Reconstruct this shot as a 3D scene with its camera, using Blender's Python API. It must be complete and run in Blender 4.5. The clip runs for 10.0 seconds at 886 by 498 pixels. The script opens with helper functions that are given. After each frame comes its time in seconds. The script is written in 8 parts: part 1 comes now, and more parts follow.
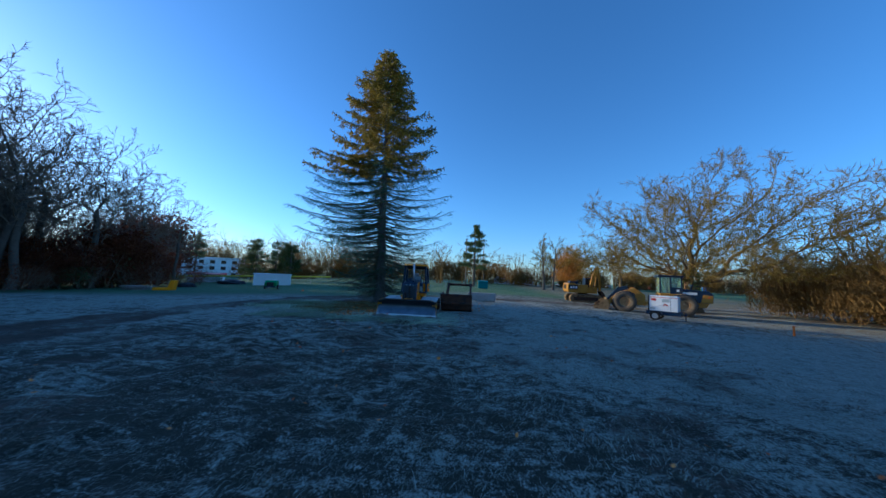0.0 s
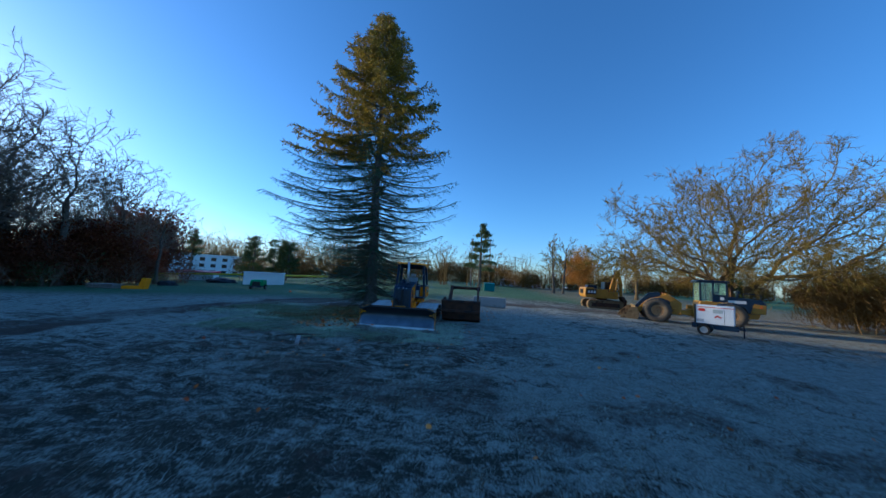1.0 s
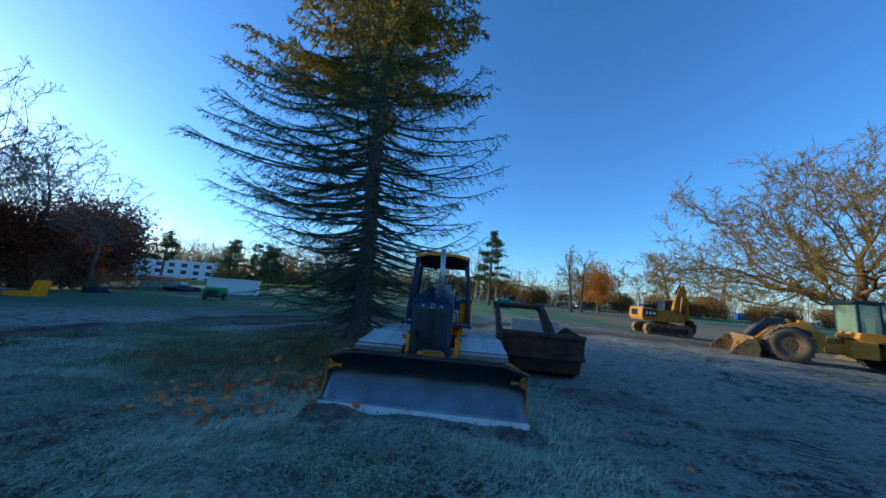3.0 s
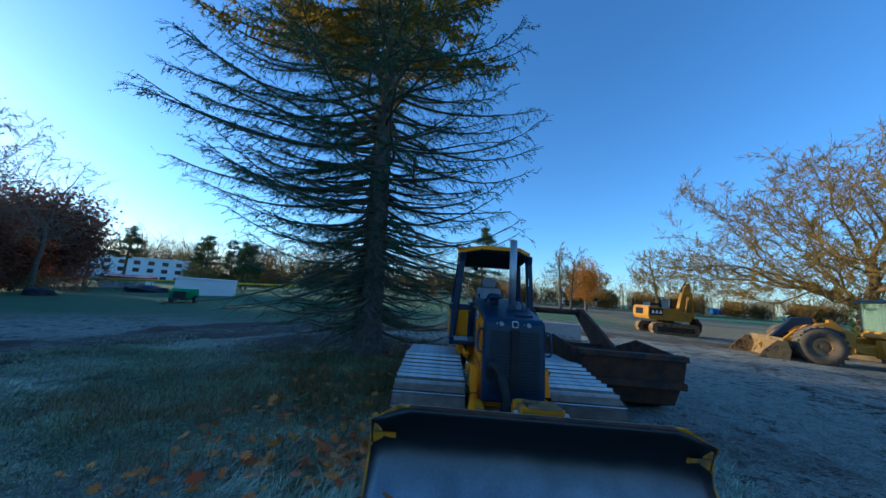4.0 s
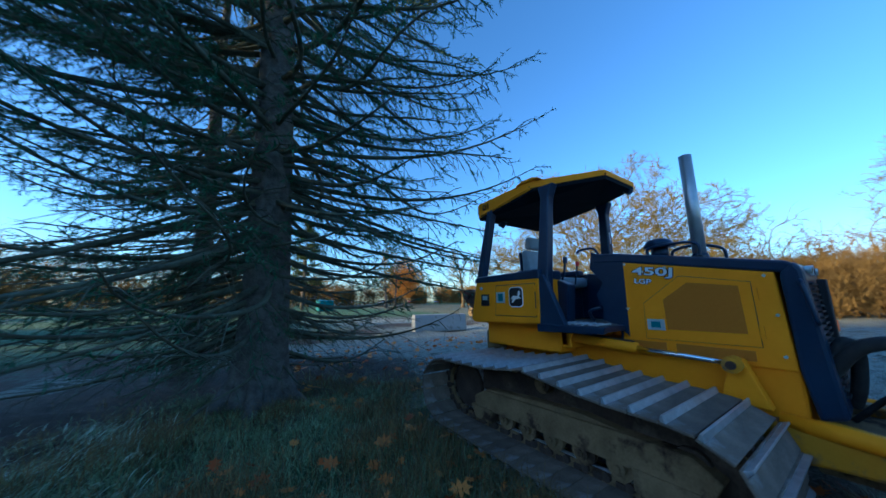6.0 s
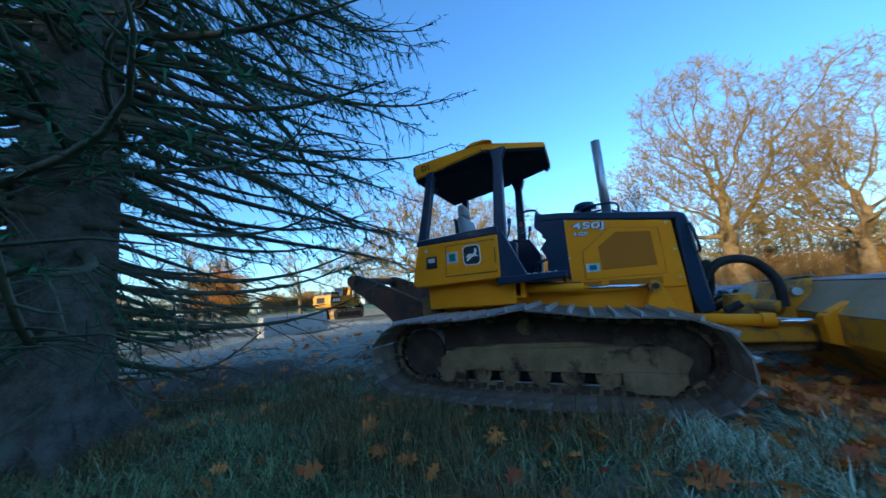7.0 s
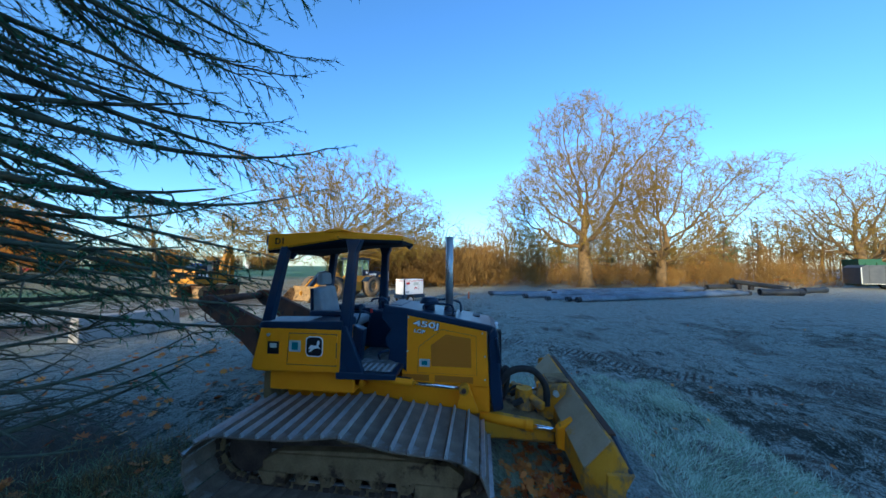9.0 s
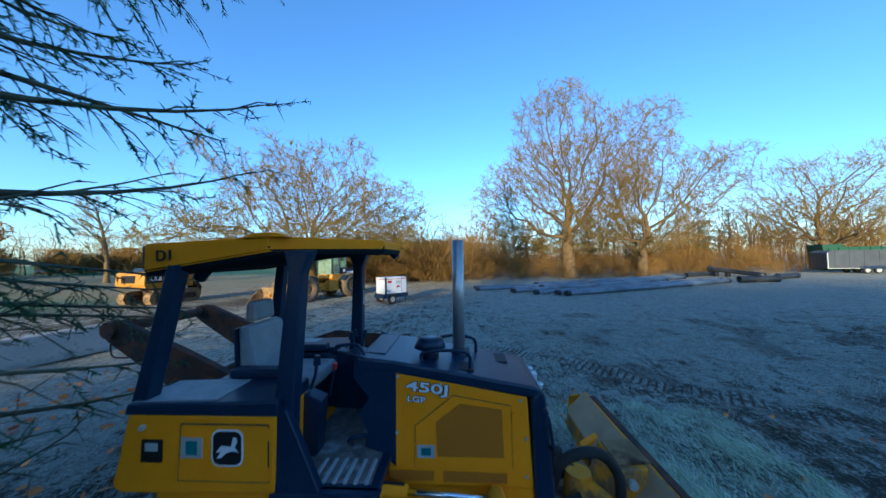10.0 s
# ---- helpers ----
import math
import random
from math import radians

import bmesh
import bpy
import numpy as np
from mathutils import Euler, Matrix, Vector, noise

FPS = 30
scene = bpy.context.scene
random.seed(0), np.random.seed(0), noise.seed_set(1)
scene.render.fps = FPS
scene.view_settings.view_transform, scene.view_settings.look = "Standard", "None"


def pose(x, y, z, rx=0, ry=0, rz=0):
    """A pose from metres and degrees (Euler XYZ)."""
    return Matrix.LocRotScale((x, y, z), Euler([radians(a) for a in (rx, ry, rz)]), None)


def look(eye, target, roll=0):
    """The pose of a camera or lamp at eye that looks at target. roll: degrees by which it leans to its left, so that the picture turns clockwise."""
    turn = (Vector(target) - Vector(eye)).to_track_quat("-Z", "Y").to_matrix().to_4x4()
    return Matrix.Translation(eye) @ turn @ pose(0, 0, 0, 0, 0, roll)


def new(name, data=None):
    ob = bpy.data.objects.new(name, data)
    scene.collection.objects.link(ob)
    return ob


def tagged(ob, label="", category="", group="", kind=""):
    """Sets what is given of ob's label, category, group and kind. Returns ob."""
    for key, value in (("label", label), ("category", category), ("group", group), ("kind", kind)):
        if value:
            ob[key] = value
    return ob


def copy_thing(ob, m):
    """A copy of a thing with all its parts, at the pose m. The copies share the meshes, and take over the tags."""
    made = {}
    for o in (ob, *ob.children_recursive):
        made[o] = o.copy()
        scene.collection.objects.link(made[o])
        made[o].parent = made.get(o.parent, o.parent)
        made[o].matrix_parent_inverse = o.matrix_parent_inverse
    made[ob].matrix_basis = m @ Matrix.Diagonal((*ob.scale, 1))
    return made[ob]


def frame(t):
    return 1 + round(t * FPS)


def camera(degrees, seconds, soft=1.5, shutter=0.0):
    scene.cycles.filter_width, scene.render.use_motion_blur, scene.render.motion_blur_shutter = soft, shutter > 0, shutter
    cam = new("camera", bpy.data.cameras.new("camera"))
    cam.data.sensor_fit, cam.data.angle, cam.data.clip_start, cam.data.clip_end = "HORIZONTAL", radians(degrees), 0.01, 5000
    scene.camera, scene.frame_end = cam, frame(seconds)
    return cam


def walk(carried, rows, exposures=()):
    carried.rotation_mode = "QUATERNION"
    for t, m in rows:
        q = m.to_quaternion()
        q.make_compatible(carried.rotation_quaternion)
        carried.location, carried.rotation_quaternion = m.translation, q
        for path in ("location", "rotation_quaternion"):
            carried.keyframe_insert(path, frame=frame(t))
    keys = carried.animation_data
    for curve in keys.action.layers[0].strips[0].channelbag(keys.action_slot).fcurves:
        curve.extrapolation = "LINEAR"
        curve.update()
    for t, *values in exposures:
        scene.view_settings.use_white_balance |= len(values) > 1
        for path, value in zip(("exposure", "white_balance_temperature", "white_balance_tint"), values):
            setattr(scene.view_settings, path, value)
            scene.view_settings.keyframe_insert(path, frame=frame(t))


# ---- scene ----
cam = camera(111.6, 10.0, soft=1.5, shutter=0.2)
PATH = [
    (0, (1.313, -0.894, 2.023), (1.184, 1.094, 2.208), 2.5),
    (0.5, (1.378, 0.751, 1.849), (1.228, 2.737, 2.037), 2.9),
    (1, (1.235, 2.511, 2.056), (1.073, 4.495, 2.247), 3.3),
    (1.5, (0.893, 4.429, 2.263), (0.721, 6.412, 2.465), 3.6),
    (2, (0.366, 6.391, 2.065), (0.195, 8.37, 2.299), 4.0),
    (2.5, (-0.31, 8.302, 1.884), (-0.465, 10.278, 2.15), 4.3),
    (2.7, (-0.566, 8.931, 1.775), (-0.715, 10.904, 2.062), 4.5),
    (3.8, (-2.033, 11.279, 1.822), (-2.117, 13.257, 2.105), 4.2),
    (4, (-2.36, 11.563, 1.861), (-2.386, 13.543, 2.14), 4.2),
    (4.5, (-2.999, 12.264, 1.87), (-2.929, 14.243, 2.148), 4.1),
    (5, (-3.629, 13.093, 1.958), (-3.358, 15.056, 2.227), 3.4),
    (5.2, (-3.897, 13.437, 1.883), (-3.501, 15.378, 2.157), 3.1),
    (6.3, (-5.087, 15.675, 1.13), (-3.697, 17.072, 1.475), -2.4),
    (6.5, (-5.197, 15.955, 1.01), (-3.663, 17.193, 1.348), -3.3),
    (7, (-5.372, 16.362, 0.932), (-3.576, 17.183, 1.251), -4.6),
    (7.5, (-5.497, 16.371, 1.217), (-3.594, 16.924, 1.488), -3.9),
    (8, (-5.616, 16.13, 1.337), (-3.673, 16.553, 1.547), -2.4),
    (8.5, (-5.653, 15.799, 1.83), (-3.686, 16.123, 1.99), -0.7),
    (9, (-5.489, 15.596, 2.284), (-3.508, 15.84, 2.4), 0.3),
    (9.5, (-5.018, 15.639, 2.397), (-3.028, 15.818, 2.483), 0.2),
    (10, (-4.061, 15.985, 2.53), (-2.066, 16.101, 2.592), -1.0),
]
walk(cam, [(t, look(eye, target, roll)) for t, eye, target, roll in PATH],
     exposures=[(0, 0.41, 4490, 5), (2.5, 0.52, 4590, 4), (4, 0.72, 4660, 3), (5, 0.79, 4690, 3), (6.5, 1.35, 4860, 2), (7, 1.46, 4960, 2), (8, 1.41, 4980, 3), (10, 1.16, 4900, 3)])

# ---- world and sun: low winter sun behind the woods, clear sky ----
SUN_AZ, SUN_EL = -75.0, 11.0     # degrees clockwise from +y, and above the horizon
world = bpy.data.worlds.new("world")
scene.world = world
world.use_nodes = True
wn = world.node_tree
sky = wn.nodes.new("ShaderNodeTexSky")
sky.sky_type = "NISHITA"
sky.sun_disc = False
sky.sun_elevation = radians(SUN_EL)
sky.sun_rotation = radians(SUN_AZ)
sky.air_density, sky.dust_density, sky.ozone_density = 1.0, 0.42, 3.15
wn.links.new(sky.outputs[0], wn.nodes["Background"].inputs[0])
wn.nodes["Background"].inputs[1].default_value = 0.145
sun = new("sun", bpy.data.lights.new("sun", "SUN"))
sun.data.energy, sun.data.angle, sun.data.color = 4.2, radians(0.5), (1.0, 0.67, 0.31)
sa, se = radians(SUN_AZ), radians(SUN_EL)
sun.matrix_world = look((math.sin(sa) * math.cos(se) * 100, math.cos(sa) * math.cos(se) * 100, math.sin(se) * 100), (0, 0, 0))

# ---- materials ----
def mat(name, c1, c2=None, rough=0.6, metal=0.0, scale=8.0, bump=0.2, fine=60.0, spot=None, spot_at=0.62, spot_scale=3.0, bump_d=0.01, coat=0.0, rnd=0.0, spec=0.35):
    """Two-tone noisy surface; spot: a third colour in patches (rust, mud, frost) with a shape of its own."""
    m = bpy.data.materials.new(name)
    m.use_nodes = True
    nt = m.node_tree
    n, l = nt.nodes, nt.links
    b = n["Principled BSDF"]
    b.inputs["Roughness"].default_value, b.inputs["Metallic"].default_value = rough, metal
    b.inputs["Coat Weight"].default_value = coat
    b.inputs["Specular IOR Level"].default_value = spec
    tc = n.new("ShaderNodeTexCoord")
    n1 = n.new("ShaderNodeTexNoise")
    n1.inputs["Scale"].default_value, n1.inputs["Detail"].default_value = scale, 6
    n2 = n.new("ShaderNodeTexNoise")
    n2.inputs["Scale"].default_value, n2.inputs["Detail"].default_value = fine, 3
    l.new(tc.outputs["Object"], n1.inputs["Vector"])
    l.new(tc.outputs["Object"], n2.inputs["Vector"])
    mixf = n.new("ShaderNodeMath")
    mixf.operation = "ADD"
    h = n.new("ShaderNodeMath")
    h.operation = "MULTIPLY"
    h.inputs[1].default_value = 0.45
    l.new(n2.outputs["Fac"], h.inputs[0])
    l.new(n1.outputs["Fac"], mixf.inputs[0])
    l.new(h.outputs[0], mixf.inputs[1])
    ramp = n.new("ShaderNodeValToRGB")
    ramp.color_ramp.elements[0].position, ramp.color_ramp.elements[1].position = 0.5, 0.95
    ramp.color_ramp.elements[0].color, ramp.color_ramp.elements[1].color = (*c1, 1), (*(c2 or c1), 1)
    l.new(mixf.outputs[0], ramp.inputs["Fac"])
    col = ramp.outputs["Color"]
    if spot:
        n3 = n.new("ShaderNodeTexNoise")
        n3.inputs["Scale"].default_value, n3.inputs["Detail"].default_value, n3.inputs["Roughness"].default_value = spot_scale, 8, 0.65
        l.new(tc.outputs["Object"], n3.inputs["Vector"])
        r3 = n.new("ShaderNodeValToRGB")
        r3.color_ramp.elements[0].position, r3.color_ramp.elements[1].position = spot_at - 0.05, spot_at + 0.05
        l.new(n3.outputs["Fac"], r3.inputs["Fac"])
        mx = n.new("ShaderNodeMix")
        mx.data_type = "RGBA"
        l.new(r3.outputs["Color"], mx.inputs["Factor"])
        l.new(col, mx.inputs["A"])
        mx.inputs["B"].default_value = (*spot, 1)
        col = mx.outputs["Result"]
    if rnd:
        oi = n.new("ShaderNodeObjectInfo")
        hs = n.new("ShaderNodeHueSaturation")
        mr = n.new("ShaderNodeMapRange")
        mr.inputs["To Min"].default_value, mr.inputs["To Max"].default_value = 1 - rnd, 1 + rnd
        l.new(oi.outputs["Random"], mr.inputs["Value"])
        l.new(mr.outputs["Result"], hs.inputs["Value"])
        l.new(col, hs.inputs["Color"])
        col = hs.outputs["Color"]
    l.new(col, b.inputs["Base Color"])
    if bump:
        bp = n.new("ShaderNodeBump")
        bp.inputs["Strength"].default_value, bp.inputs["Distance"].default_value = bump, bump_d
        l.new(mixf.outputs[0], bp.inputs["Height"])
        l.new(bp.outputs["Normal"], b.inputs["Normal"])
    return m


def leafy(name, c1, c2, trans=0.3, rough=0.6):
    """Thin foliage whose colour varies leaf by leaf, with light passing through it."""
    m = bpy.data.materials.new(name)
    m.use_nodes = True
    n, l = m.node_tree.nodes, m.node_tree.links
    b = n["Principled BSDF"]
    b.inputs["Roughness"].default_value = rough
    g = n.new("ShaderNodeNewGeometry")
    ramp = n.new("ShaderNodeValToRGB")
    ramp.color_ramp.elements[0].color, ramp.color_ramp.elements[1].color = (*c1, 1), (*c2, 1)
    l.new(g.outputs["Random Per Island"], ramp.inputs["Fac"])
    l.new(ramp.outputs["Color"], b.inputs["Base Color"])
    if trans:
        t = n.new("ShaderNodeBsdfTranslucent")
        l.new(ramp.outputs["Color"], t.inputs["Color"])
        mx = n.new("ShaderNodeMixShader")
        mx.inputs[0].default_value = trans
        l.new(b.outputs[0], mx.inputs[1])
        l.new(t.outputs[0], mx.inputs[2])
        l.new(mx.outputs[0], n["Material Output"].inputs["Surface"])
    return m


def scoured_shaded_steel():
    """Blade front: scoured steel, the dark reflection of its upper curve painted in by height."""
    m = mat("scoured_shaded_blade_steel", (0.14, 0.155, 0.18), (0.24, 0.26, 0.30), rough=0.36, metal=0.9, scale=3, fine=45, bump=0.06, spot=(0.16, 0.16, 0.17), spot_at=0.68, spot_scale=1.8)
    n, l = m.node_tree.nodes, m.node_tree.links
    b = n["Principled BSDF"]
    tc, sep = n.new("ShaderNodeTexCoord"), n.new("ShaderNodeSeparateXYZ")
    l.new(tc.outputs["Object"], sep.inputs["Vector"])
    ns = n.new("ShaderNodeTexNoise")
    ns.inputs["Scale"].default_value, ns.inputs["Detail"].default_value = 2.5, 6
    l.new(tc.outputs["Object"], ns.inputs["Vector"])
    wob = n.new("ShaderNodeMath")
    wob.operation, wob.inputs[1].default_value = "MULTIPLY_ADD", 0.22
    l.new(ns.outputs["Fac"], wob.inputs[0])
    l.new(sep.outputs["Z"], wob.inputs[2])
    # height band where the painted dark reflection sets in
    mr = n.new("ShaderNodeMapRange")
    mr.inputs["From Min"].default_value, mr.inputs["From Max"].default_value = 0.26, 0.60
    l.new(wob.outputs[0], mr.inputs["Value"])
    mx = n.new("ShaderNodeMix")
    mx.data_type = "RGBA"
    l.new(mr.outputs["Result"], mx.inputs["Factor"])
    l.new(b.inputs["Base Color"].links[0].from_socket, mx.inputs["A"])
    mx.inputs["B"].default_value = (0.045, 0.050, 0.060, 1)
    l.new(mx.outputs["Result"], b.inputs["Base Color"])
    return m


def glass_mat(name, tint):
    m = bpy.data.materials.new(name)
    m.use_nodes = True
    b = m.node_tree.nodes["Principled BSDF"]
    b.inputs["Base Color"].default_value = (*tint, 1)
    b.inputs["Roughness"].default_value = 0.05
    b.inputs["Transmission Weight"].default_value = 0.85
    return m


M_YEL = mat("machine_yellow_paint", (0.86, 0.300, 0.003), (0.92, 0.34, 0.005), rough=0.58, scale=3, fine=25, bump=0.03, spot=(0.42, 0.20, 0.03), spot_at=0.72, spot_scale=2.2, spec=0.14)
M_YELWORN = mat("worn_yellow_paint", (0.56, 0.245, 0.012), (0.62, 0.29, 0.02), rough=0.6, scale=5, bump=0.15, spot=(0.21, 0.140, 0.070), spot_at=0.53, spot_scale=3.6, spec=0.15)
M_YELCAT = mat("excavator_yellow_paint", (0.47, 0.235, 0.022), (0.36, 0.18, 0.02), rough=0.45, scale=1.5, fine=12, bump=0.04, spot=(0.2, 0.13, 0.06), spot_at=0.66, spot_scale=1.5)
M_BLK = mat("black_machine_paint", (0.009, 0.022, 0.052), (0.014, 0.031, 0.066), rough=0.34, scale=4, fine=40, bump=0.04, spot=(0.04, 0.045, 0.055), spot_at=0.74)
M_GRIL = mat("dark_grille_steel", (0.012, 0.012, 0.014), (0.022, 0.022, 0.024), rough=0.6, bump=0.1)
M_MESHY = mat("perforated_yellow_screen", (0.42, 0.140, 0.006), (0.50, 0.18, 0.010), rough=0.85, scale=200, fine=300, bump=0.5, bump_d=0.004)
M_STEEL = scoured_shaded_steel()
M_EDGE = mat("frosted_cutting_edge", (0.52, 0.54, 0.56), (0.66, 0.68, 0.70), rough=0.55, metal=0.35, scale=6, bump=0.1)
M_FLOORST = mat("scuffed_floor_steel", (0.10, 0.10, 0.095), (0.26, 0.25, 0.23), rough=0.7, metal=0.2, scale=9, fine=50, bump=0.25, spot=(0.36, 0.38, 0.40), spot_at=0.60, spot_scale=6)
M_CHROME = mat("chrome", (0.75, 0.75, 0.76), rough=0.12, metal=1.0, bump=0)
M_STACK = mat("galvanised_exhaust_pipe", (0.46, 0.46, 0.46), (0.58, 0.57, 0.56), rough=0.38, metal=0.75, scale=9, bump=0.03)
M_MUD = mat("dried_mud_on_steel", (0.30, 0.208, 0.105), (0.17, 0.116, 0.058), rough=0.9, scale=5, fine=60, bump=0.5, spec=0.1, spot=(0.055, 0.036, 0.024), spot_at=0.57, spot_scale=3.4)
M_CRUST = mat("pale_dried_mud", (0.34, 0.25, 0.145), (0.44, 0.335, 0.205), rough=0.9, scale=4, fine=50, bump=0.4, spot=(0.48, 0.25, 0.03), spot_at=0.66, spot_scale=3.0, spec=0.1)
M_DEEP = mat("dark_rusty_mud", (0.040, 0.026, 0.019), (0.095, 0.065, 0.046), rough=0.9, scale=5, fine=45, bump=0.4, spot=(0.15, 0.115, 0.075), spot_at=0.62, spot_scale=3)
M_SHOE = mat("muddy_track_shoe", (0.125, 0.094, 0.068), (0.240, 0.187, 0.138), rough=0.8, metal=0.05, scale=7, fine=70, bump=0.45, spot=(0.27, 0.25, 0.23), spot_at=0.62, spot_scale=4, rnd=0.22)
M_GROUSER = mat("worn_grouser_steel", (0.36, 0.36, 0.36), (0.56, 0.57, 0.58), rough=0.4, metal=0.6, scale=12, bump=0.15)
M_RUST = mat("rusty_bucket_steel", (0.055, 0.030, 0.020), (0.105, 0.052, 0.030), rough=0.85, metal=0.1, scale=4, fine=50, bump=0.4, spot=(0.035, 0.028, 0.026), spot_at=0.55)
M_RUB = mat("black_rubber", (0.016, 0.016, 0.017), (0.035, 0.033, 0.030), rough=0.85, scale=12, bump=0.3)
M_RIM = mat("rusty_mud_splashed_rim", (0.42, 0.225, 0.085), (0.52, 0.32, 0.15), rough=0.8, scale=7, bump=0.3, spot=(0.12, 0.08, 0.05), spot_at=0.6, spot_scale=4)
M_TYRE = mat("dusty_tyre_rubber", (0.085, 0.068, 0.050), (0.15, 0.120, 0.088), rough=0.9, scale=6, bump=0.4)
M_SEAT = mat("grey_vinyl", (0.24, 0.26, 0.28), (0.32, 0.34, 0.36), rough=0.55, scale=9, bump=0.1)
M_GREYP = mat("frosty_grey_deck", (0.34, 0.36, 0.38), (0.46, 0.48, 0.50), rough=0.6, scale=10, bump=0.15)
M_WHITE = mat("white_sheet_metal", (0.74, 0.75, 0.76), (0.80, 0.80, 0.81), rough=0.45, scale=2, bump=0.03, spot=(0.62, 0.62, 0.60), spot_at=0.68)
M_SIDING = mat("pale_vinyl_siding", (0.70, 0.73, 0.76), (0.77, 0.79, 0.81), rough=0.7, scale=1.0, bump=0.1)
M_CONC = mat("weathered_concrete", (0.30, 0.30, 0.29), (0.40, 0.40, 0.385), rough=0.9, scale=3, fine=40, bump=0.3, spot=(0.22, 0.215, 0.2), spot_at=0.6)
M_DECALW = mat("white_decal", (0.80, 0.80, 0.80), rough=0.45, bump=0)
M_DECALB = mat("black_decal", (0.012, 0.012, 0.014), rough=0.4, bump=0)
M_DECALR = mat("red_decal", (0.45, 0.03, 0.03), rough=0.45, bump=0)
M_TEAL = mat("teal_paint", (0.02, 0.16, 0.17), (0.03, 0.19, 0.20), rough=0.5, bump=0.05)
M_LATCH = mat("galvanised_latch", (0.44, 0.48, 0.47), (0.55, 0.60, 0.58), rough=0.45, metal=0.3, bump=0.05)
M_GREEN = mat("green_machine_paint", (0.02, 0.20, 0.05), (0.03, 0.26, 0.07), rough=0.45, bump=0.05)
M_DKGREEN = mat("dark_green_paint", (0.010, 0.06, 0.035), (0.015, 0.08, 0.045), rough=0.5, bump=0.05)
M_ORANGE = mat("orange_paint", (0.65, 0.13, 0.01), (0.7, 0.17, 0.02), rough=0.45, bump=0.05)
M_BLUE = mat("blue_paint", (0.015, 0.09, 0.35), (0.02, 0.11, 0.4), rough=0.45, bump=0.05)
M_TRAIL = mat("charcoal_trailer_skin", (0.06, 0.07, 0.085), (0.085, 0.095, 0.11), rough=0.4, metal=0.3, scale=2, bump=0.03)
M_PIPE = mat("frosted_black_pipe", (0.045, 0.060, 0.085), (0.24, 0.30, 0.37), rough=0.45, scale=0.35, fine=9, bump=0.05)
M_PIPEB = mat("black_plastic_pipe", (0.014, 0.017, 0.022), (0.045, 0.052, 0.062), rough=0.4, scale=0.8, fine=9, bump=0.05)
M_LINING = mat("matt_black_lining", (0.010, 0.013, 0.018), (0.016, 0.020, 0.027), rough=0.8, scale=5, bump=0.1, spec=0.15)
M_DARK = mat("dark_tarp", (0.012, 0.013, 0.018), (0.03, 0.032, 0.04), rough=0.6, bump=0.4)
M_WOOD = mat("frosted_grey_lumber", (0.22, 0.19, 0.16), (0.42, 0.40, 0.38), rough=0.85, scale=5, fine=50, bump=0.4)
M_POLE = mat("weathered_pole_wood", (0.24, 0.19, 0.14), (0.32, 0.26, 0.2), rough=0.9, scale=3, bump=0.3)
M_BARK = mat("oak_bark", (0.085, 0.058, 0.028), (0.190, 0.130, 0.060), rough=0.95, scale=3, fine=25, bump=0.6, bump_d=0.03)
M_TWIG = mat("oak_twigs", (0.165, 0.112, 0.015), (0.250, 0.172, 0.025), rough=0.9, scale=0.6, bump=0)
M_TWIGD = mat("dark_wood_twigs", (0.16, 0.118, 0.080), (0.26, 0.195, 0.135), rough=0.9, scale=0.4, bump=0)
M_BARKD = mat("dark_wood_bark", (0.085, 0.070, 0.056), (0.14, 0.115, 0.090), rough=0.95, scale=3, bump=0.4)
M_TWIGT = mat("tan_brush_twigs", (0.150, 0.089, 0.022), (0.240, 0.146, 0.038), rough=0.9, scale=0.35, bump=0)
M_SPBARK = mat("spruce_bark", (0.058, 0.053, 0.046), (0.165, 0.155, 0.138), rough=0.95, scale=9, fine=45, bump=0.9, bump_d=0.03, spot=(0.13, 0.145, 0.12), spot_at=0.64, spot_scale=5)
M_SPDEAD = mat("lichened_dead_branch", (0.052, 0.052, 0.034), (0.140, 0.155, 0.108), rough=0.95, scale=3, fine=20, bump=0.2)
M_SPTWIG = mat("green_brown_spruce_twig", (0.045, 0.058, 0.034), (0.085, 0.105, 0.062), rough=0.9, scale=3, bump=0)
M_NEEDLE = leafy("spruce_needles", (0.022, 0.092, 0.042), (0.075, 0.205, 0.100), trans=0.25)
# needles of the spruce top, with golden sunlight mixed into their colour
M_NEEDLE_SUNLIT = leafy("sunlit_tone_spruce_needles", (0.150, 0.135, 0.016), (0.42, 0.29, 0.026), trans=0.45)
M_PINE = leafy("pine_needles", (0.050, 0.090, 0.026), (0.125, 0.155, 0.045), trans=0.2)
M_RUSSET = leafy("russet_leaves", (0.13, 0.030, 0.015), (0.20, 0.075, 0.025), trans=0.45)
M_GOLD = leafy("golden_leaves", (0.42, 0.20, 0.03), (0.64, 0.33, 0.06), trans=0.55)
M_LEAF = leafy("fallen_oak_leaves", (0.38, 0.080, 0.014), (0.86, 0.36, 0.070), trans=0.15)
M_GRASS = leafy("frosted_short_grass", (0.09, 0.092, 0.050), (0.52, 0.55, 0.46), trans=0.15)
M_TALL = leafy("long_winter_grass", (0.050, 0.033, 0.009), (0.33, 0.225, 0.070), trans=0.2)
M_GREENG = leafy("frosted_green_grass", (0.050, 0.105, 0.030), (0.42, 0.52, 0.26), trans=0.2)
M_FROSTG = leafy("frost_covered_grass", (0.18, 0.26, 0.12), (0.76, 0.84, 0.64), trans=0.15)
M_STRAW = leafy("dead_brown_grass", (0.030, 0.024, 0.012), (0.17, 0.13, 0.065), trans=0.1)
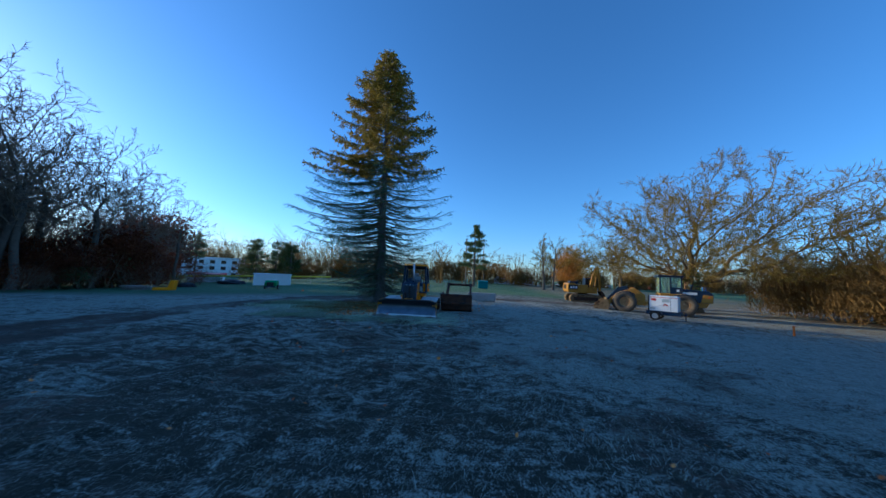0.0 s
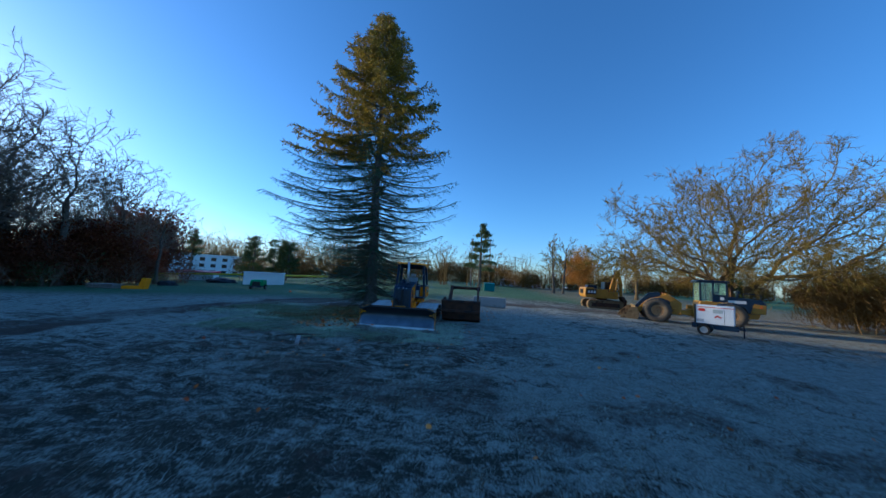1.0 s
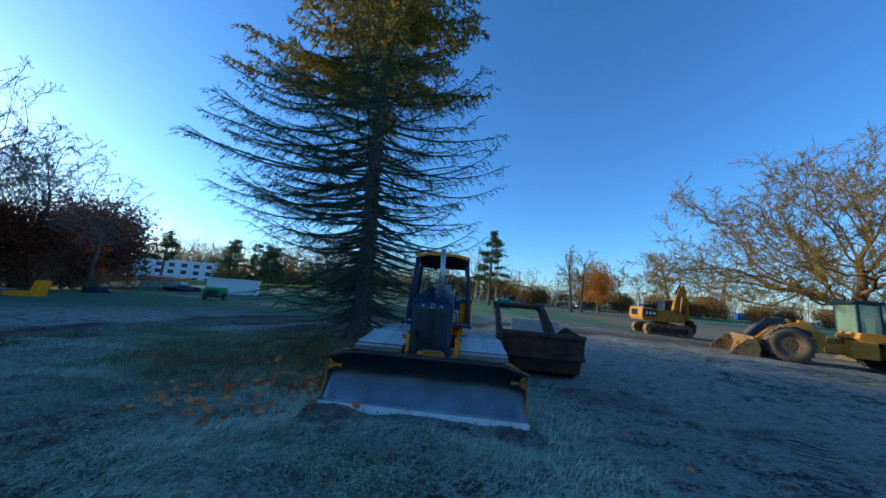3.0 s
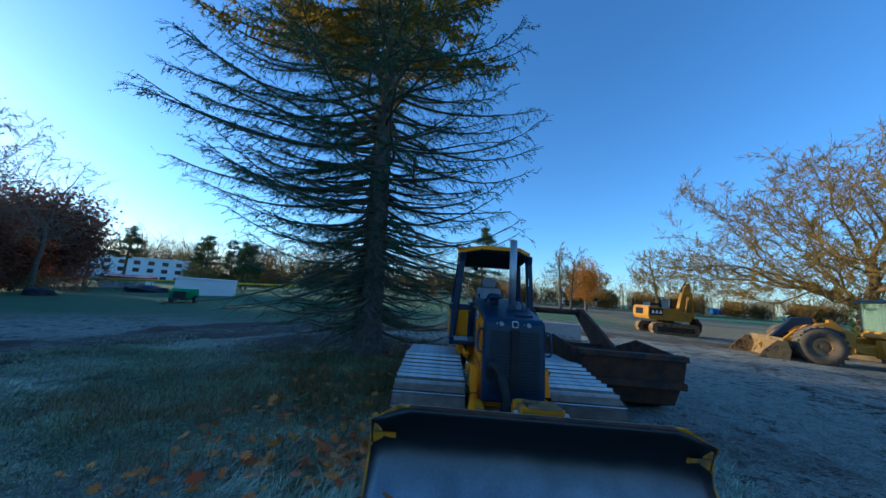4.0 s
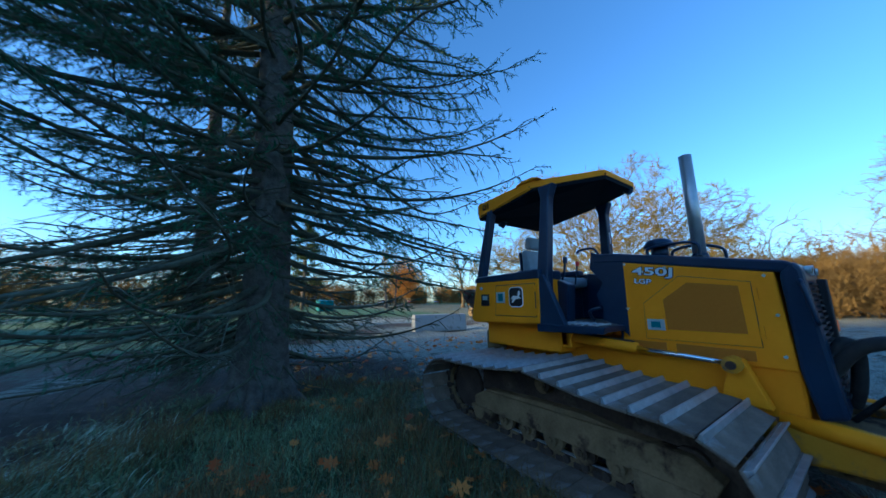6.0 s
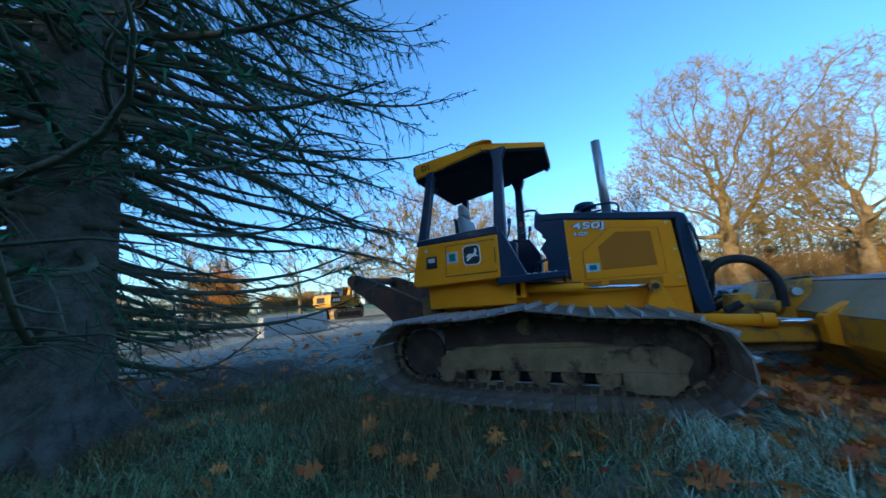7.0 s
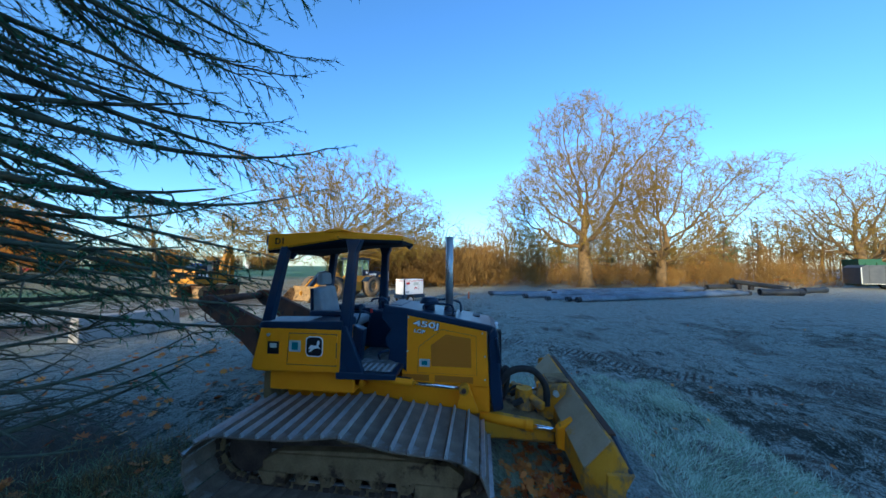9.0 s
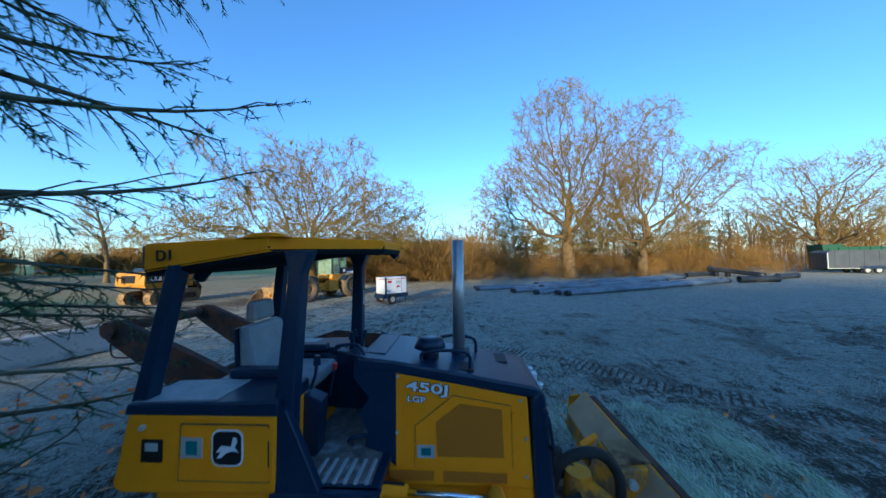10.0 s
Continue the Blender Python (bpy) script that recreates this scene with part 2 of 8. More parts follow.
M_GLASS = glass_mat("tinted_cab_glass", (0.55, 0.75, 0.68))
M_WINDOW = mat("dark_window_pane", (0.02, 0.024, 0.03), rough=0.08, bump=0)
M_LAMP = mat("headlamp_lens", (0.55, 0.60, 0.58), rough=0.1, metal=0.3, bump=0)
M_FENCE = mat("yellow_fence_cap", (0.62, 0.50, 0.02), (0.68, 0.55, 0.03), rough=0.5, bump=0.02)
M_GALV = mat("galvanised_wire", (0.34, 0.35, 0.36), rough=0.5, metal=0.6, bump=0)


def ground_material():
    m = bpy.data.materials.new("frosted_field")
    m.use_nodes = True
    n, l = m.node_tree.nodes, m.node_tree.links
    b = n["Principled BSDF"]
    b.inputs["Roughness"].default_value = 0.9
    tc = n.new("ShaderNodeTexCoord")

    def noise_tex(scale, detail=6, rough=0.6, twist=0.0):
        k = n.new("ShaderNodeTexNoise")
        k.inputs["Scale"].default_value, k.inputs["Detail"].default_value, k.inputs["Roughness"].default_value = scale, detail, rough
        k.inputs["Distortion"].default_value = twist
        l.new(tc.outputs["Object"], k.inputs["Vector"])
        return k.outputs["Fac"]

    def ramp(src, p0, p1, c0, c1):
        r = n.new("ShaderNodeValToRGB")
        r.color_ramp.elements[0].position, r.color_ramp.elements[1].position = p0, p1
        r.color_ramp.elements[0].color, r.color_ramp.elements[1].color = (*c0, 1), (*c1, 1)
        l.new(src, r.inputs["Fac"])
        return r.outputs["Color"]

    def mix(f, a, c):
        x = n.new("ShaderNodeMix")
        x.data_type = "RGBA"
        l.new(f, x.inputs["Factor"])
        l.new(a, x.inputs["A"])
        l.new(c, x.inputs["B"])
        return x.outputs["Result"]

    def math2(op, a, c):
        x = n.new("ShaderNodeMath")
        x.operation = op
        for i, v in enumerate((a, c)):
            if isinstance(v, (int, float)):
                x.inputs[i].default_value = v
            else:
                l.new(v, x.inputs[i])
        return x.outputs[0]
    at = n.new("ShaderNodeAttribute")
    at.attribute_name = "cover"
    sep = n.new("ShaderNodeSeparateColor")
    l.new(at.outputs["Color"], sep.inputs["Color"])
    fine, mid, big = noise_tex(38, 5, 0.7), noise_tex(4.5, 8, 0.68), noise_tex(0.45, 6, 0.6)
    # lie of the mown and matted turf: streaks along the field
    mp = n.new("ShaderNodeMapping")
    mp.inputs["Scale"].default_value, mp.inputs["Rotation"].default_value = (0.55, 2.6, 1.0), (0, 0, radians(8))
    l.new(tc.outputs["Object"], mp.inputs["Vector"])
    rown = n.new("ShaderNodeTexNoise")
    rown.inputs["Scale"].default_value, rown.inputs["Detail"].default_value, rown.inputs["Roughness"].default_value, rown.inputs["Distortion"].default_value = 1.7, 6, 0.66, 1.2
    l.new(mp.outputs["Vector"], rown.inputs["Vector"])
    rows = rown.outputs["Fac"]
    wisp, lump = noise_tex(9, 5, 0.72, 2.2), noise_tex(1.5, 4, 0.62, 0.8)
    turf = ramp(fine, 0.35, 0.7, (0.018, 0.019, 0.011), (0.075, 0.073, 0.042))
    green = ramp(fine, 0.35, 0.7, (0.035, 0.105, 0.030), (0.095, 0.200, 0.070))
    soil = ramp(mid, 0.35, 0.7, (0.038, 0.028, 0.019), (0.105, 0.078, 0.052))
    frost = ramp(math2("ADD", math2("MULTIPLY", fine, 0.4), math2("ADD", math2("MULTIPLY", wisp, 0.35), math2("MULTIPLY", mid, 0.25))), 0.38, 0.64, (0.085, 0.092, 0.068), (0.68, 0.71, 0.62))
    hay = ramp(fine, 0.3, 0.7, (0.13, 0.095, 0.045), (0.34, 0.26, 0.14))
    base = mix(at.outputs["Alpha"], mix(sep.outputs["Green"], turf, green), hay)
    f1 = math2("ADD", math2("ADD", math2("MULTIPLY", mid, 0.45), math2("MULTIPLY", wisp, 0.42)), math2("ADD", math2("ADD", math2("MULTIPLY", big, 0.22), math2("MULTIPLY", math2("SUBTRACT", lump, 0.16), 0.44)), math2("ADD", math2("MULTIPLY", math2("SUBTRACT", rows, 0.5), 0.55), math2("MULTIPLY", math2("SUBTRACT", sep.outputs["Blue"], 1.0), 0.16))))
    f2 = math2("ADD", f1, math2("MULTIPLY", math2("SUBTRACT", fine, 0.5), 0.5))
    fr = ramp(f2, 0.575, 0.69, (0, 0, 0), (1, 1, 1))
    less = math2("MULTIPLY", fr, math2("SUBTRACT", 1.0, math2("MULTIPLY", sep.outputs["Green"], 0.9)))
    base = mix(less, base, frost)
    # cleat marks of a crawler track, where the print lies
    pr = n.new("ShaderNodeAttribute")
    pr.attribute_name = "print"
    dot = n.new("ShaderNodeVectorMath")
    dot.operation = "DOT_PRODUCT"
    dot.inputs[1].default_value = (0.594, 0.804, 0.0)
    l.new(tc.outputs["Object"], dot.inputs[0])
    cleat = math2("MULTIPLY", math2("SINE", math2("MULTIPLY", dot.outputs["Value"], 2 * math.pi / 0.135), 0.0), pr.outputs["Fac"])
    dirtf = math2("ADD", math2("MULTIPLY", sep.outputs["Red"], 1.25), math2("MULTIPLY", cleat, 0.42))
    dn = ramp(math2("ADD", dirtf, math2("MULTIPLY", math2("SUBTRACT", mid, 0.5), 1.3)), 0.42, 0.72, (0, 0, 0), (1, 1, 1))
    base = mix(dn, base, soil)
    l.new(base, b.inputs["Base Color"])
    bp = n.new("ShaderNodeBump")
    bp.inputs["Strength"].default_value, bp.inputs["Distance"].default_value = 1.0, 0.10
    l.new(math2("SUBTRACT", math2("ADD", math2("ADD", mid, wisp), math2("ADD", math2("MULTIPLY", rows, 1.2), math2("MULTIPLY", fine, 0.5))), math2("MULTIPLY", cleat, 0.6)), bp.inputs["Height"])
    l.new(bp.outputs["Normal"], b.inputs["Normal"])
    return m


# ---- building helpers ----
def finish(name, me, material, parent=None, label="", smooth=False):
    ob = new(name, me)
    me.materials.append(material)
    if smooth:
        for p in me.polygons:
            p.use_smooth = True
    if parent:
        ob.parent = parent
    if label:
        ob["label"] = label
    return ob


def part(name, bm, material, parent=None, label="", smooth=False):
    """One mesh object under a thing or a part, in the parent's own coordinates."""
    bmesh.ops.recalc_face_normals(bm, faces=bm.faces)
    me = bpy.data.meshes.new(name)
    bm.to_mesh(me)
    bm.free()
    return finish(name, me, material, parent, label, smooth)


def thing(name, m, label, category, group="", kind=""):
    e = new(name)
    e.empty_display_size = 0.2
    e.matrix_world = m
    return tagged(e, label, category, group, kind)


def box(x0, x1, y0, y1, z0, z1, bevel=0.0, bm=None, m=None):
    """A box with bevelled edges, added to bm."""
    b2 = bmesh.new()
    bmesh.ops.create_cube(b2, size=1, matrix=Matrix.LocRotScale(((x0 + x1) / 2, (y0 + y1) / 2, (z0 + z1) / 2), None, (x1 - x0, y1 - y0, z1 - z0)))
    if bevel:
        bmesh.ops.bevel(b2, geom=b2.edges[:], offset=bevel, segments=2, affect="EDGES", profile=0.5)
    return join(b2, bm, m)


def join(b2, bm=None, m=None):
    if m is not None:
        bmesh.ops.transform(b2, matrix=m, verts=b2.verts)
    if bm is None:
        return b2
    me = bpy.data.meshes.new("tmp")
    b2.to_mesh(me)
    b2.free()
    bm.from_mesh(me)
    bpy.data.meshes.remove(me)
    return bm


def prism(poly, a, b, axis="x", bevel=0.0, bm=None, m=None):
    """A polygon pushed from a to b along an axis. Polygon points are (y, z) for x, (x, z) for y, (x, y) for z."""
    def at(p, v):
        return {"x": (v, p[0], p[1]), "y": (p[0], v, p[1]), "z": (p[0], p[1], v)}[axis]
    b2 = bmesh.new()
    lo, hi = [b2.verts.new(at(p, a)) for p in poly], [b2.verts.new(at(p, b)) for p in poly]
    b2.faces.new(lo)
    b2.faces.new(hi[::-1])
    k = len(poly)
    for i in range(k):
        b2.faces.new((lo[i], hi[i], hi[(i + 1) % k], lo[(i + 1) % k]))
    bmesh.ops.recalc_face_normals(b2, faces=b2.faces)
    if bevel:
        bmesh.ops.bevel(b2, geom=b2.edges[:], offset=bevel, segments=2, affect="EDGES", profile=0.5)
    return join(b2, bm, m)


def rod(p0, p1, r0, r1=None, seg=14, bm=None, m=None, caps=True):
    """A round bar from p0 to p1."""
    p0, p1 = Vector(p0), Vector(p1)
    d = p1 - p0
    b2 = bmesh.new()
    bmesh.ops.create_cone(b2, cap_ends=caps, segments=seg, radius1=r0, radius2=r0 if r1 is None else r1, depth=d.length,
                          matrix=Matrix.Translation((p0 + p1) / 2) @ d.to_track_quat("Z", "Y").to_matrix().to_4x4())
    return join(b2, bm, m)


def ring(axis_p0, axis_p1, r_out, r_in, seg=28, bm=None, m=None, crown=0.0):
    """A ring (tyre, rim) between two points of its axis, with rounded shoulders."""
    p0, p1 = Vector(axis_p0), Vector(axis_p1)
    d = p1 - p0
    q = d.to_track_quat("Z", "Y").to_matrix().to_4x4()
    w = d.length
    sec = [(r_in, 0), (r_out - crown, 0), (r_out - crown * 0.3, w * 0.12), (r_out, w * 0.3), (r_out, w * 0.7), (r_out - crown * 0.3, w * 0.88), (r_out - crown, w), (r_in, w)]
    b2 = bmesh.new()
    rows = []
    for i in range(seg):
        a = 2 * math.pi * i / seg
        rows.append([b2.verts.new((s[0] * math.cos(a), s[0] * math.sin(a), s[1])) for s in sec])
    for i in range(seg):
        j = (i + 1) % seg
        for k in range(len(sec)):
            k2 = (k + 1) % len(sec)
            b2.faces.new((rows[i][k], rows[j][k], rows[j][k2], rows[i][k2]))
    bmesh.ops.transform(b2, matrix=Matrix.Translation(p0) @ q, verts=b2.verts)
    return join(b2, bm, m)


def tube_arrays(lines):
    """Vertices and faces of many tapered tubes: lines of (points, radii, sides)."""
    V, F = [], []
    base = 0
    for pts, rad, sides in lines:
        pts = np.asarray(pts, float)
        k = len(pts)
        tan = np.empty_like(pts)
        tan[1:-1] = pts[2:] - pts[:-2]
        tan[0], tan[-1] = pts[1] - pts[0], pts[-1] - pts[-2]
        tan /= np.linalg.norm(tan, axis=1)[:, None] + 1e-9
        ref = np.array((0.3, 0.2, 1.0)) if abs(tan[0][2]) < 0.9 else np.array((1.0, 0.2, 0.1))
        u = np.cross(tan, ref)
        u /= np.linalg.norm(u, axis=1)[:, None] + 1e-9
        v = np.cross(tan, u)
        ang = np.arange(sides) * 2 * math.pi / sides
        rr = np.asarray(rad, float)[:, None, None]
        V.append((pts[:, None, :] + rr * (np.cos(ang)[None, :, None] * u[:, None, :] + np.sin(ang)[None, :, None] * v[:, None, :])).reshape(-1, 3))
        i = np.arange(k - 1)[:, None] * sides
        s = np.arange(sides)[None, :]
        s2 = (s + 1) % sides
        F.append(np.stack([base + i + s, base + i + s2, base + i + sides + s2, base + i + sides + s], -1).reshape(-1, 4))
        base += k * sides
    return np.concatenate(V), np.concatenate(F)


def raw_mesh(name, V, F, smooth=False):
    """A mesh from arrays; all faces have the same number of corners."""
    me = bpy.data.meshes.new(name)
    V, F = np.asarray(V, np.float32), np.asarray(F, np.int32)
    k = F.shape[1]
    me.vertices.add(len(V))
    me.vertices.foreach_set("co", V.ravel())
    me.loops.add(F.size)
    me.loops.foreach_set("vertex_index", F.ravel())
    me.polygons.add(len(F))
    me.polygons.foreach_set("loop_start", np.arange(0, F.size, k, dtype=np.int32))
    me.polygons.foreach_set("loop_total", np.full(len(F), k, np.int32))
    if smooth:
        me.polygons.foreach_set("use_smooth", np.ones(len(F), bool))
    me.update(calc_edges=True)
    return me


def tubes(name, lines, material, parent=None, label="", smooth=True):
    V, F = tube_arrays(lines)
    return finish(name, raw_mesh(name, V, F, smooth), material, parent, label)


def hose(pts, r, seg=10, steps=24):
    """A smooth bent hose through a few points (Catmull-Rom)."""
    P = [np.array(p, float) for p in pts]
    P = [2 * P[0] - P[1]] + P + [2 * P[-1] - P[-2]]
    out = []
    for i in range(1, len(P) - 2):
        for s in np.linspace(0, 1, steps // (len(P) - 3) + 2)[:-1]:
            a, b, c, d = P[i - 1:i + 3]
            out.append(0.5 * (2 * b + (c - a) * s + (2 * a - 5 * b + 4 * c - d) * s * s + (3 * b - a - 3 * c + d) * s ** 3))
    out.append(P[-2])
    return (out, [r] * len(out), seg)


def lettering(name, words, size, m, material, parent, depth=0.003, bold=0.012):
    cu = bpy.data.curves.new(name, "FONT")
    cu.body, cu.size, cu.extrude, cu.align_x, cu.offset = words, size, depth,  "LEFT", size * bold
    tmp = bpy.data.objects.new("tmp_text", cu)
    scene.collection.objects.link(tmp)
    me = bpy.data.meshes.new_from_object(tmp.evaluated_get(bpy.context.evaluated_depsgraph_get()))
    bpy.data.objects.remove(tmp)
    me.name = name
    me.transform(m)
    return finish(name, me, material, parent)


def side_plane(x, y, z):
    """Text plane on a machine's right flank: reads from rear to front, seen from -x."""
    return Matrix(((0, 0, -1, x), (-1, 0, 0, y), (0, 1, 0, z), (0, 0, 0, 1)))


# ---- ground: one sheet, fine near the machines, coarse towards the horizon ----
def smooth01(a, b, v):
    t = np.clip((v - a) / (b - a), 0, 1)
    return t * t * (3 - 2 * t)


def land(x, y):
    """Lie of the land without its small relief."""
    x, y = np.asarray(x, float), np.asarray(y, float)
    return np.where(x > 1, -np.minimum(0.001 * (x - 1.0) ** 2, 0.32), -0.00048 * np.minimum(np.abs(x - 1.0), 75) ** 2) + 0.010 * np.clip(y - 36, 0, 80) + 0.018 * np.clip(-y - 2, 0, 24) * smooth01(8, 18, x)


def value_noise(x, y, seed):
    """Smooth lattice noise in 0..1 for arrays."""
    xi, yi = np.floor(x).astype(np.int64), np.floor(y).astype(np.int64)
    fx, fy = x - xi, y - yi
    fx, fy = fx * fx * (3 - 2 * fx), fy * fy * (3 - 2 * fy)

    def h(a, b):
        k = (a * 374761393 + b * 668265263 + seed * 974634777) & 0xFFFFFFFF
        k = ((k ^ (k >> 13)) * 1274126177) & 0xFFFFFFFF
        return ((k ^ (k >> 16)) & 0xFFFF) / 65535.0
    return (h(xi, yi) * (1 - fx) + h(xi + 1, yi) * fx) * (1 - fy) + (h(xi, yi + 1) * (1 - fx) + h(xi + 1, yi + 1) * fx) * fy


def track_print(x, y):
    """Where the print of a crawler track lies, a straight run."""
    along, across = (x - 1.2) * 0.594 + (y - 10.7) * 0.804, (x - 1.2) * 0.804 - (y - 10.7) * 0.594
    inside = np.exp(-(across / 0.27) ** 6) * smooth01(-1.5, -0.3, along) * (1 - smooth01(5.2, 7.0, along))
    return inside


def relief(x, y):
    x, y = np.asarray(x, float), np.asarray(y, float)
    near = 1 - smooth01(13, 34, np.hypot(x, y - 10))
    n1 = value_noise(x * 0.55, y * 0.55, 1) - 0.5
    n2 = value_noise(x * 1.5 + 7, y * 1.9, 2) - 0.5
    n3 = value_noise(x * 4.2, y * 3.4 + 3, 3) - 0.5
    n4 = np.abs(value_noise(x * 3.1 + 5, y * 4.6, 14) - 0.5)
    ruts = np.zeros_like(x)
    for y0, k, ph, amp in ((9.2, -0.42, 0.3, 0.030), (6.0, -0.30, 1.1, 0.025), (3.1, 0.10, 0.6, 0.022), (12.6, -0.35, 2.0, 0.028)):
        d = y - (y0 + k * (x - 4) + 0.5 * np.sin(x * 0.35 + ph))
        ruts -= amp * np.exp(-(d / 0.22) ** 2) + amp * np.exp(-((d - 1.8) / 0.22) ** 2)
    inside = track_print(x, y)
    tread = -0.03 * inside
    return near * (0.12 * n1 + 0.12 * n2 + 0.07 * n3 - 0.06 * n4 * (1 - inside) + ruts) + tread


def ground_z(x, y):
    flat = np.exp(-(((np.asarray(x) + 1.45) / 1.6) ** 2 + ((np.asarray(y) - 16.6) / 2.3) ** 2) ** 2)
    return land(x, y) + relief(x, y) * (1 - flat)


def gz(x, y):
    return float(ground_z(np.array([x]), np.array([y]))[0])


def dist_line(x, y, pts):
    d = np.full(x.shape, 1e9)
    for (x0, y0), (x1, y1) in zip(pts[:-1], pts[1:]):
        t = np.clip(((x - x0) * (x1 - x0) + (y - y0) * (y1 - y0)) / ((x1 - x0) ** 2 + (y1 - y0) ** 2), 0, 1)
        d = np.minimum(d, np.hypot(x - x0 - t * (x1 - x0), y - y0 - t * (y1 - y0)))
    return d


ROAD = [(-12, -40), (-11.0, 4), (-12.4, 13), (-12.0, 18), (-10.9, 21.5), (-8.6, 25), (1, 30), (10, 31.5), (16, 31), (40, 24)]


def steps(lo, hi, fine, far):
    v = list(np.arange(lo, hi + 1e-6, fine))
    s, e = fine, v[-1]
    while e < far:
        s *= 1.14
        e += s
        v.append(e)
    s, e = fine, v[0]
    while e > -far:
        s *= 1.14
        e -= s
        v.insert(0, e)
    return np.array(v)


def build_ground():
    gx, gy = steps(-6, 7, 0.075, 2600), steps(0.8, 18, 0.075, 2600)
    X, Y = np.meshgrid(gx, gy)
    x, y = X.ravel(), Y.ravel()
    V = np.stack([x, y, ground_z(x, y)], 1)
    nx, ny = len(gx), len(gy)
    i = (np.arange(ny - 1)[:, None] * nx + np.arange(nx - 1)[None, :]).ravel()
    me = raw_mesh("ground", V, np.stack([i, i + 1, i + nx + 1, i + nx], 1), True)
    # cover: red = bare earth, green = green turf
    d = dist_line(x, y, ROAD)
    wob = 1.6 * (value_noise(x * 0.3, y * 0.3, 9) - 0.5)
    dirt = 0.50 * (1 - smooth01(0.5, 2.4, d + wob)) + 0.45 * np.exp(-((d + 0.4 * wob - 1.1) / 0.28) ** 2)
    for cx, cy, rx, ry, a in ((3.8, 3.5, 2.6, 1.4, 0.36), (1.4, 8.0, 1.8, 2.0, 0.36), (6.5, 6.0, 2.0, 3.0, 0.32), (-3.0, 4.5, 2.5, 1.5, 0.30), (14, 31, 9, 4, 0.55), (5.0, 11.5, 1.2, 2.2, 0.30), (-1.0, 1.2, 3, 1, 0.32)):
        dirt = np.maximum(dirt, a * np.exp(-(((x - cx) / rx) ** 2 + ((y - cy) / ry) ** 2)))
    # bare earth under the spruce, also darkening for the shade of its boughs
    dirt = np.maximum(dirt, 1.0 * np.exp(-((((x + 4.9) / 3.6) ** 2 + ((y - 21.3) / 2.7) ** 2) ** 1.6)))
    dirt = np.maximum(dirt, 0.46 * smooth01(0.52, 0.80, value_noise(x * 0.75, y * 1.0, 51)) * (1 - smooth01(8, 16, np.hypot(x - 1, y - 7))))
    inside = track_print(x, y)
    dirt = dirt * (1 - 0.8 * inside) + 0.18 * inside
    # furrow in the turf
    dirt = np.maximum(dirt, 1.0 * np.exp(-(dist_line(x, y, [(-1.25, 11.6), (-1.12, 12.1), (-1.02, 12.65)]) / 0.07) ** 2))
    green = smooth01(24, 31, y + 0.25 * np.abs(x) + 3 * (value_noise(x * 0.2, y * 0.2, 5) - 0.5)) * (1 - smooth01(-4, 6, x) * (1 - smooth01(36, 44, y)))
    green = np.maximum(green, 0.6 * np.exp(-(((x + 3.9) / 2.4) ** 2 + ((y - 17.4) / 3.0) ** 2)))
    green = np.maximum(green, smooth01(36, 46, y) * 0.8)
    frost = 0.70 + 0.76 * smooth01(-1, 6, x + 0.30 * (y - 6)) + 0.35 * smooth01(6, 12, -x)
    frost += 0.5 * (value_noise(x * 0.8, y * 0.8, 41) - 0.5)
    frost -= 0.46 * (1 - smooth01(4, 13.5, y)) * (1 - smooth01(4, 12, x))
    frost -= 0.75 * np.exp(-((x - 1.7) / 2.6) ** 2 - ((y - 12.2) / 1.7) ** 2)
    frost += 0.85 * np.exp(-((x - 8.5) / 5.0) ** 2 - ((y - 9.5) / 3.0) ** 2)
    frost -= 0.35 * np.exp(-((x - 4.5) / 3.0) ** 2 - ((y - 3.5) / 2.0) ** 2)
    frost += 0.9 * np.exp(-((x + 2.6) / 2.4) ** 2 - ((y - 13.4) / 1.5) ** 2)
    frost -= 0.5 * smooth01(27, 36, y)
    frost -= 0.55 * smooth01(12, 18, y) * smooth01(3, 8, x)
    frost += 1.0 * np.exp(-((x + 6.2) / 2.6) ** 2 - ((y - 14.6) / 2.0) ** 2)
    # frost thinned under the spruce, the shade of its boughs counted in
    frost -= 1.3 * np.exp(-((x + 4.4) / 2.7) ** 2 - ((y - 20.2) / 2.8) ** 2)
    frost += 0.8 * np.exp(-((x + 8.6) / 2.6) ** 2 - ((y - 18.0) / 2.6) ** 2)
    dry = 0.75 * smooth01(13, 22, x + 4 * (value_noise(x * 0.15, y * 0.15, 42) - 0.5)) * (1 - smooth01(46, 60, x))
    col = np.stack([np.clip(dirt, 0, 1), np.clip(green, 0, 1), frost, dry], 1).astype(np.float32)
    ca = me.color_attributes.new("cover", "FLOAT_COLOR", "POINT")
    ca.data.foreach_set("color", col.ravel())
    pa = me.attributes.new("print", "FLOAT", "POINT")
    pa.data.foreach_set("value", inside.astype(np.float32))
    g = finish("ground", me, ground_material())
    tagged(g, "frost-covered winter field of short turf and rutted earth", "ground", kind="structure")


build_ground()


# ---- bulldozer: origin on the ground under its middle, front towards -y ----
def rounded_rect(w, h, r, k=4):
    pts = []
    for cx, cy, a0 in ((w / 2 - r, h / 2 - r, 0), (-w / 2 + r, h / 2 - r, 90), (-w / 2 + r, -h / 2 + r, 180), (w / 2 - r, -h / 2 + r, 270)):
        for i in range(k + 1):
            a = radians(a0 + 90 * i / k)
            pts.append((cx + r * math.cos(a), cy + r * math.sin(a)))
    return pts


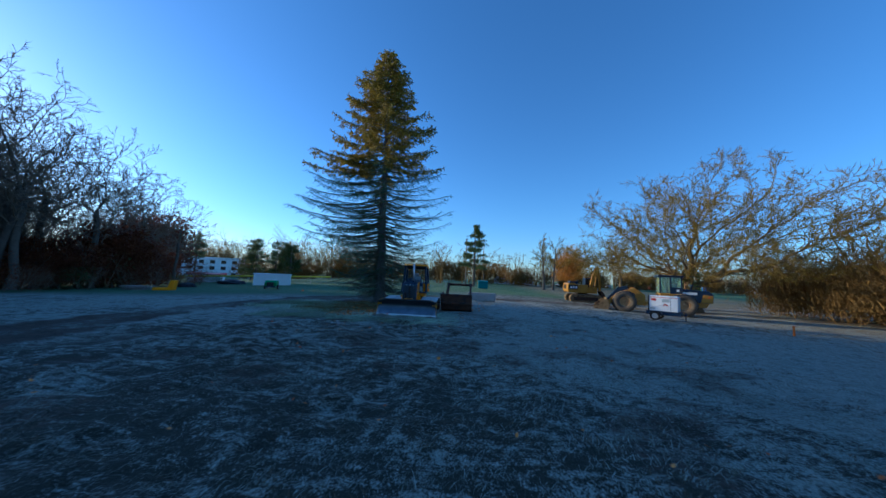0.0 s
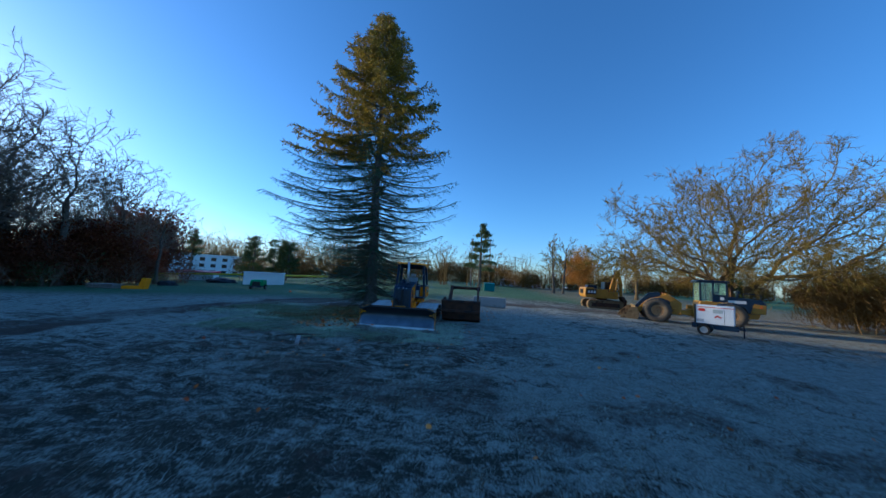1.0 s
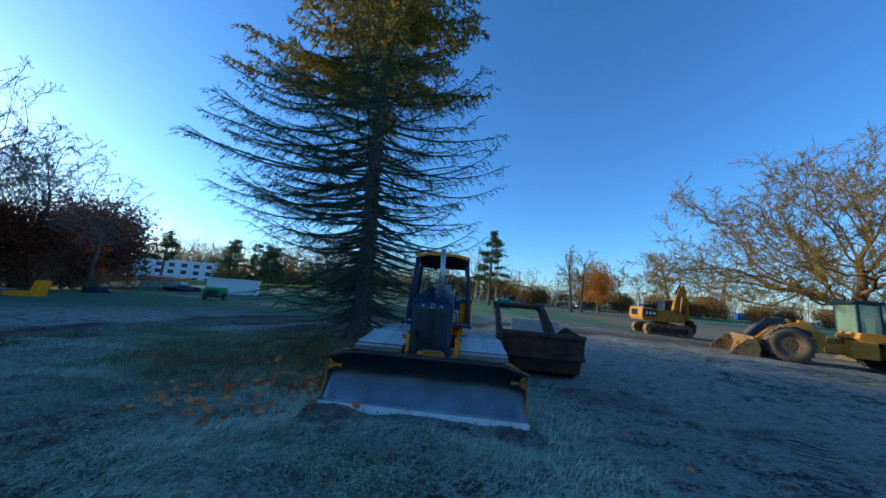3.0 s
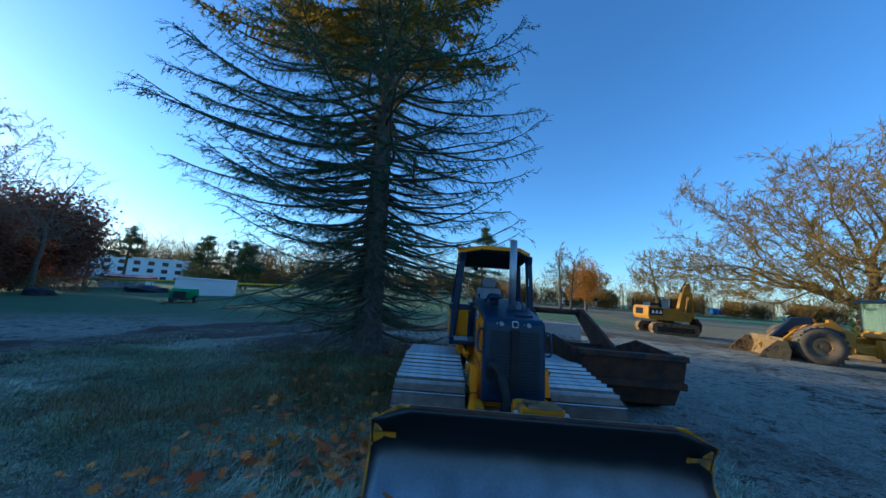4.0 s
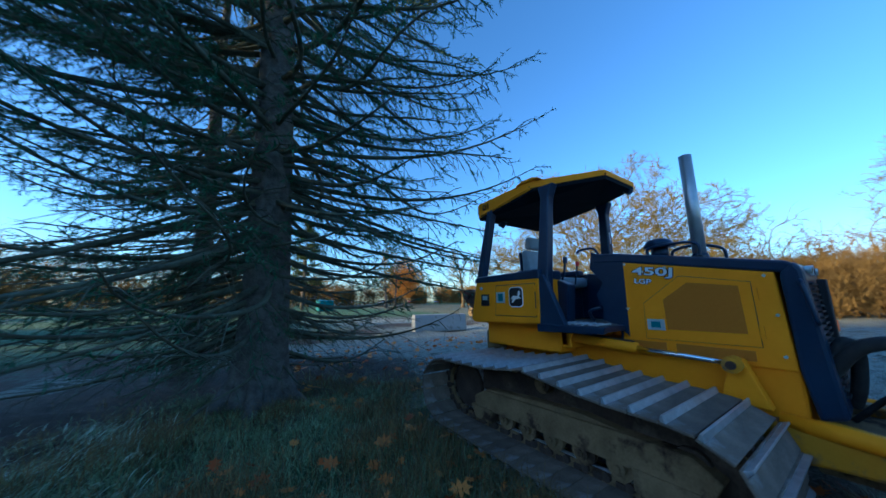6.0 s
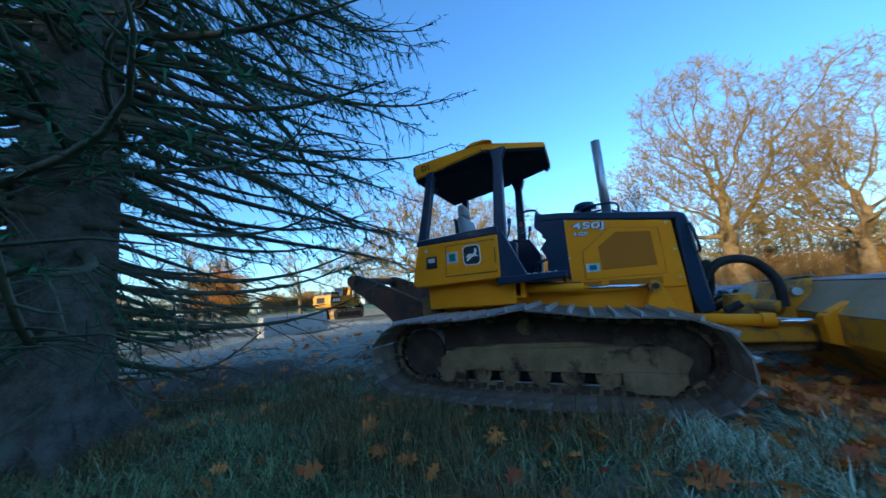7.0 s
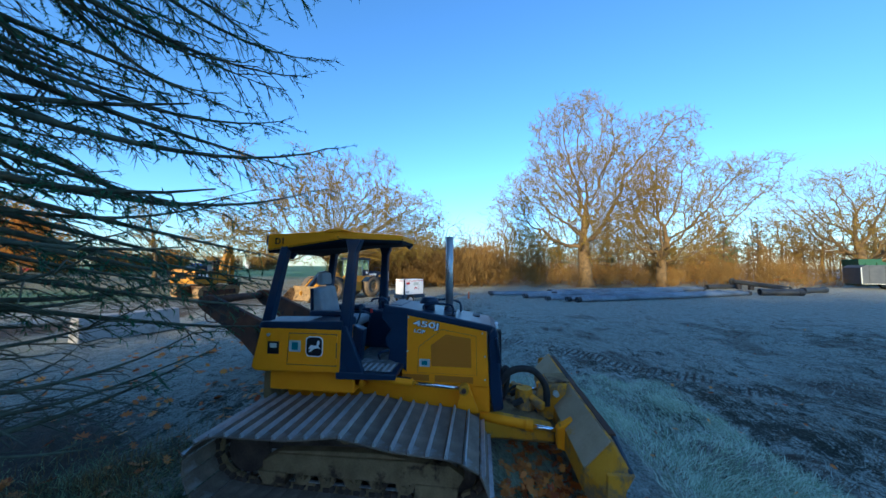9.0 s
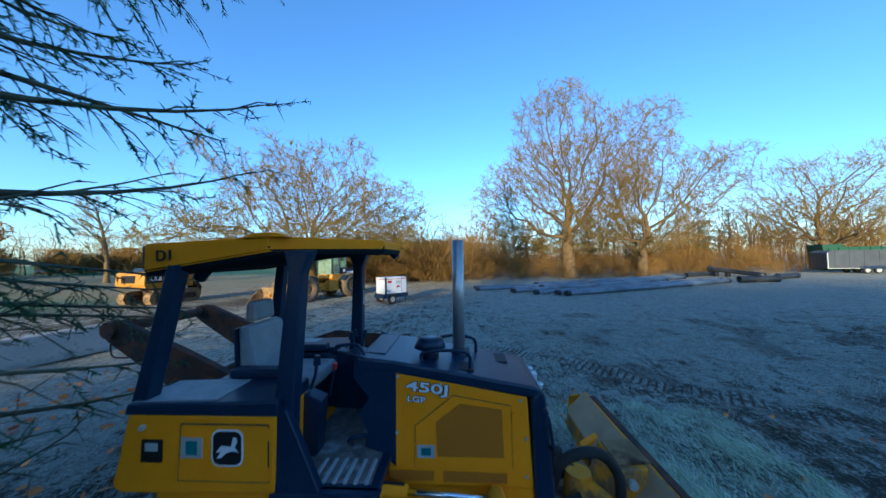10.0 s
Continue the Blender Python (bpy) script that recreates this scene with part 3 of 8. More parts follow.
def track_path():
    """Closed line of the track chain in (y, z), anticlockwise seen from -x."""
    pts = []
    for a in np.linspace(-90, 90, 10):
        pts.append((1.06 + 0.36 * math.cos(radians(a)), 0.395 + 0.315 * math.sin(radians(a))))
    pts += [(0.75, 0.715), (0.45, 0.72), (0.18, 0.75), (-0.03, 0.78), (-0.22, 0.755), (-0.50, 0.71), (-0.76, 0.69)]
    for a in np.linspace(90, 270, 10):
        pts.append((-1.00 + 0.37 * math.cos(radians(a)), 0.375 + 0.305 * math.sin(radians(a))))
    pts += [(-0.6, 0.065), (0.0, 0.062), (0.6, 0.068)]
    P = np.array(pts + [pts[0]])
    s = np.r_[0, np.cumsum(np.linalg.norm(np.diff(P, axis=0), axis=1))]
    return P, s


def along(P, s, d):
    d = d % s[-1]
    y, z = np.interp(d, s, P[:, 0]), np.interp(d, s, P[:, 1])
    e = 0.02
    y2, z2 = np.interp((d + e) % s[-1], s, P[:, 0]), np.interp((d + e) % s[-1], s, P[:, 1])
    return y, z, math.atan2(z2 - z, y2 - y)


def shoulder(xa, xb, m):
    """Corner of the blade's back, lofted from the high box at xa down to the end plate at xb."""
    bm = bmesh.new()
    a = [bm.verts.new(m @ Vector((xa, y, z))) for y, z in ((-0.008, 0.860), (0.020, 0.864), (0.240, 0.618), (0.248, 0.420), (0.100, 0.345))]
    b = [bm.verts.new(m @ Vector((xb, y, z))) for y, z in ((-0.050, 0.744), (-0.010, 0.746), (0.150, 0.590), (0.160, 0.470), (0.080, 0.330))]
    for i in range(5):
        bm.faces.new((a[i], a[(i + 1) % 5], b[(i + 1) % 5], b[i]))
    bm.faces.new(a)
    bm.faces.new(b)
    bmesh.ops.recalc_face_normals(bm, faces=bm.faces)
    bmesh.ops.bevel(bm, geom=bm.edges[:], offset=0.006, segments=2, affect="EDGES")
    return bm


def build_dozer():
    e = thing("bulldozer", pose(-1.45, 16.9, 0.0), "yellow and black crawler bulldozer with muddy wide tracks", "bulldozer")
    # chassis
    bm = box(-0.34, 0.34, -1.42, 1.2, 0.50, 0.93, 0.02)
    box(-0.60, 0.60, 0.16, 1.22, 0.80, 1.10, 0.02, bm)
    box(-0.56, 0.56, 0.10, 0.20, 0.88, 1.05, 0.01, bm)
    part("chassis", bm, M_YEL, e)
    part("rear_frame", box(-0.45, 0.45, 1.15, 1.42, 0.35, 0.95, 0.03), M_MUD, e)
    # hood
    bm = prism([(-0.40, 1.69), (-1.38, 1.51), (-1.41, 0.86), (-0.34, 0.86)], -0.362, 0.362, "x", 0.012)
    hood = part("engine_hood", bm, M_YEL, e)
    cap = prism([(-0.12, 1.70), (-0.12, 1.80), (-0.40, 1.77), (-1.44, 1.585), (-1.49, 1.55), (-1.44, 1.50), (-0.40, 1.68)], -0.372, 0.372, "x", 0.018)
    top = part("hood_top", cap, M_BLK, e, "black hood top")
    for x0, x1, y0, y1 in ((0.05, 0.28, -1.30, -1.08), (0.05, 0.28, -0.98, -0.80), (-0.30, -0.12, -1.0, -0.75)):
        z = 1.60 + (-(y0 + y1) / 2 - 1.19) * -0.178
        part("hood_vent", box(x0, x1, y0, y1, -0.006, 0.006, 0, None, Matrix.Translation((0, 0, 1.655 + 0.178 * ((y0 + y1) / 2 + 1.0))) @ Matrix.Rotation(0, 4, "X")), M_GRIL, top)
    nose = prism([(-1.40, 1.50), (-1.475, 1.58), (-1.51, 1.52), (-1.575, 0.62), (-1.45, 0.58), (-1.41, 0.86)], -0.380, 0.380, "x", 0.025)
    nose_ob = part("nose", nose, M_BLK, e, "black radiator nose")
    for i in range(20):
        z = 0.74 + i * 0.036
        y = -1.512 - (1.52 - z) * 0.072
        part("grille_slat", box(-0.30, 0.30, y - 0.016, y + 0.012, z - 0.006, z + 0.006, 0, None), M_GRIL, nose_ob)
    part("grille_rib", box(-0.05, 0.05, -1.575, -1.53, 0.72, 1.46, 0.008), M_GRIL, nose_ob)
    for x in (-0.17, 0.17):
        part("headlamp", rod((x, -1.47, 1.525), (x, -1.535, 1.52), 0.026), M_LAMP, nose_ob, "small round headlamp")
        part("lamp_bolt", rod((x - 0.055, -1.49, 1.525), (x - 0.055, -1.522, 1.52), 0.007, seg=8), M_LATCH, nose_ob)
    part("emblem", prism(rounded_rect(0.07, 0.075, 0.018), -1.530, -1.49, "y", 0, None, Matrix.Translation((0, 0, 1.522))), M_DECALW, nose_ob, "plain white-edged badge")
    part("emblem_field", prism(rounded_rect(0.056, 0.060, 0.014), -1.533, -1.50, "y", 0, None, Matrix.Translation((0, 0, 1.522))), M_DECALB, nose_ob)
    # nose grab bars
    for sx in (-1, 1):
        tubes("grab_bar", [hose([(sx * 0.38, -1.49, 1.44), (sx * 0.44, -1.50, 1.42), (sx * 0.445, -1.53, 1.20), (sx * 0.38, -1.53, 1.17)], 0.013)], M_BLK, nose_ob)
    # side doors and decals, both flanks
    for sx in (-1, 1):
        xf = sx * 0.364
        def fl(poly, t, bm=None):
            a, b = sorted((xf, xf + sx * t))
            return prism(poly, a, b, "x", 0, bm)
        part("door_seam", fl([(-0.556, 1.302), (-0.839, 1.524), (-1.258, 1.453), (-1.263, 0.997), (-0.546, 0.997)], 0.004), M_BLK, hood)
        door = part("engine_door", fl([(-0.56, 1.30), (-0.84, 1.52), (-1.255, 1.45), (-1.26, 1.00), (-0.55, 1.00)], 0.008), M_YEL, hood)
        part("screen", fl([(-0.71, 1.33), (-0.89, 1.465), (-1.19, 1.425), (-1.20, 1.085), (-0.72, 1.085)], 0.013), M_MESHY, door, "perforated brownish-yellow screen")
        part("screen", fl([(-0.36, 0.975), (-0.69, 0.975), (-0.69, 0.905), (-0.36, 0.905)], 0.006), M_MESHY, hood, "perforated brownish-yellow screen")
        part("screen", fl([(-0.76, 0.975), (-1.22, 0.97), (-1.22, 0.90), (-0.76, 0.90)], 0.006), M_MESHY, hood, "perforated brownish-yellow screen")
        part("latch", fl([(-0.57, 1.165), (-0.70, 1.165), (-0.70, 1.075), (-0.57, 1.075)], 0.014), M_LATCH, door, "square steel latch plate")
        part("latch_bar", fl([(-0.60, 1.145), (-0.67, 1.145), (-0.67, 1.095), (-0.60, 1.095)], 0.019), M_TEAL, door)
        for yy, zz in ((-0.43, 1.66), (-0.75, 1.60), (-1.33, 1.49), (-1.36, 1.22), (-0.42, 1.25), (-1.36, 0.95)):
            part("bolt", rod((xf, yy, zz), (xf + sx * 0.012, yy, zz), 0.011, seg=8), M_LATCH, hood)
        for zz in (1.10, 1.36):
            part("hinge", fl([(-1.262, zz + 0.045), (-1.285, zz + 0.045), (-1.285, zz - 0.045), (-1.262, zz - 0.045)], 0.016), M_YEL, hood)
    wide = Matrix.Rotation(radians(-6.5), 4, "Z") @ Matrix.Diagonal((1.22, 0.64, 1, 1))
    low = Matrix.Rotation(radians(-6.5), 4, "Z") @ Matrix.Diagonal((1.05, 0.78, 1, 1))
    lettering("model_number", "450J", 0.150, side_plane(-0.3685, -0.490, 1.562) @ wide, M_DECALW, hood, 0.003, 0.02)
    lettering("number_outline", "450J", 0.150, side_plane(-0.366, -0.490, 1.562) @ wide, M_DECALB, hood, 0.003, 0.055)
    lettering("model_letters", "LGP", 0.075, side_plane(-0.3685, -0.497, 1.482) @ low, M_DECALW, hood, 0.003, 0.02)
    lettering("letters_outline", "LGP", 0.075, side_plane(-0.366, -0.497, 1.482) @ low, M_DECALB, hood, 0.003, 0.06)
    # exhaust, air cleaner cap, hand rail on the hood
    part("exhaust_pipe", rod((0.09, -0.885, 1.68), (0.082, -0.888, 2.69), 0.052, seg=20), M_STACK, e, "upright bare-metal exhaust pipe", True)
    part("stack_bore", rod((0.082, -0.888, 2.685), (0.082, -0.888, 2.692), 0.046, seg=20), M_DECALB, e)
    part("stack_collar", rod((0.09, -0.885, 1.67), (0.09, -0.885, 1.74), 0.075, 0.06, 18), M_BLK, e)
    bm = rod((-0.13, -0.65, 1.70), (-0.13, -0.65, 1.82), 0.07, seg=16)
    rod((-0.13, -0.65, 1.81), (-0.13, -0.65, 1.875), 0.13, 0.10, 20, bm)
    rod((-0.13, -0.65, 1.875), (-0.13, -0.65, 1.89), 0.10, 0.06, 20, bm)
    part("air_precleaner", bm, M_BLK, e, "black mushroom-shaped air intake cap", True)
    tubes("hood_rail", [hose([(0.13, -0.66, 1.70), (0.13, -0.68, 1.80), (0.15, -0.85, 1.83), (0.2, -1.02, 1.78), (0.2, -1.04, 1.66)], 0.014)], M_BLK, e)
    tubes("hood_rail", [hose([(-0.25, -0.60, 1.72), (-0.25, -0.62, 1.80), (-0.25, -0.94, 1.80), (-0.25, -0.97, 1.65)], 0.013)], M_BLK, e)
    tubes("hood_rail", [hose([(-0.30, -0.16, 1.80), (-0.30, -0.10, 1.87), (-0.30, 0.05, 1.865), (-0.30, 0.07, 1.83)], 0.013)], M_BLK, e)
    # cowl with its notched rear edge
    cowl = [(-0.417, 1.70), (-0.117, 1.82), (-0.09, 1.647), (-0.214, 1.50), (-0.132, 1.388), (-0.194, 1.258), (-0.178, 1.14), (-0.30, 1.10), (-0.41, 1.00)]
    for sx in (-1, 1):
        a, b = sorted((sx * 0.368, sx * 0.345))
        part("cowl_side", prism(cowl, a, b, "x", 0.004), M_BLK, e)
    part("cowl_wall", box(-0.344, 0.344, -0.36, -0.32, 0.95, 1.74, 0.01), M_BLK, e)
    part("instrument_panel", prism([(-0.31, 1.60), (-0.31, 1.79), (-0.13, 1.80), (-0.20, 1.60)], -0.25, 0.30, "x", 0.01), M_BLK, e)
    # floor and sills
    bm = box(-0.74, 0.74, -0.38, 0.32, 1.05, 1.10, 0.01)
    prism([(-0.40, 1.10), (-0.38, 1.04), (0.30, 1.02), (0.30, 1.10)], -0.775, -0.70, "x", 0.01, bm)
    prism([(-0.40, 1.10), (-0.38, 1.04), (0.30, 1.02), (0.30, 1.10)], 0.70, 0.775, "x", 0.01, bm)
    part("floor_plate", bm, M_BLK, e)
    part("floor_mat", box(-0.68, 0.68, -0.315, 0.30, 1.10, 1.107, 0.002), M_FLOORST, e, "scuffed frosty steel floor")
    for i in range(6):
        part("tread_bar", box(-0.69, -0.46, -0.30 + i * 0.07, -0.275 + i * 0.07, 1.10, 1.118, 0.003), M_GREYP, e)
    tubes("pedal", [hose([(-0.30, -0.05, 1.12), (-0.42, -0.08, 1.22), (-0.42, -0.20, 1.26)], 0.016)], M_BLK, e)
    # fender boxes with doors
    for sx in (-1, 1):
        a, b = sorted((sx * 0.775, sx * 0.38))
        fb = part("fender_box", prism([(0.25, 1.57), (1.23, 1.57), (1.34, 1.11), (1.28, 1.07), (0.26, 1.09)], a, b, "x", 0.018), M_YEL, e)
        part("fender_rail", prism([(0.24, 1.56), (0.24, 1.66), (1.24, 1.63), (1.26, 1.56)], a - 0.004, b + 0.004, "x", 0.015), M_BLK, e)
        xs = sx * 0.776
        def fl2(poly, t):
            p, q = sorted((xs, xs + sx * t))
            return prism(poly, p, q, "x", 0)
        part("door_seam", fl2([(0.292, 1.518), (0.868, 1.518), (0.888, 1.162), (0.292, 1.162)], 0.003), M_BLK, fb)
        part("tool_door", fl2([(0.30, 1.51), (0.86, 1.51), (0.88, 1.17), (0.30, 1.17)], 0.007), M_YEL, fb)
        part("decal", prism(rounded_rect(0.205, 0.225, 0.05), 0, 0.011, "z", 0, None, Matrix(((0, 0, sx, xs), (-1, 0, 0, 0.555), (0, 1, 0, 1.375), (0, 0, 0, 1)))), M_DECALW, fb, "plain white-bordered black badge")
        part("decal_field", prism(rounded_rect(0.183, 0.203, 0.043), 0, 0.0125, "z", 0, None, Matrix(((0, 0, sx, xs), (-1, 0, 0, 0.555), (0, 1, 0, 1.375), (0, 0, 0, 1)))), M_DECALB, fb)
        leap = [(-0.055, -0.02), (-0.03, 0.012), (0.02, 0.008), (0.03, 0.05), (0.045, 0.052), (0.052, 0.03), (0.038, 0.005), (0.06, -0.02), (0.035, -0.012), (0.0, -0.02), (-0.03, -0.045), (-0.05, -0.048), (-0.032, -0.018)]
        part("decal_shape", prism([(-p[0] * 1.3, p[1] * 1.3) for p in leap], 0, 0.014, "z", 0, None, Matrix(((0, 0, sx, xs), (1, 0, 0, 0.555), (0, 1, 0, 1.375), (0, 0, 0, 1)))), M_DECALW, fb)
        part("decal_panel", fl2([(0.72, 1.435), (0.86, 1.435), (0.86, 1.31), (0.72, 1.31)], 0.012), M_LATCH, fb)
        part("decal_panel_bar", fl2([(0.75, 1.415), (0.825, 1.415), (0.825, 1.33), (0.75, 1.33)], 0.014), M_TEAL, fb)
        part("decal_label", fl2([(0.99, 1.415), (1.125, 1.415), (1.13, 1.275), (0.99, 1.275)], 0.008), M_DECALB, fb)
        part("decal_label_bar", fl2([(1.015, 1.395), (1.10, 1.395), (1.10, 1.345), (1.015, 1.345)], 0.010), M_LATCH, fb)
        part("lock", rod((xs, 1.12, 1.49), (xs + sx * 0.02, 1.12, 1.49), 0.018, seg=10), M_LATCH, fb)
        for zz in (1.22, 1.46):
            part("hinge", fl2([(0.285, zz + 0.035), (0.31, zz + 0.035), (0.31, zz - 0.035), (0.285, zz - 0.035)], 0.016), M_YEL, fb)
    # canopy posts, leaning in towards the roof
    for sx in (-1, 1):
        def lean(k, z0):
            return Matrix(((1, 0, -sx * k, sx * k * z0), (0, 1, 0, 0), (0, 0, 1, 0), (0, 0, 0, 1)))
        X = sx * 0.71
        bm = prism([(0.17, 1.08), (0.17, 1.60), (0.14, 2.45), (0.08, 2.60), (0.28, 2.60), (0.24, 2.45), (0.30, 1.60), (0.30, 1.08)], X - 0.055, X + 0.055, "x", 0.015, None, lean(0.075, 1.10))
        post = part("canopy_post", bm, M_BLK, e)
        if sx > 0:
            part("warning_strip", box(0.60, 0.61, 0.135, 0.143, 2.05, 2.20), M_DECALW, post)
        bm = prism([(1.14, 1.62), (1.00, 2.54), (1.09, 2.54), (1.25, 1.62)], sx * 0.695 - 0.05, sx * 0.695 + 0.05, "x", 0.012, None, lean(0.09, 1.62))
        part("canopy_post", bm, M_BLK, e)
        part("cab_side_panel", prism([(-0.02, 1.08), (0.20, 1.60), (0.30, 1.60), (0.30, 1.08)], X - 0.05, X + 0.02, "x", 0.01), M_BLK, e)
    # canopy: level rear part, the front narrowing to a short edge
    def roof_bm(z_lo, z_hi, shrink):
        b2 = bmesh.new()
        plan = [(-0.66, 1.27), (0.66, 1.27), (0.68, 0.36), (0.32, -0.33), (-0.32, -0.33), (-0.68, 0.36)]
        lo = [b2.verts.new((x * shrink, y if y > 1 else y * shrink, z_lo(x, y))) for x, y in plan]
        hi = [b2.verts.new((x, y, z_hi(x, y))) for x, y in plan]
        b2.faces.new(lo[::-1])
        b2.faces.new(hi)
        for i in range(6):
            j = (i + 1) % 6
            b2.faces.new((lo[i], lo[j], hi[j], hi[i]))
        return b2
    bm = roof_bm(lambda x, y: 2.47 if y > 1 else 2.60, lambda x, y: {1.27: 2.665, 0.36: 2.70, -0.33: 2.675}[y], 1.0)
    bmesh.ops.bevel(bm, geom=bm.edges[:], offset=0.012, segments=2, affect="EDGES")
    roof = part("canopy_roof", bm, M_YEL, e, "yellow canopy roof with a black underside")
    bm = roof_bm(lambda x, y: 2.44 if y > 1 else 2.575, lambda x, y: 2.50 if y > 1 else 2.63, 0.955)
    part("canopy_lining", bm, M_LINING, roof, "black underside of the canopy")
    part("roof_handle", prism([(0.22, 2.690), (0.30, 2.722), (0.45, 2.722), (0.56, 2.685)], -0.70, -0.60, "x", 0.008), M_YEL, roof)
    part("rear_cap", box(-0.64, 0.64, 1.25, 1.31, 2.52, 2.66, 0.02), M_BLK, roof)
    part("work_lamp", rod((-0.25, 1.18, 2.47), (-0.25, 1.24, 2.40), 0.05), M_BLK, roof)
    part("work_lamp", rod((0.28, -0.25, 2.60), (0.28, -0.30, 2.55), 0.04), M_BLK, roof)
    lettering("roof_mark", "D1", 0.105, side_plane(-0.678, 1.16, 2.545) @ Matrix.Rotation(radians(2), 4, "Z"), M_DECALB, roof)
    # seat and console
    st = part("seat_base", box(-0.26, 0.26, 0.38, 0.86, 1.10, 1.48, 0.02), M_BLK, e)
    part("seat_cushion", box(-0.25, 0.25, 0.28, 0.82, 1.48, 1.60, 0.045), M_SEAT, st, "grey vinyl seat cushion")
    bm = prism([(0.72, 1.56), (0.82, 2.00), (0.92, 2.00), (0.90, 1.56)], -0.24, 0.24, "x", 0.04)
    part("seat_back", bm, M_SEAT, st, "grey vinyl backrest")
    part("headrest", prism([(0.82, 2.02), (0.84, 2.19), (0.93, 2.19), (0.94, 2.02)], -0.13, 0.13, "x", 0.03), M_SEAT, st)
    part("seat_shell", prism([(0.905, 1.50), (0.93, 1.98), (0.96, 1.98), (0.94, 1.50)], -0.23, 0.23, "x", 0.01), M_BLK, st)
    for sx in (-1, 1):
        part("armrest", box(sx * 0.34 - 0.06, sx * 0.34 + 0.06, 0.42, 0.86, 1.64, 1.71, 0.02), M_BLK, st)
        part("side_console", prism([(0.16, 1.10), (0.12, 1.50), (0.42, 1.62), (0.8, 1.62), (0.8, 1.10)], sx * 0.37 - 0.07, sx * 0.37 + 0.07, "x", 0.015), M_BLK, st)
        tubes("lever", [hose([(sx * 0.36, 0.24, 1.56), (sx * 0.37, 0.20, 1.66), (sx * 0.36, 0.19, 1.76)], 0.012)], M_BLK, st)
        part("lever_knob", rod((sx * 0.36, 0.19, 1.74), (sx * 0.36, 0.185, 1.81), 0.028, 0.022, 10), M_BLK, st)
    part("seat_deck", box(-0.40, 0.40, 1.00, 1.24, 1.10, 1.50, 0.012), M_BLK, e)
    for sx in (-1, 1):
        a, b = sorted((sx * 0.42, sx * 0.745))
        part("frosted_plate", prism([(0.66, 1.648), (0.66, 1.654), (1.225, 1.638), (1.225, 1.628)], a, b, "x", 0), M_GREYP, e, "frosty grey plate on the fender top")
    part("control_console", prism([(-0.02, 1.107), (-0.04, 1.42), (0.06, 1.62), (0.30, 1.66), (0.32, 1.107)], 0.26, 0.50, "x", 0.015), M_BLK, e, "black upright control console")
    part("console_face", prism([(-0.045, 1.13), (-0.062, 1.41), (-0.050, 1.41), (-0.030, 1.13)], 0.28, 0.48, "x", 0), M_LATCH, e)
    for yy in (0.10, 0.20):
        tubes("lever", [hose([(0.38, yy, 1.62), (0.37, yy - 0.02, 1.70), (0.38, yy - 0.04, 1.78)], 0.011)], M_BLK, e)
        part("lever_knob", rod((0.38, yy - 0.04, 1.76), (0.38, yy - 0.045, 1.83), 0.026, 0.02, 10), M_BLK, e)
    part("red_lever", rod((-0.34, 0.10, 1.50), (-0.34, 0.06, 1.72), 0.008), M_BLK, e)
    part("red_knob", rod((-0.34, 0.06, 1.70), (-0.34, 0.055, 1.745), 0.018, seg=10), M_DECALR, e)
    # tracks
    P, s = track_path()
    n = 40
    pitch = s[-1] / n
    shoe_bm = box(-0.46, 0.46, -pitch * 0.485, pitch * 0.485, 0.0, 0.016, 0.003)
    shoe_me = bpy.data.meshes.new("track_shoe")
    shoe_bm.to_mesh(shoe_me)
    shoe_bm.free()
    shoe_me.materials.append(M_SHOE)
    gr_bm = prism([(-pitch * 0.46, 0.014), (-pitch * 0.46, 0.050), (-pitch * 0.38, 0.050), (-pitch * 0.26, 0.014)], -0.46, 0.46, "x", 0.003)
    gr_me = bpy.data.meshes.new("grouser")
    gr_bm.to_mesh(gr_me)
    gr_bm.free()
    gr_me.materials.append(M_GROUSER)
    lk = box(-0.115, 0.115, -pitch * 0.20, pitch * 0.20, -0.045, -0.004, 0.006)
    for q in (-0.10, 0.10):
        rod((q - 0.03, -pitch * 0.45, -0.045), (q + 0.03, -pitch * 0.45, -0.045), 0.03, seg=10, bm=lk)
    link_me = bpy.data.meshes.new("track_link")
    lk.to_mesh(link_me)
    lk.free()
    link_me.materials.append(M_DEEP)
    for sx in (-1, 1):
        X = sx * 1.01
        # the chain: two endless rails of links under the shoes
        bm = bmesh.new()
        rails = []
        for lx in (-0.085, 0.085):
            loop = []
            for i in range(n * 2):
                y, z, a = along(P, s, i * pitch / 2)
                nrm = (math.sin(a), -math.cos(a))
                d = 0.075 if i % 2 else 0.062
                loop.append([bm.verts.new((X + lx + o, y - nrm[0] * q, z - nrm[1] * q)) for o, q in ((-0.018, 0.0), (0.018, 0.0), (0.018, d), (-0.018, d))])
            for i in range(n * 2):
                j = (i + 1) % (n * 2)
                for k in range(4):
                    bm.faces.new((loop[i][k], loop[i][(k + 1) % 4], loop[j][(k + 1) % 4], loop[j][k]))
        track = part("track", bm, M_MUD, e, "muddy crawler track with wide steel shoes")
        for i in range(n):
            y, z, a = along(P, s, (i + 0.5) * pitch)
            ob = new("track_shoe", shoe_me)
            ob.parent = track
            at = Matrix.Translation((X, y, z)) @ Matrix.Rotation(a, 4, "X") @ Matrix.Rotation(math.pi, 4, "Y")
            ob.matrix_local = at
            g = new("grouser", gr_me)
            g.parent = track
            g.matrix_local = at
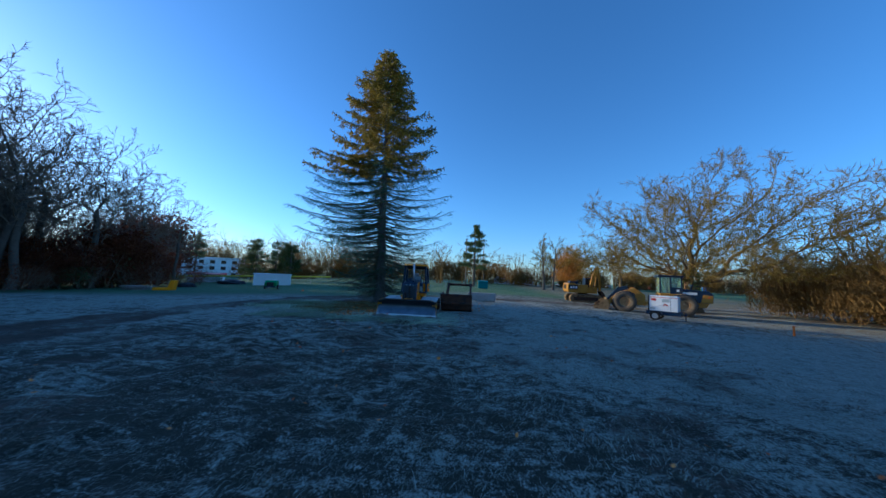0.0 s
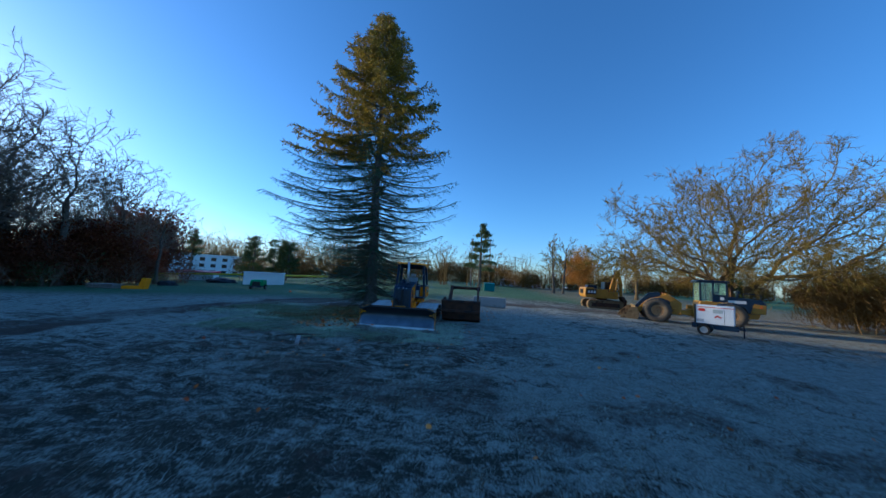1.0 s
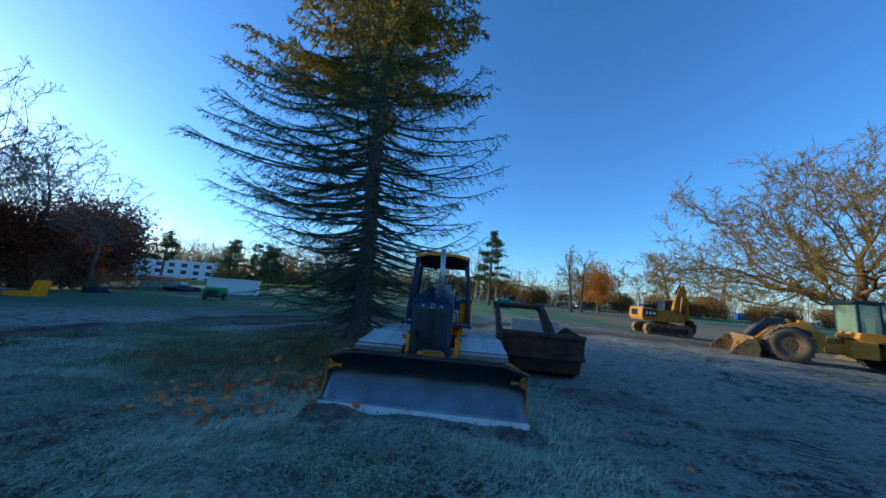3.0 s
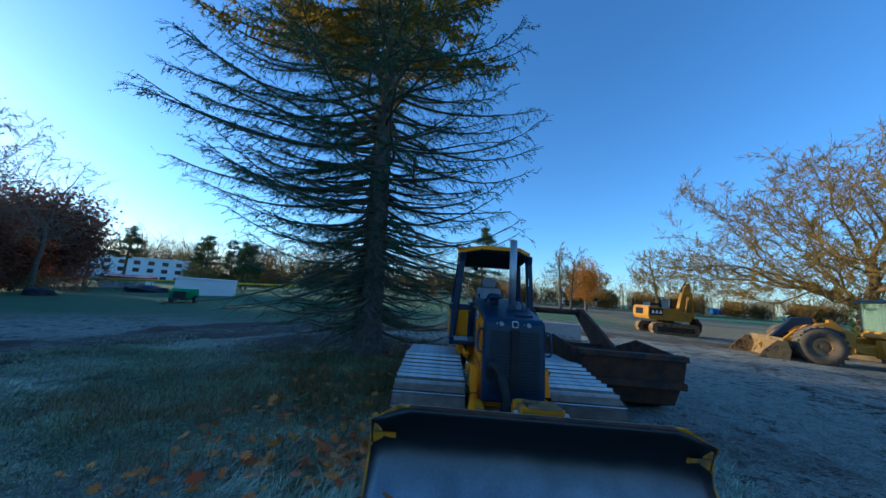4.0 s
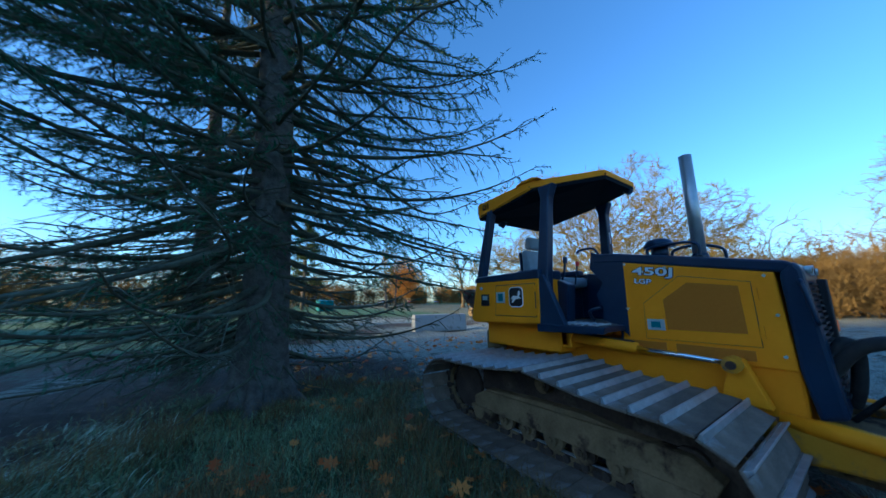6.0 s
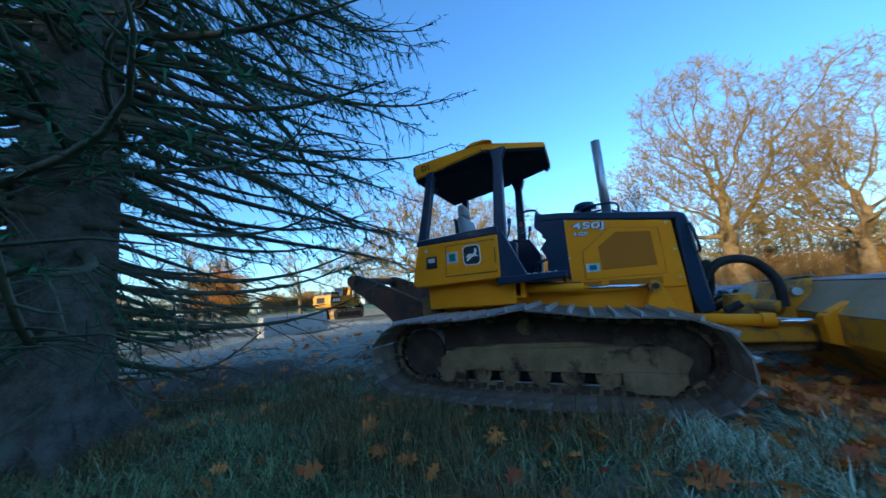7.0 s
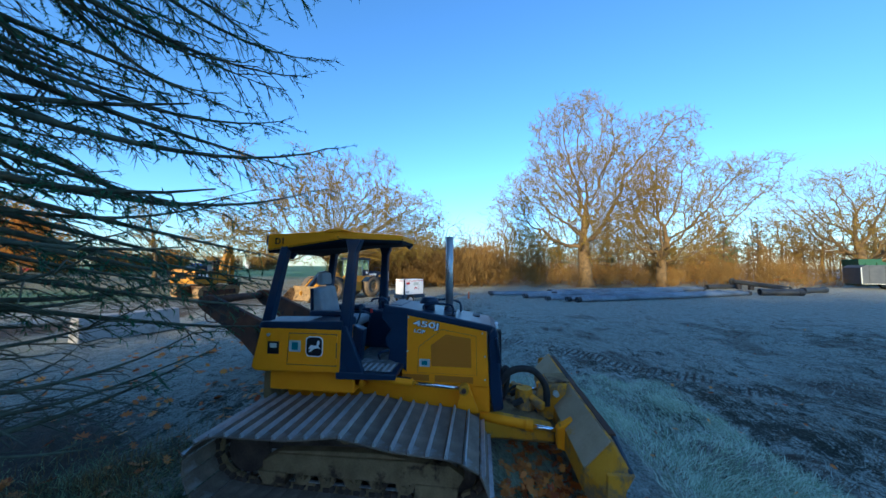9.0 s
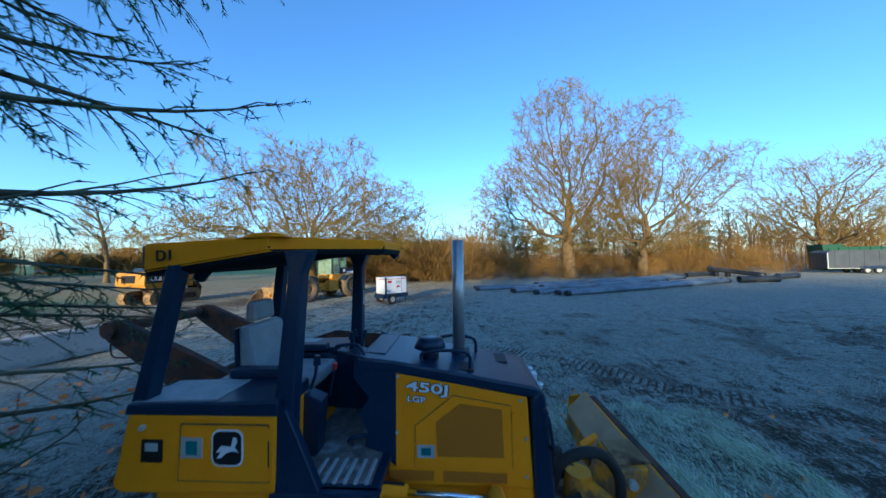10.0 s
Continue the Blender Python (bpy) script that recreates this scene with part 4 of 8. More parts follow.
        # bright worn rails of the chain along the lower run, and the bolted link ends
        for lx in (-0.085, 0.085):
            part("rail_tread", box(X + lx - 0.017, X + lx + 0.017, -0.98, 1.02, 0.138, 0.146, 0.002), M_GROUSER, track, "bright worn rail")
        for i in range(n):
            y, z, a = along(P, s, (i + 0.5) * pitch)
            ob = new("track_link", link_me)
            ob.parent = track
            ob.matrix_local = Matrix.Translation((X, y, z)) @ Matrix.Rotation(a, 4, "X") @ Matrix.Rotation(math.pi, 4, "Y")
        # roller frame: a mud-caked beam, rollers under it, a guard at each end
        o = sx * 0.19
        beam = part("roller_frame", prism([(0.84, 0.25), (0.84, 0.36), (0.70, 0.43), (-0.60, 0.455), (-1.02, 0.45), (-1.16, 0.36), (-1.10, 0.25)], X - 0.17, X + 0.17, "x", 0.012), M_MUD, e, "roller frame caked with dried mud")
        part("front_guard", prism([(-0.70, 0.272), (-0.70, 0.14), (-0.78, 0.115), (-1.00, 0.11), (-1.10, 0.20), (-1.10, 0.272)], X - 0.185, X + 0.185, "x", 0.008), M_MUD, beam)
        part("rear_guard", prism([(0.58, 0.27), (0.58, 0.15), (0.80, 0.15), (0.88, 0.27)], X - 0.195, X + 0.195, "x", 0.008), M_MUD, beam)
        part("mud_ledge", prism([(0.70, 0.405), (0.70, 0.44), (0.2, 0.475), (-0.35, 0.49), (-0.62, 0.455)], X + o - sx * 0.10 - 0.05, X + o - sx * 0.10 + 0.05, "x", 0.01), M_MUD, beam, "crust of dried mud")
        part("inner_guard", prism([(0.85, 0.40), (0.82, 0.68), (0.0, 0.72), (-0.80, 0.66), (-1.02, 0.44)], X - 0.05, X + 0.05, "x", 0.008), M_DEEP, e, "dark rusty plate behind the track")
        # dark plate added for the shade in the gaps between the rollers
        part("roller_gap_shade", box(X - 0.03, X + 0.03, -0.95, 0.85, 0.15, 0.29, 0.004), M_GRIL, e)
        for k in range(6):
            yy = 0.70 - k * 0.26
            bm = rod((X - 0.10, yy, 0.225), (X + 0.10, yy, 0.225), 0.070, seg=18)
            for q in (-0.115, 0.115):
                rod((X + q - 0.02, yy, 0.225), (X + q + 0.02, yy, 0.225), 0.092, seg=20, bm=bm)
                rod((X + q * 1.30 - 0.02, yy, 0.225), (X + q * 1.30 + 0.02, yy, 0.225), 0.050, seg=12, bm=bm)
                rod((X + q * 1.50 - 0.015, yy, 0.225), (X + q * 1.50 + 0.015, yy, 0.225), 0.024, seg=8, bm=bm)
            part("track_roller", bm, M_MUD, e)
        bm = rod((X - 0.13, 0.0, 0.625), (X + 0.13, 0.0, 0.625), 0.075, seg=18)
        rod((X + sx * 0.13 - 0.02, 0.0, 0.625), (X + sx * 0.13 + 0.02, 0.0, 0.625), 0.045, seg=12, bm=bm)
        part("carrier_roller", bm, M_MUD, e)
        bm = ring((X - 0.06, -1.0, 0.375), (X + 0.06, -1.0, 0.375), 0.275, 0.05, 34)
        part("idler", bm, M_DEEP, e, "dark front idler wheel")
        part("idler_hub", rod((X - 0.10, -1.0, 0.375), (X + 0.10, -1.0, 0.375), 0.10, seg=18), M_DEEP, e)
        bm = ring((X - 0.04, 1.06, 0.395), (X + 0.04, 1.06, 0.395), 0.245, 0.05, 30)
        for k in range(22):
            a = 2 * math.pi * k / 22
            box(-0.035, 0.035, 0.225, 0.275, -0.018, 0.018, 0.006, bm, Matrix.Translation((X, 1.06, 0.395)) @ Matrix.Rotation(a, 4, "X"))
        part("sprocket", bm, M_GROUSER, e, "worn steel drive sprocket")
        part("final_drive", rod((X - 0.28 * sx, 1.06, 0.395), (X + sx * 0.08, 1.06, 0.395), 0.235, 0.225, 28), M_DEEP, e)
        # lift cylinder along the hood
        x = sx * 0.50
        cyl = part("lift_cylinder", rod((x, 0.14, 0.965), (x, -0.52, 0.925), 0.045, seg=16), M_YEL, e, "yellow hydraulic cylinder with chrome rod", True)
        part("cylinder_rod", rod((x, -0.50, 0.926), (x, -1.10, 0.89), 0.021), M_CHROME, cyl, "chrome rod", True)
        part("cylinder_eye", rod((x - 0.05, 0.15, 0.965), (x + 0.05, 0.15, 0.965), 0.055, seg=14), M_YEL, cyl)
        part("cylinder_eye", rod((x - 0.05, -1.12, 0.885), (x + 0.05, -1.12, 0.885), 0.055, seg=14), M_YELWORN, cyl)
        part("pin", rod((x + sx * 0.04, -1.12, 0.885), (x + sx * 0.075, -1.12, 0.885), 0.028, seg=10), M_RUST, cyl)
        a, b = sorted((sx * 0.34, sx * 0.56))
        part("cylinder_bracket", prism([(-1.02, 0.62), (-1.10, 0.92), (-1.17, 0.92), (-1.28, 0.62)], sx * 0.47 - 0.02, sx * 0.47 + 0.07, "x", 0.01), M_YEL, e)
        part("cylinder_bracket", prism([(0.06, 0.86), (0.06, 1.02), (0.24, 1.04), (0.28, 0.86)], a, b, "x", 0.01), M_YEL, e)
        tubes("cylinder_hose", [hose([(x, 0.05, 1.01), (x, -0.1, 1.0), (x, -0.3, 0.985), (x, -0.5, 0.97)], 0.012)], M_RUB, cyl)
        # push arm
        part("push_arm", prism([(-0.9, 0.30), (-0.9, 0.50), (-1.5, 0.60), (-2.10, 0.52), (-2.12, 0.36), (-1.5, 0.36)], sx * 0.42 - 0.07, sx * 0.42 + 0.07, "x", 0.02), M_YELWORN, e)
        ang = part("angle_cylinder", rod((sx * 0.44, -1.30, 0.57), (sx * 0.52, -1.86, 0.54), 0.05, seg=16), M_YEL, e, "", True)
        part("cylinder_rod", rod((sx * 0.52, -1.84, 0.54), (sx * 0.56, -2.18, 0.52), 0.024), M_CHROME, ang, "chrome rod", True)
        part("cylinder_cap", rod((sx * 0.515, -1.80, 0.543), (sx * 0.525, -1.88, 0.539), 0.06, seg=16), M_YEL, e)
        part("cylinder_lug", box(sx * 0.56 - 0.05, sx * 0.56 + 0.05, -2.26, -2.14, 0.44, 0.60, 0.012), M_YELWORN, e)
    bm = prism([(-1.40, 0.28), (-1.40, 0.52), (-1.95, 0.50), (-2.2, 0.40), (-2.2, 0.26)], -0.36, 0.36, "x", 0.02)
    part("c_frame", bm, M_MUD, e)
    tower = part("blade_tower", prism([(-1.98, 0.38), (-2.10, 0.70), (-2.14, 0.83), (-2.36, 0.85), (-2.30, 0.45)], -0.11, 0.30, "x", 0.015), M_YELWORN, e, "scuffed yellow blade tower")
    part("tower_plate", prism([(-2.15, 0.835), (-2.15, 0.855), (-2.40, 0.872), (-2.40, 0.852)], -0.06, 0.26, "x", 0.005), M_MUD, tower)
    part("tower_pin", rod((-0.15, -2.22, 0.74), (0.38, -2.22, 0.74), 0.035, seg=14), M_LATCH, tower)
    part("pivot_ball", rod((0.02, -1.86, 0.50), (0.02, -1.86, 0.74), 0.13, 0.10, 18), M_YELWORN, e)
    for q in (-0.16, 0.14):
        part("hose_fitting", rod((q, -1.70, 0.60), (q, -1.82, 0.66), 0.035, seg=10), M_RUB, e)
    part("tilt_cylinder", rod((0.30, -1.75, 0.66), (-0.22, -2.05, 0.62), 0.055, seg=16), M_YELWORN, e, "", True)
    for k, (x, dz) in enumerate(((-0.28, 0.03),)):
        tubes("hydraulic_hose", [hose([(x, -1.52, 0.86), (x - 0.02, -1.68, 1.02 + dz), (x + 0.03, -1.92, 1.02 + dz), (x + 0.08, -2.08, 0.86), (x + 0.10, -2.1, 0.62)], 0.040)], M_RUB, e)
    tubes("hydraulic_hose", [hose([(-0.1, -1.58, 0.66), (-0.16, -1.62, 0.80), (-0.18, -1.64, 1.00), (-0.26, -1.60, 1.06), (-0.28, -1.56, 0.98)], 0.035)], M_RUB, e)
    tubes("hydraulic_hose", [hose([(0.08, -1.55, 0.52), (0.1, -1.75, 0.72), (0.06, -1.95, 0.70)], 0.018)], M_RUB, e)
    # blade
    bl = pose(0.04, -2.44, -0.05, 0, 0, -0.8)
    xs = np.linspace(-1.51, 1.51, 27)
    def top_z(x):
        return 0.865 - 0.12 * max(0, (abs(x) - 1.18) / 0.33)
    def face(v):
        return -0.17 + 0.24 * (1 - (1 - v) ** 2.2) - 0.13 * (max(0, v - 0.5) / 0.5) ** 1.4
    b2 = bmesh.new()
    G = []
    for side in (0, 1):
        G.append([[b2.verts.new((x, face(v) + 0.035 * side, 0.09 + v * (top_z(x) - 0.09))) for v in np.linspace(0, 1, 12)] for x in xs])
    for side in (0, 1):
        for i in range(26):
            for j in range(11):
                b2.faces.new((G[side][i][j], G[side][i + 1][j], G[side][i + 1][j + 1], G[side][i][j + 1]))
    for i in range(26):
        for j in (0, 11):
            b2.faces.new((G[0][i][j], G[0][i + 1][j], G[1][i + 1][j], G[1][i][j]))
    for j in range(11):
        for i in (0, 26):
            b2.faces.new((G[0][i][j], G[0][i][j + 1], G[1][i][j + 1], G[1][i][j]))
    bmesh.ops.transform(b2, matrix=bl, verts=b2.verts)
    blade = part("blade", b2, M_STEEL, e, "wide curved steel blade, scoured bright, with a dark reflection painted above", True)
    edge = [(-0.215, -0.01), (-0.180, 0.135), (-0.150, 0.135), (-0.175, -0.01)]
    for x0, x1 in ((-1.25, 0.0), (0.004, 1.25)):
        part("cutting_edge", prism(edge, x0, x1, "x", 0.003, None, bl), M_EDGE, blade, "frosted bright cutting edge")
    for x0, x1 in ((-1.53, -1.254), (1.254, 1.53)):
        part("end_bit", prism([(p[0] - 0.006, p[1]) for p in edge], x0, x1, "x", 0.003, None, bl), M_EDGE, blade)
    for x in np.linspace(-1.4, 1.4, 15):
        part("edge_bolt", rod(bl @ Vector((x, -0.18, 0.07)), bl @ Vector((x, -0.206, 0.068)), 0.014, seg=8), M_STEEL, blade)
    part("blade_top_lip", prism([(-0.065, 0.852), (0.0, 0.852), (0.0, 0.872), (-0.065, 0.872)], -1.18, 1.18, "x", 0.006, None, bl), M_RUST, blade)
    part("blade_back_box", prism([(-0.012, 0.862), (0.02, 0.865), (0.24, 0.62), (0.25, 0.42), (0.10, 0.34), (0.10, 0.5), (0.06, 0.7)], -1.30, 1.30, "x", 0.012, None, bl), M_YELWORN, blade, "scuffed yellow back of the blade")
    part("mud_crust", prism([(0.028, 0.866), (0.244, 0.630), (0.238, 0.622), (0.020, 0.858)], -1.29, 1.29, "x", 0.003, None, bl), M_CRUST, blade, "dried mud on the sloping top")
    part("blade_back_skirt", prism([(-0.13, 0.12), (0.02, 0.36), (0.20, 0.44), (0.22, 0.40), (0.10, 0.26), (-0.06, 0.08)], -1.48, 1.48, "x", 0.008, None, bl), M_YELWORN, blade)
    for x0, x1 in ((-1.50, -1.29), (1.29, 1.50)):
        part("wing_back", prism([(-0.03, 0.64), (0.14, 0.58), (0.165, 0.48), (0.12, 0.30), (-0.06, 0.02), (-0.13, 0.03), (0.02, 0.28), (0.05, 0.5), (0.0, 0.62)], x0, x1, "x", 0.006, None, bl), M_YELWORN, blade, "scuffed yellow back of the blade's wing")
        part("wing_shoulder", shoulder(math.copysign(1.298, x0), math.copysign(1.496, x0), bl), M_YELWORN, blade, "sloping corner of the blade's back")
    for x in (-1.53, 1.49):
        part("blade_end_plate", prism([(-0.18, -0.02), (-0.06, 0.22), (0.03, 0.44), (0.01, 0.62), (-0.06, 0.748), (0.14, 0.73), (0.155, 0.50), (0.10, 0.28), (-0.09, 0.0)], x, x + 0.04, "x", 0.006, None, bl), M_YELWORN, blade)
    for x in (-0.62, 0.62):
        part("blade_gusset", prism([(0.07, 0.78), (0.32, 0.62), (0.32, 0.42), (0.09, 0.36)], x - 0.05, x + 0.05, "x", 0.01, None, bl), M_YEL, blade)
    return e


build_dozer()


def build_bucket():
    """Rusty bucket on its lifting frame, behind the bulldozer."""
    e = thing("rusty_bucket_attachment", pose(1.12, 18.9, gz(1.12, 18.9) - 0.02, 0, 0, -2.4), "dark rusty steel bucket with two arms and cross tube", "bucket")
    shell = [(-1.82, 1.02), (-1.66, 1.02), (-1.62, 0.62), (-1.42, 0.22), (-1.05, 0.06), (0.35, 0.05), (0.35, 0.0), (-1.08, 0.0), (-1.50, 0.15), (-1.72, 0.58), (-1.78, 0.96)]
    sh = part("bucket_shell", prism(shell, -0.90, 0.90, "x", 0.006), M_RUST, e)
    for x in (-0.93, 0.90):
        part("bucket_cheek", prism([(-1.80, 1.02), (-0.3, 1.12), (0.55, 0.85), (0.40, 0.0), (-1.08, 0.0), (-1.70, 0.55)], x, x + 0.03, "x", 0.004), M_RUST, sh)
    part("bucket_lip", prism([(-1.86, 0.97), (-1.84, 1.06), (-1.68, 1.06), (-1.68, 0.97)], -0.94, 0.94, "x", 0.01), M_RUST, sh)
    part("bucket_rib", box(-0.93, 0.93, -1.80, -1.70, 0.48, 0.60, 0.015), M_RUST, sh)
    part("rear_wall", box(-0.90, 0.90, 0.30, 0.36, 0.0, 0.80, 0.01), M_RUST, sh)
    for x in (-0.80, 0.80):
        part("arm", prism([(0.20, 0.30), (0.30, 0.78), (1.30, 1.22), (2.40, 1.66), (2.58, 1.66), (2.70, 1.50), (2.60, 1.34), (1.60, 0.72), (0.95, 0.10), (0.40, 0.02)], x - 0.06, x + 0.06, "x", 0.012), M_RUST, e, "thick rusty steel arm")
        part("pivot", rod((x - 0.11, 2.54, 1.52), (x + 0.11, 2.54, 1.52), 0.13, seg=20), M_RUST, e)
    part("cross_tube", rod((-0.80, 2.54, 1.53), (0.80, 2.54, 1.53), 0.085, seg=20), M_RUST, e, "rusty cross tube", True)
    part("cross_plate", box(-0.76, 0.76, 1.0, 1.08, 0.30, 0.80, 0.01), M_RUST, e)
    tubes("chain", [hose([(-0.88, 2.5, 1.45), (-0.93, 2.4, 1.15), (-0.86, 2.2, 1.1)], 0.012)], M_RUST, e)


build_bucket()


# ---- trees ----
def unit(v):
    return v / (np.linalg.norm(v) + 1e-9)


def sway(rng, d, deg):
    """The direction d turned by deg towards a random side."""
    r = unit(np.cross(d, rng.normal(size=3)))
    a = radians(deg)
    return unit(d * math.cos(a) + r * math.sin(a))


def grow(rng, p, d, length, r, lev, spec, out):
    """A branch and, on it, its own branches. spec: one dict a level."""
    s = spec[lev]
    n, dome = s["n"], spec[0].get("dome")
    pts, rad = [p], [r]
    tip = s["tip"]
    for i in range(n):
        d = unit(d + rng.normal(size=3) * s["wander"] + np.array((0, 0, s["up"])))
        p = p + d * length / n
        pts.append(p)
        rad.append(r + (r * tip - r) * (i + 1) / n)
        if dome and lev and p[2] < dome[1] * 0.3:
            d = unit(d + np.array((0, 0, 0.22)))
        if dome and lev and (p[0] ** 2 + p[1] ** 2) / dome[0] ** 2 + (p[2] - dome[1]) ** 2 / dome[2] ** 2 > 1:
            rad[-1] = min(rad[-1], 0.02)
            n = i + 1
            break
    out[min(lev, len(out) - 1)].append((pts, rad, s["sides"]))
    if lev + 1 >= len(spec):
        return
    c = spec[lev + 1]
    k = max(1, int(round(s["kids"] * (0.8 + 0.4 * rng.random()))))
    for q in range(k):
        f = s["from"] + (1 - s["from"]) * (q + rng.random()) / k
        f = min(f, 0.99)
        i = int(f * n)
        g = f * n - i
        b = np.array(pts[i]) * (1 - g) + np.array(pts[i + 1]) * g
        di = unit(np.array(pts[i + 1]) - np.array(pts[i]))
        rr = rad[i] * (1 - g) + rad[i + 1] * g
        cd = sway(rng, di, c["ang"] * (0.75 + 0.5 * rng.random()))
        grow(rng, b, cd, length * s["ratio"] * (0.65 + 0.6 * rng.random()) * (1.15 - 0.55 * f), min(rr * 0.8, r * c["thin"]), lev + 1, spec, out)


def level(n, wander, up, tip, sides, kids=0, start=0.3, ratio=0.5, ang=45, thin=0.5):
    return {"n": n, "wander": wander, "up": up, "tip": tip, "sides": sides, "kids": kids, "from": start, "ratio": ratio, "ang": ang, "thin": thin}


def bare_tree_parts(seed, height, r0, spec, lean=(0, 0), rmin=0.012):
    rng = np.random.default_rng(seed)
    levels = [[] for _ in spec]
    grow(rng, np.array((0.0, 0.0, -0.15)), unit(np.array((lean[0], lean[1], 1.0))), height, r0, 0, spec, levels)
    trunk = [t for lv in levels[:2] for t in lv]
    crown = [(p, [max(v, rmin) for v in r], k) for lv in levels[2:] for p, r, k in lv]
    # root flare
    trunk.append(([(0, 0, -0.2), (0, 0, 0.25), (0, 0, 0.8)], [r0 * 1.55, r0 * 1.18, r0 * 0.95], 10))
    return trunk, crown


def bare_tree(name, seed, m, height, r0, spec, bark, twig, label, category="tree", lean=(0, 0), rmin=0.012):
    e = thing(name, m, label, category)
    trunk, crown = bare_tree_parts(seed, height, r0, spec, lean, rmin)
    tubes("trunk", trunk, bark, e)
    tubes("crown", crown, twig, e, smooth=False)
    return e


TALL = [level(7, 0.04, 0.03, 0.22, 7, 12, 0.25, 0.40, 0, 1),
        level(5, 0.11, 0.08, 0.16, 4, 8, 0.2, 0.45, 44, 0.30),
        level(2, 0.14, 0.05, 0.25, 3, 9, 0.15, 0.5, 42, 0.36),
        level(1, 0.17, 0.04, 0.4, 3, 0, 0, 0, 40, 0.45)]
SLIM = [level(6, 0.04, 0.03, 0.25, 5, 13, 0.15, 0.30, 0, 1),
        level(2, 0.13, 0.10, 0.3, 3, 12, 0.15, 0.5, 44, 0.35),
        level(1, 0.18, 0.06, 0.5, 3, 0, 0, 0, 42, 0.6)]

def reach_tree(seed, cloud, bole, r0, rtip=0.010, power=0.5, step=0.36, kill=0.6, jitter=0.30, up=0.05, twigs=1, twig_len=0.9, twig_r=0.008):
    """Limbs that grow, fork by fork, into a cloud of free places in the crown. Gives thick limbs and fine ones."""
    rng = np.random.default_rng(seed)
    pos = [np.array(p, float) for p in bole]
    par = [-1] + list(range(len(bole) - 1))
    A = np.asarray(cloud, float)
    N0 = np.array(pos)
    dist = np.linalg.norm(A[:, None] - N0[None], axis=2)
    dist[:, :max(1, len(bole) // 2)] = 1e9
    near_i, near_d = dist.argmin(1), dist.min(1)
    alive = np.ones(len(A), bool)
    grown = {}
    for it in range(140):
        idx = np.nonzero(alive)[0]
        if not len(idx):
            break
        src = near_i[idx]
        v = A[idx] - np.array(pos)[src]
        v /= np.linalg.norm(v, axis=1)[:, None] + 1e-9
        acc = np.zeros((len(pos), 3))
        np.add.at(acc, src, v)
        first = len(pos)
        for q in np.unique(src):
            d = unit(acc[q])
            if par[q] >= 0:
                d = unit(d + 0.55 * unit(pos[q] - pos[par[q]]))
            d = unit(d + rng.normal(size=3) * jitter + np.array((0, 0, up)))
            if grown.get(q, 0) > 3:
                alive[idx[src == q]] = False
                continue
            grown[q] = grown.get(q, 0) + 1
            pos.append(pos[q] + d * step * (0.85 + 0.3 * rng.random()))
            par.append(int(q))
        if len(pos) == first:
            break
        new_p = np.array(pos[first:])
        live = np.nonzero(alive)[0]
        dd = (A[live] ** 2).sum(1)[:, None] + (new_p ** 2).sum(1)[None] - 2 * A[live] @ new_p.T
        j = dd.argmin(1)
        m = np.sqrt(np.maximum(dd[np.arange(len(live)), j], 0))
        closer = m < near_d[live]
        near_d[live[closer]], near_i[live[closer]] = m[closer], j[closer] + first
        alive &= near_d > kill
    n = len(pos)
    P, kids = np.array(pos), [[] for _ in range(n)]
    for i in range(1, n):
        kids[par[i]].append(i)
    tips = np.zeros(n)
    for i in range(n - 1, -1, -1):
        tips[i] = max(1, sum(tips[k] for k in kids[i]))
    R = rtip * tips ** power
    R[:len(bole)] = np.maximum(R[:len(bole)], r0 * np.linspace(1.0, 0.72, len(bole)))
    # the line of each limb, from its fork to its tip
    thick, fine = [], []
    todo = [(0, -1)]
    while todo:
        i, p = todo.pop()
        line = [i] if p < 0 else [p, i]
        while kids[line[-1]]:
            ks = sorted(kids[line[-1]], key=lambda k: -R[k])
            todo += [(k, line[-1]) for k in ks[1:]]
            line.append(ks[0])
        pts = P[line].copy()
        if len(pts) > 3:
            pts[1:-1] = 0.5 * pts[1:-1] + 0.25 * (pts[:-2] + pts[2:])
        rad = R[line].copy()
        if p >= 0:
            rad[0] = rad[1]
        rad[-1] *= 0.6
        r = rad[0]
        (thick if r > 0.05 else fine).append((pts, rad, 12 if r > 0.3 else 7 if r > 0.1 else 5 if r > 0.04 else 3))
    C, D, L = [], [], []
    for i in np.nonzero(R < 0.06)[0]:
        d0 = unit(P[i] - P[par[i]])
        for q in range(twigs + (0 if kids[i] else 1)):
            d = sway(rng, d0, 20 + 45 * rng.random())
            d[2] += 0.10
            ln = twig_len * (0.35 + 0.9 * rng.random())
            m = P[i] + unit(d) * ln * 0.5
            e = m + unit(d + rng.normal(size=3) * 0.3) * ln * 0.5
            fine.append(([P[i], m, e], [twig_r, twig_r * 0.8, twig_r * 0.5], 3))
            for w in range(6):
                f = rng.random()
                C.append(P[i] + (m - P[i]) * f * 2 if f < 0.5 else m + (e - m) * (f * 2 - 1))
                D.append(sway(rng, unit(d), 25 + 35 * rng.random()))
                L.append(ln * (0.3 + 0.45 * rng.random()))
    return thick, fine, (np.array(C), np.array(D), np.array(L))


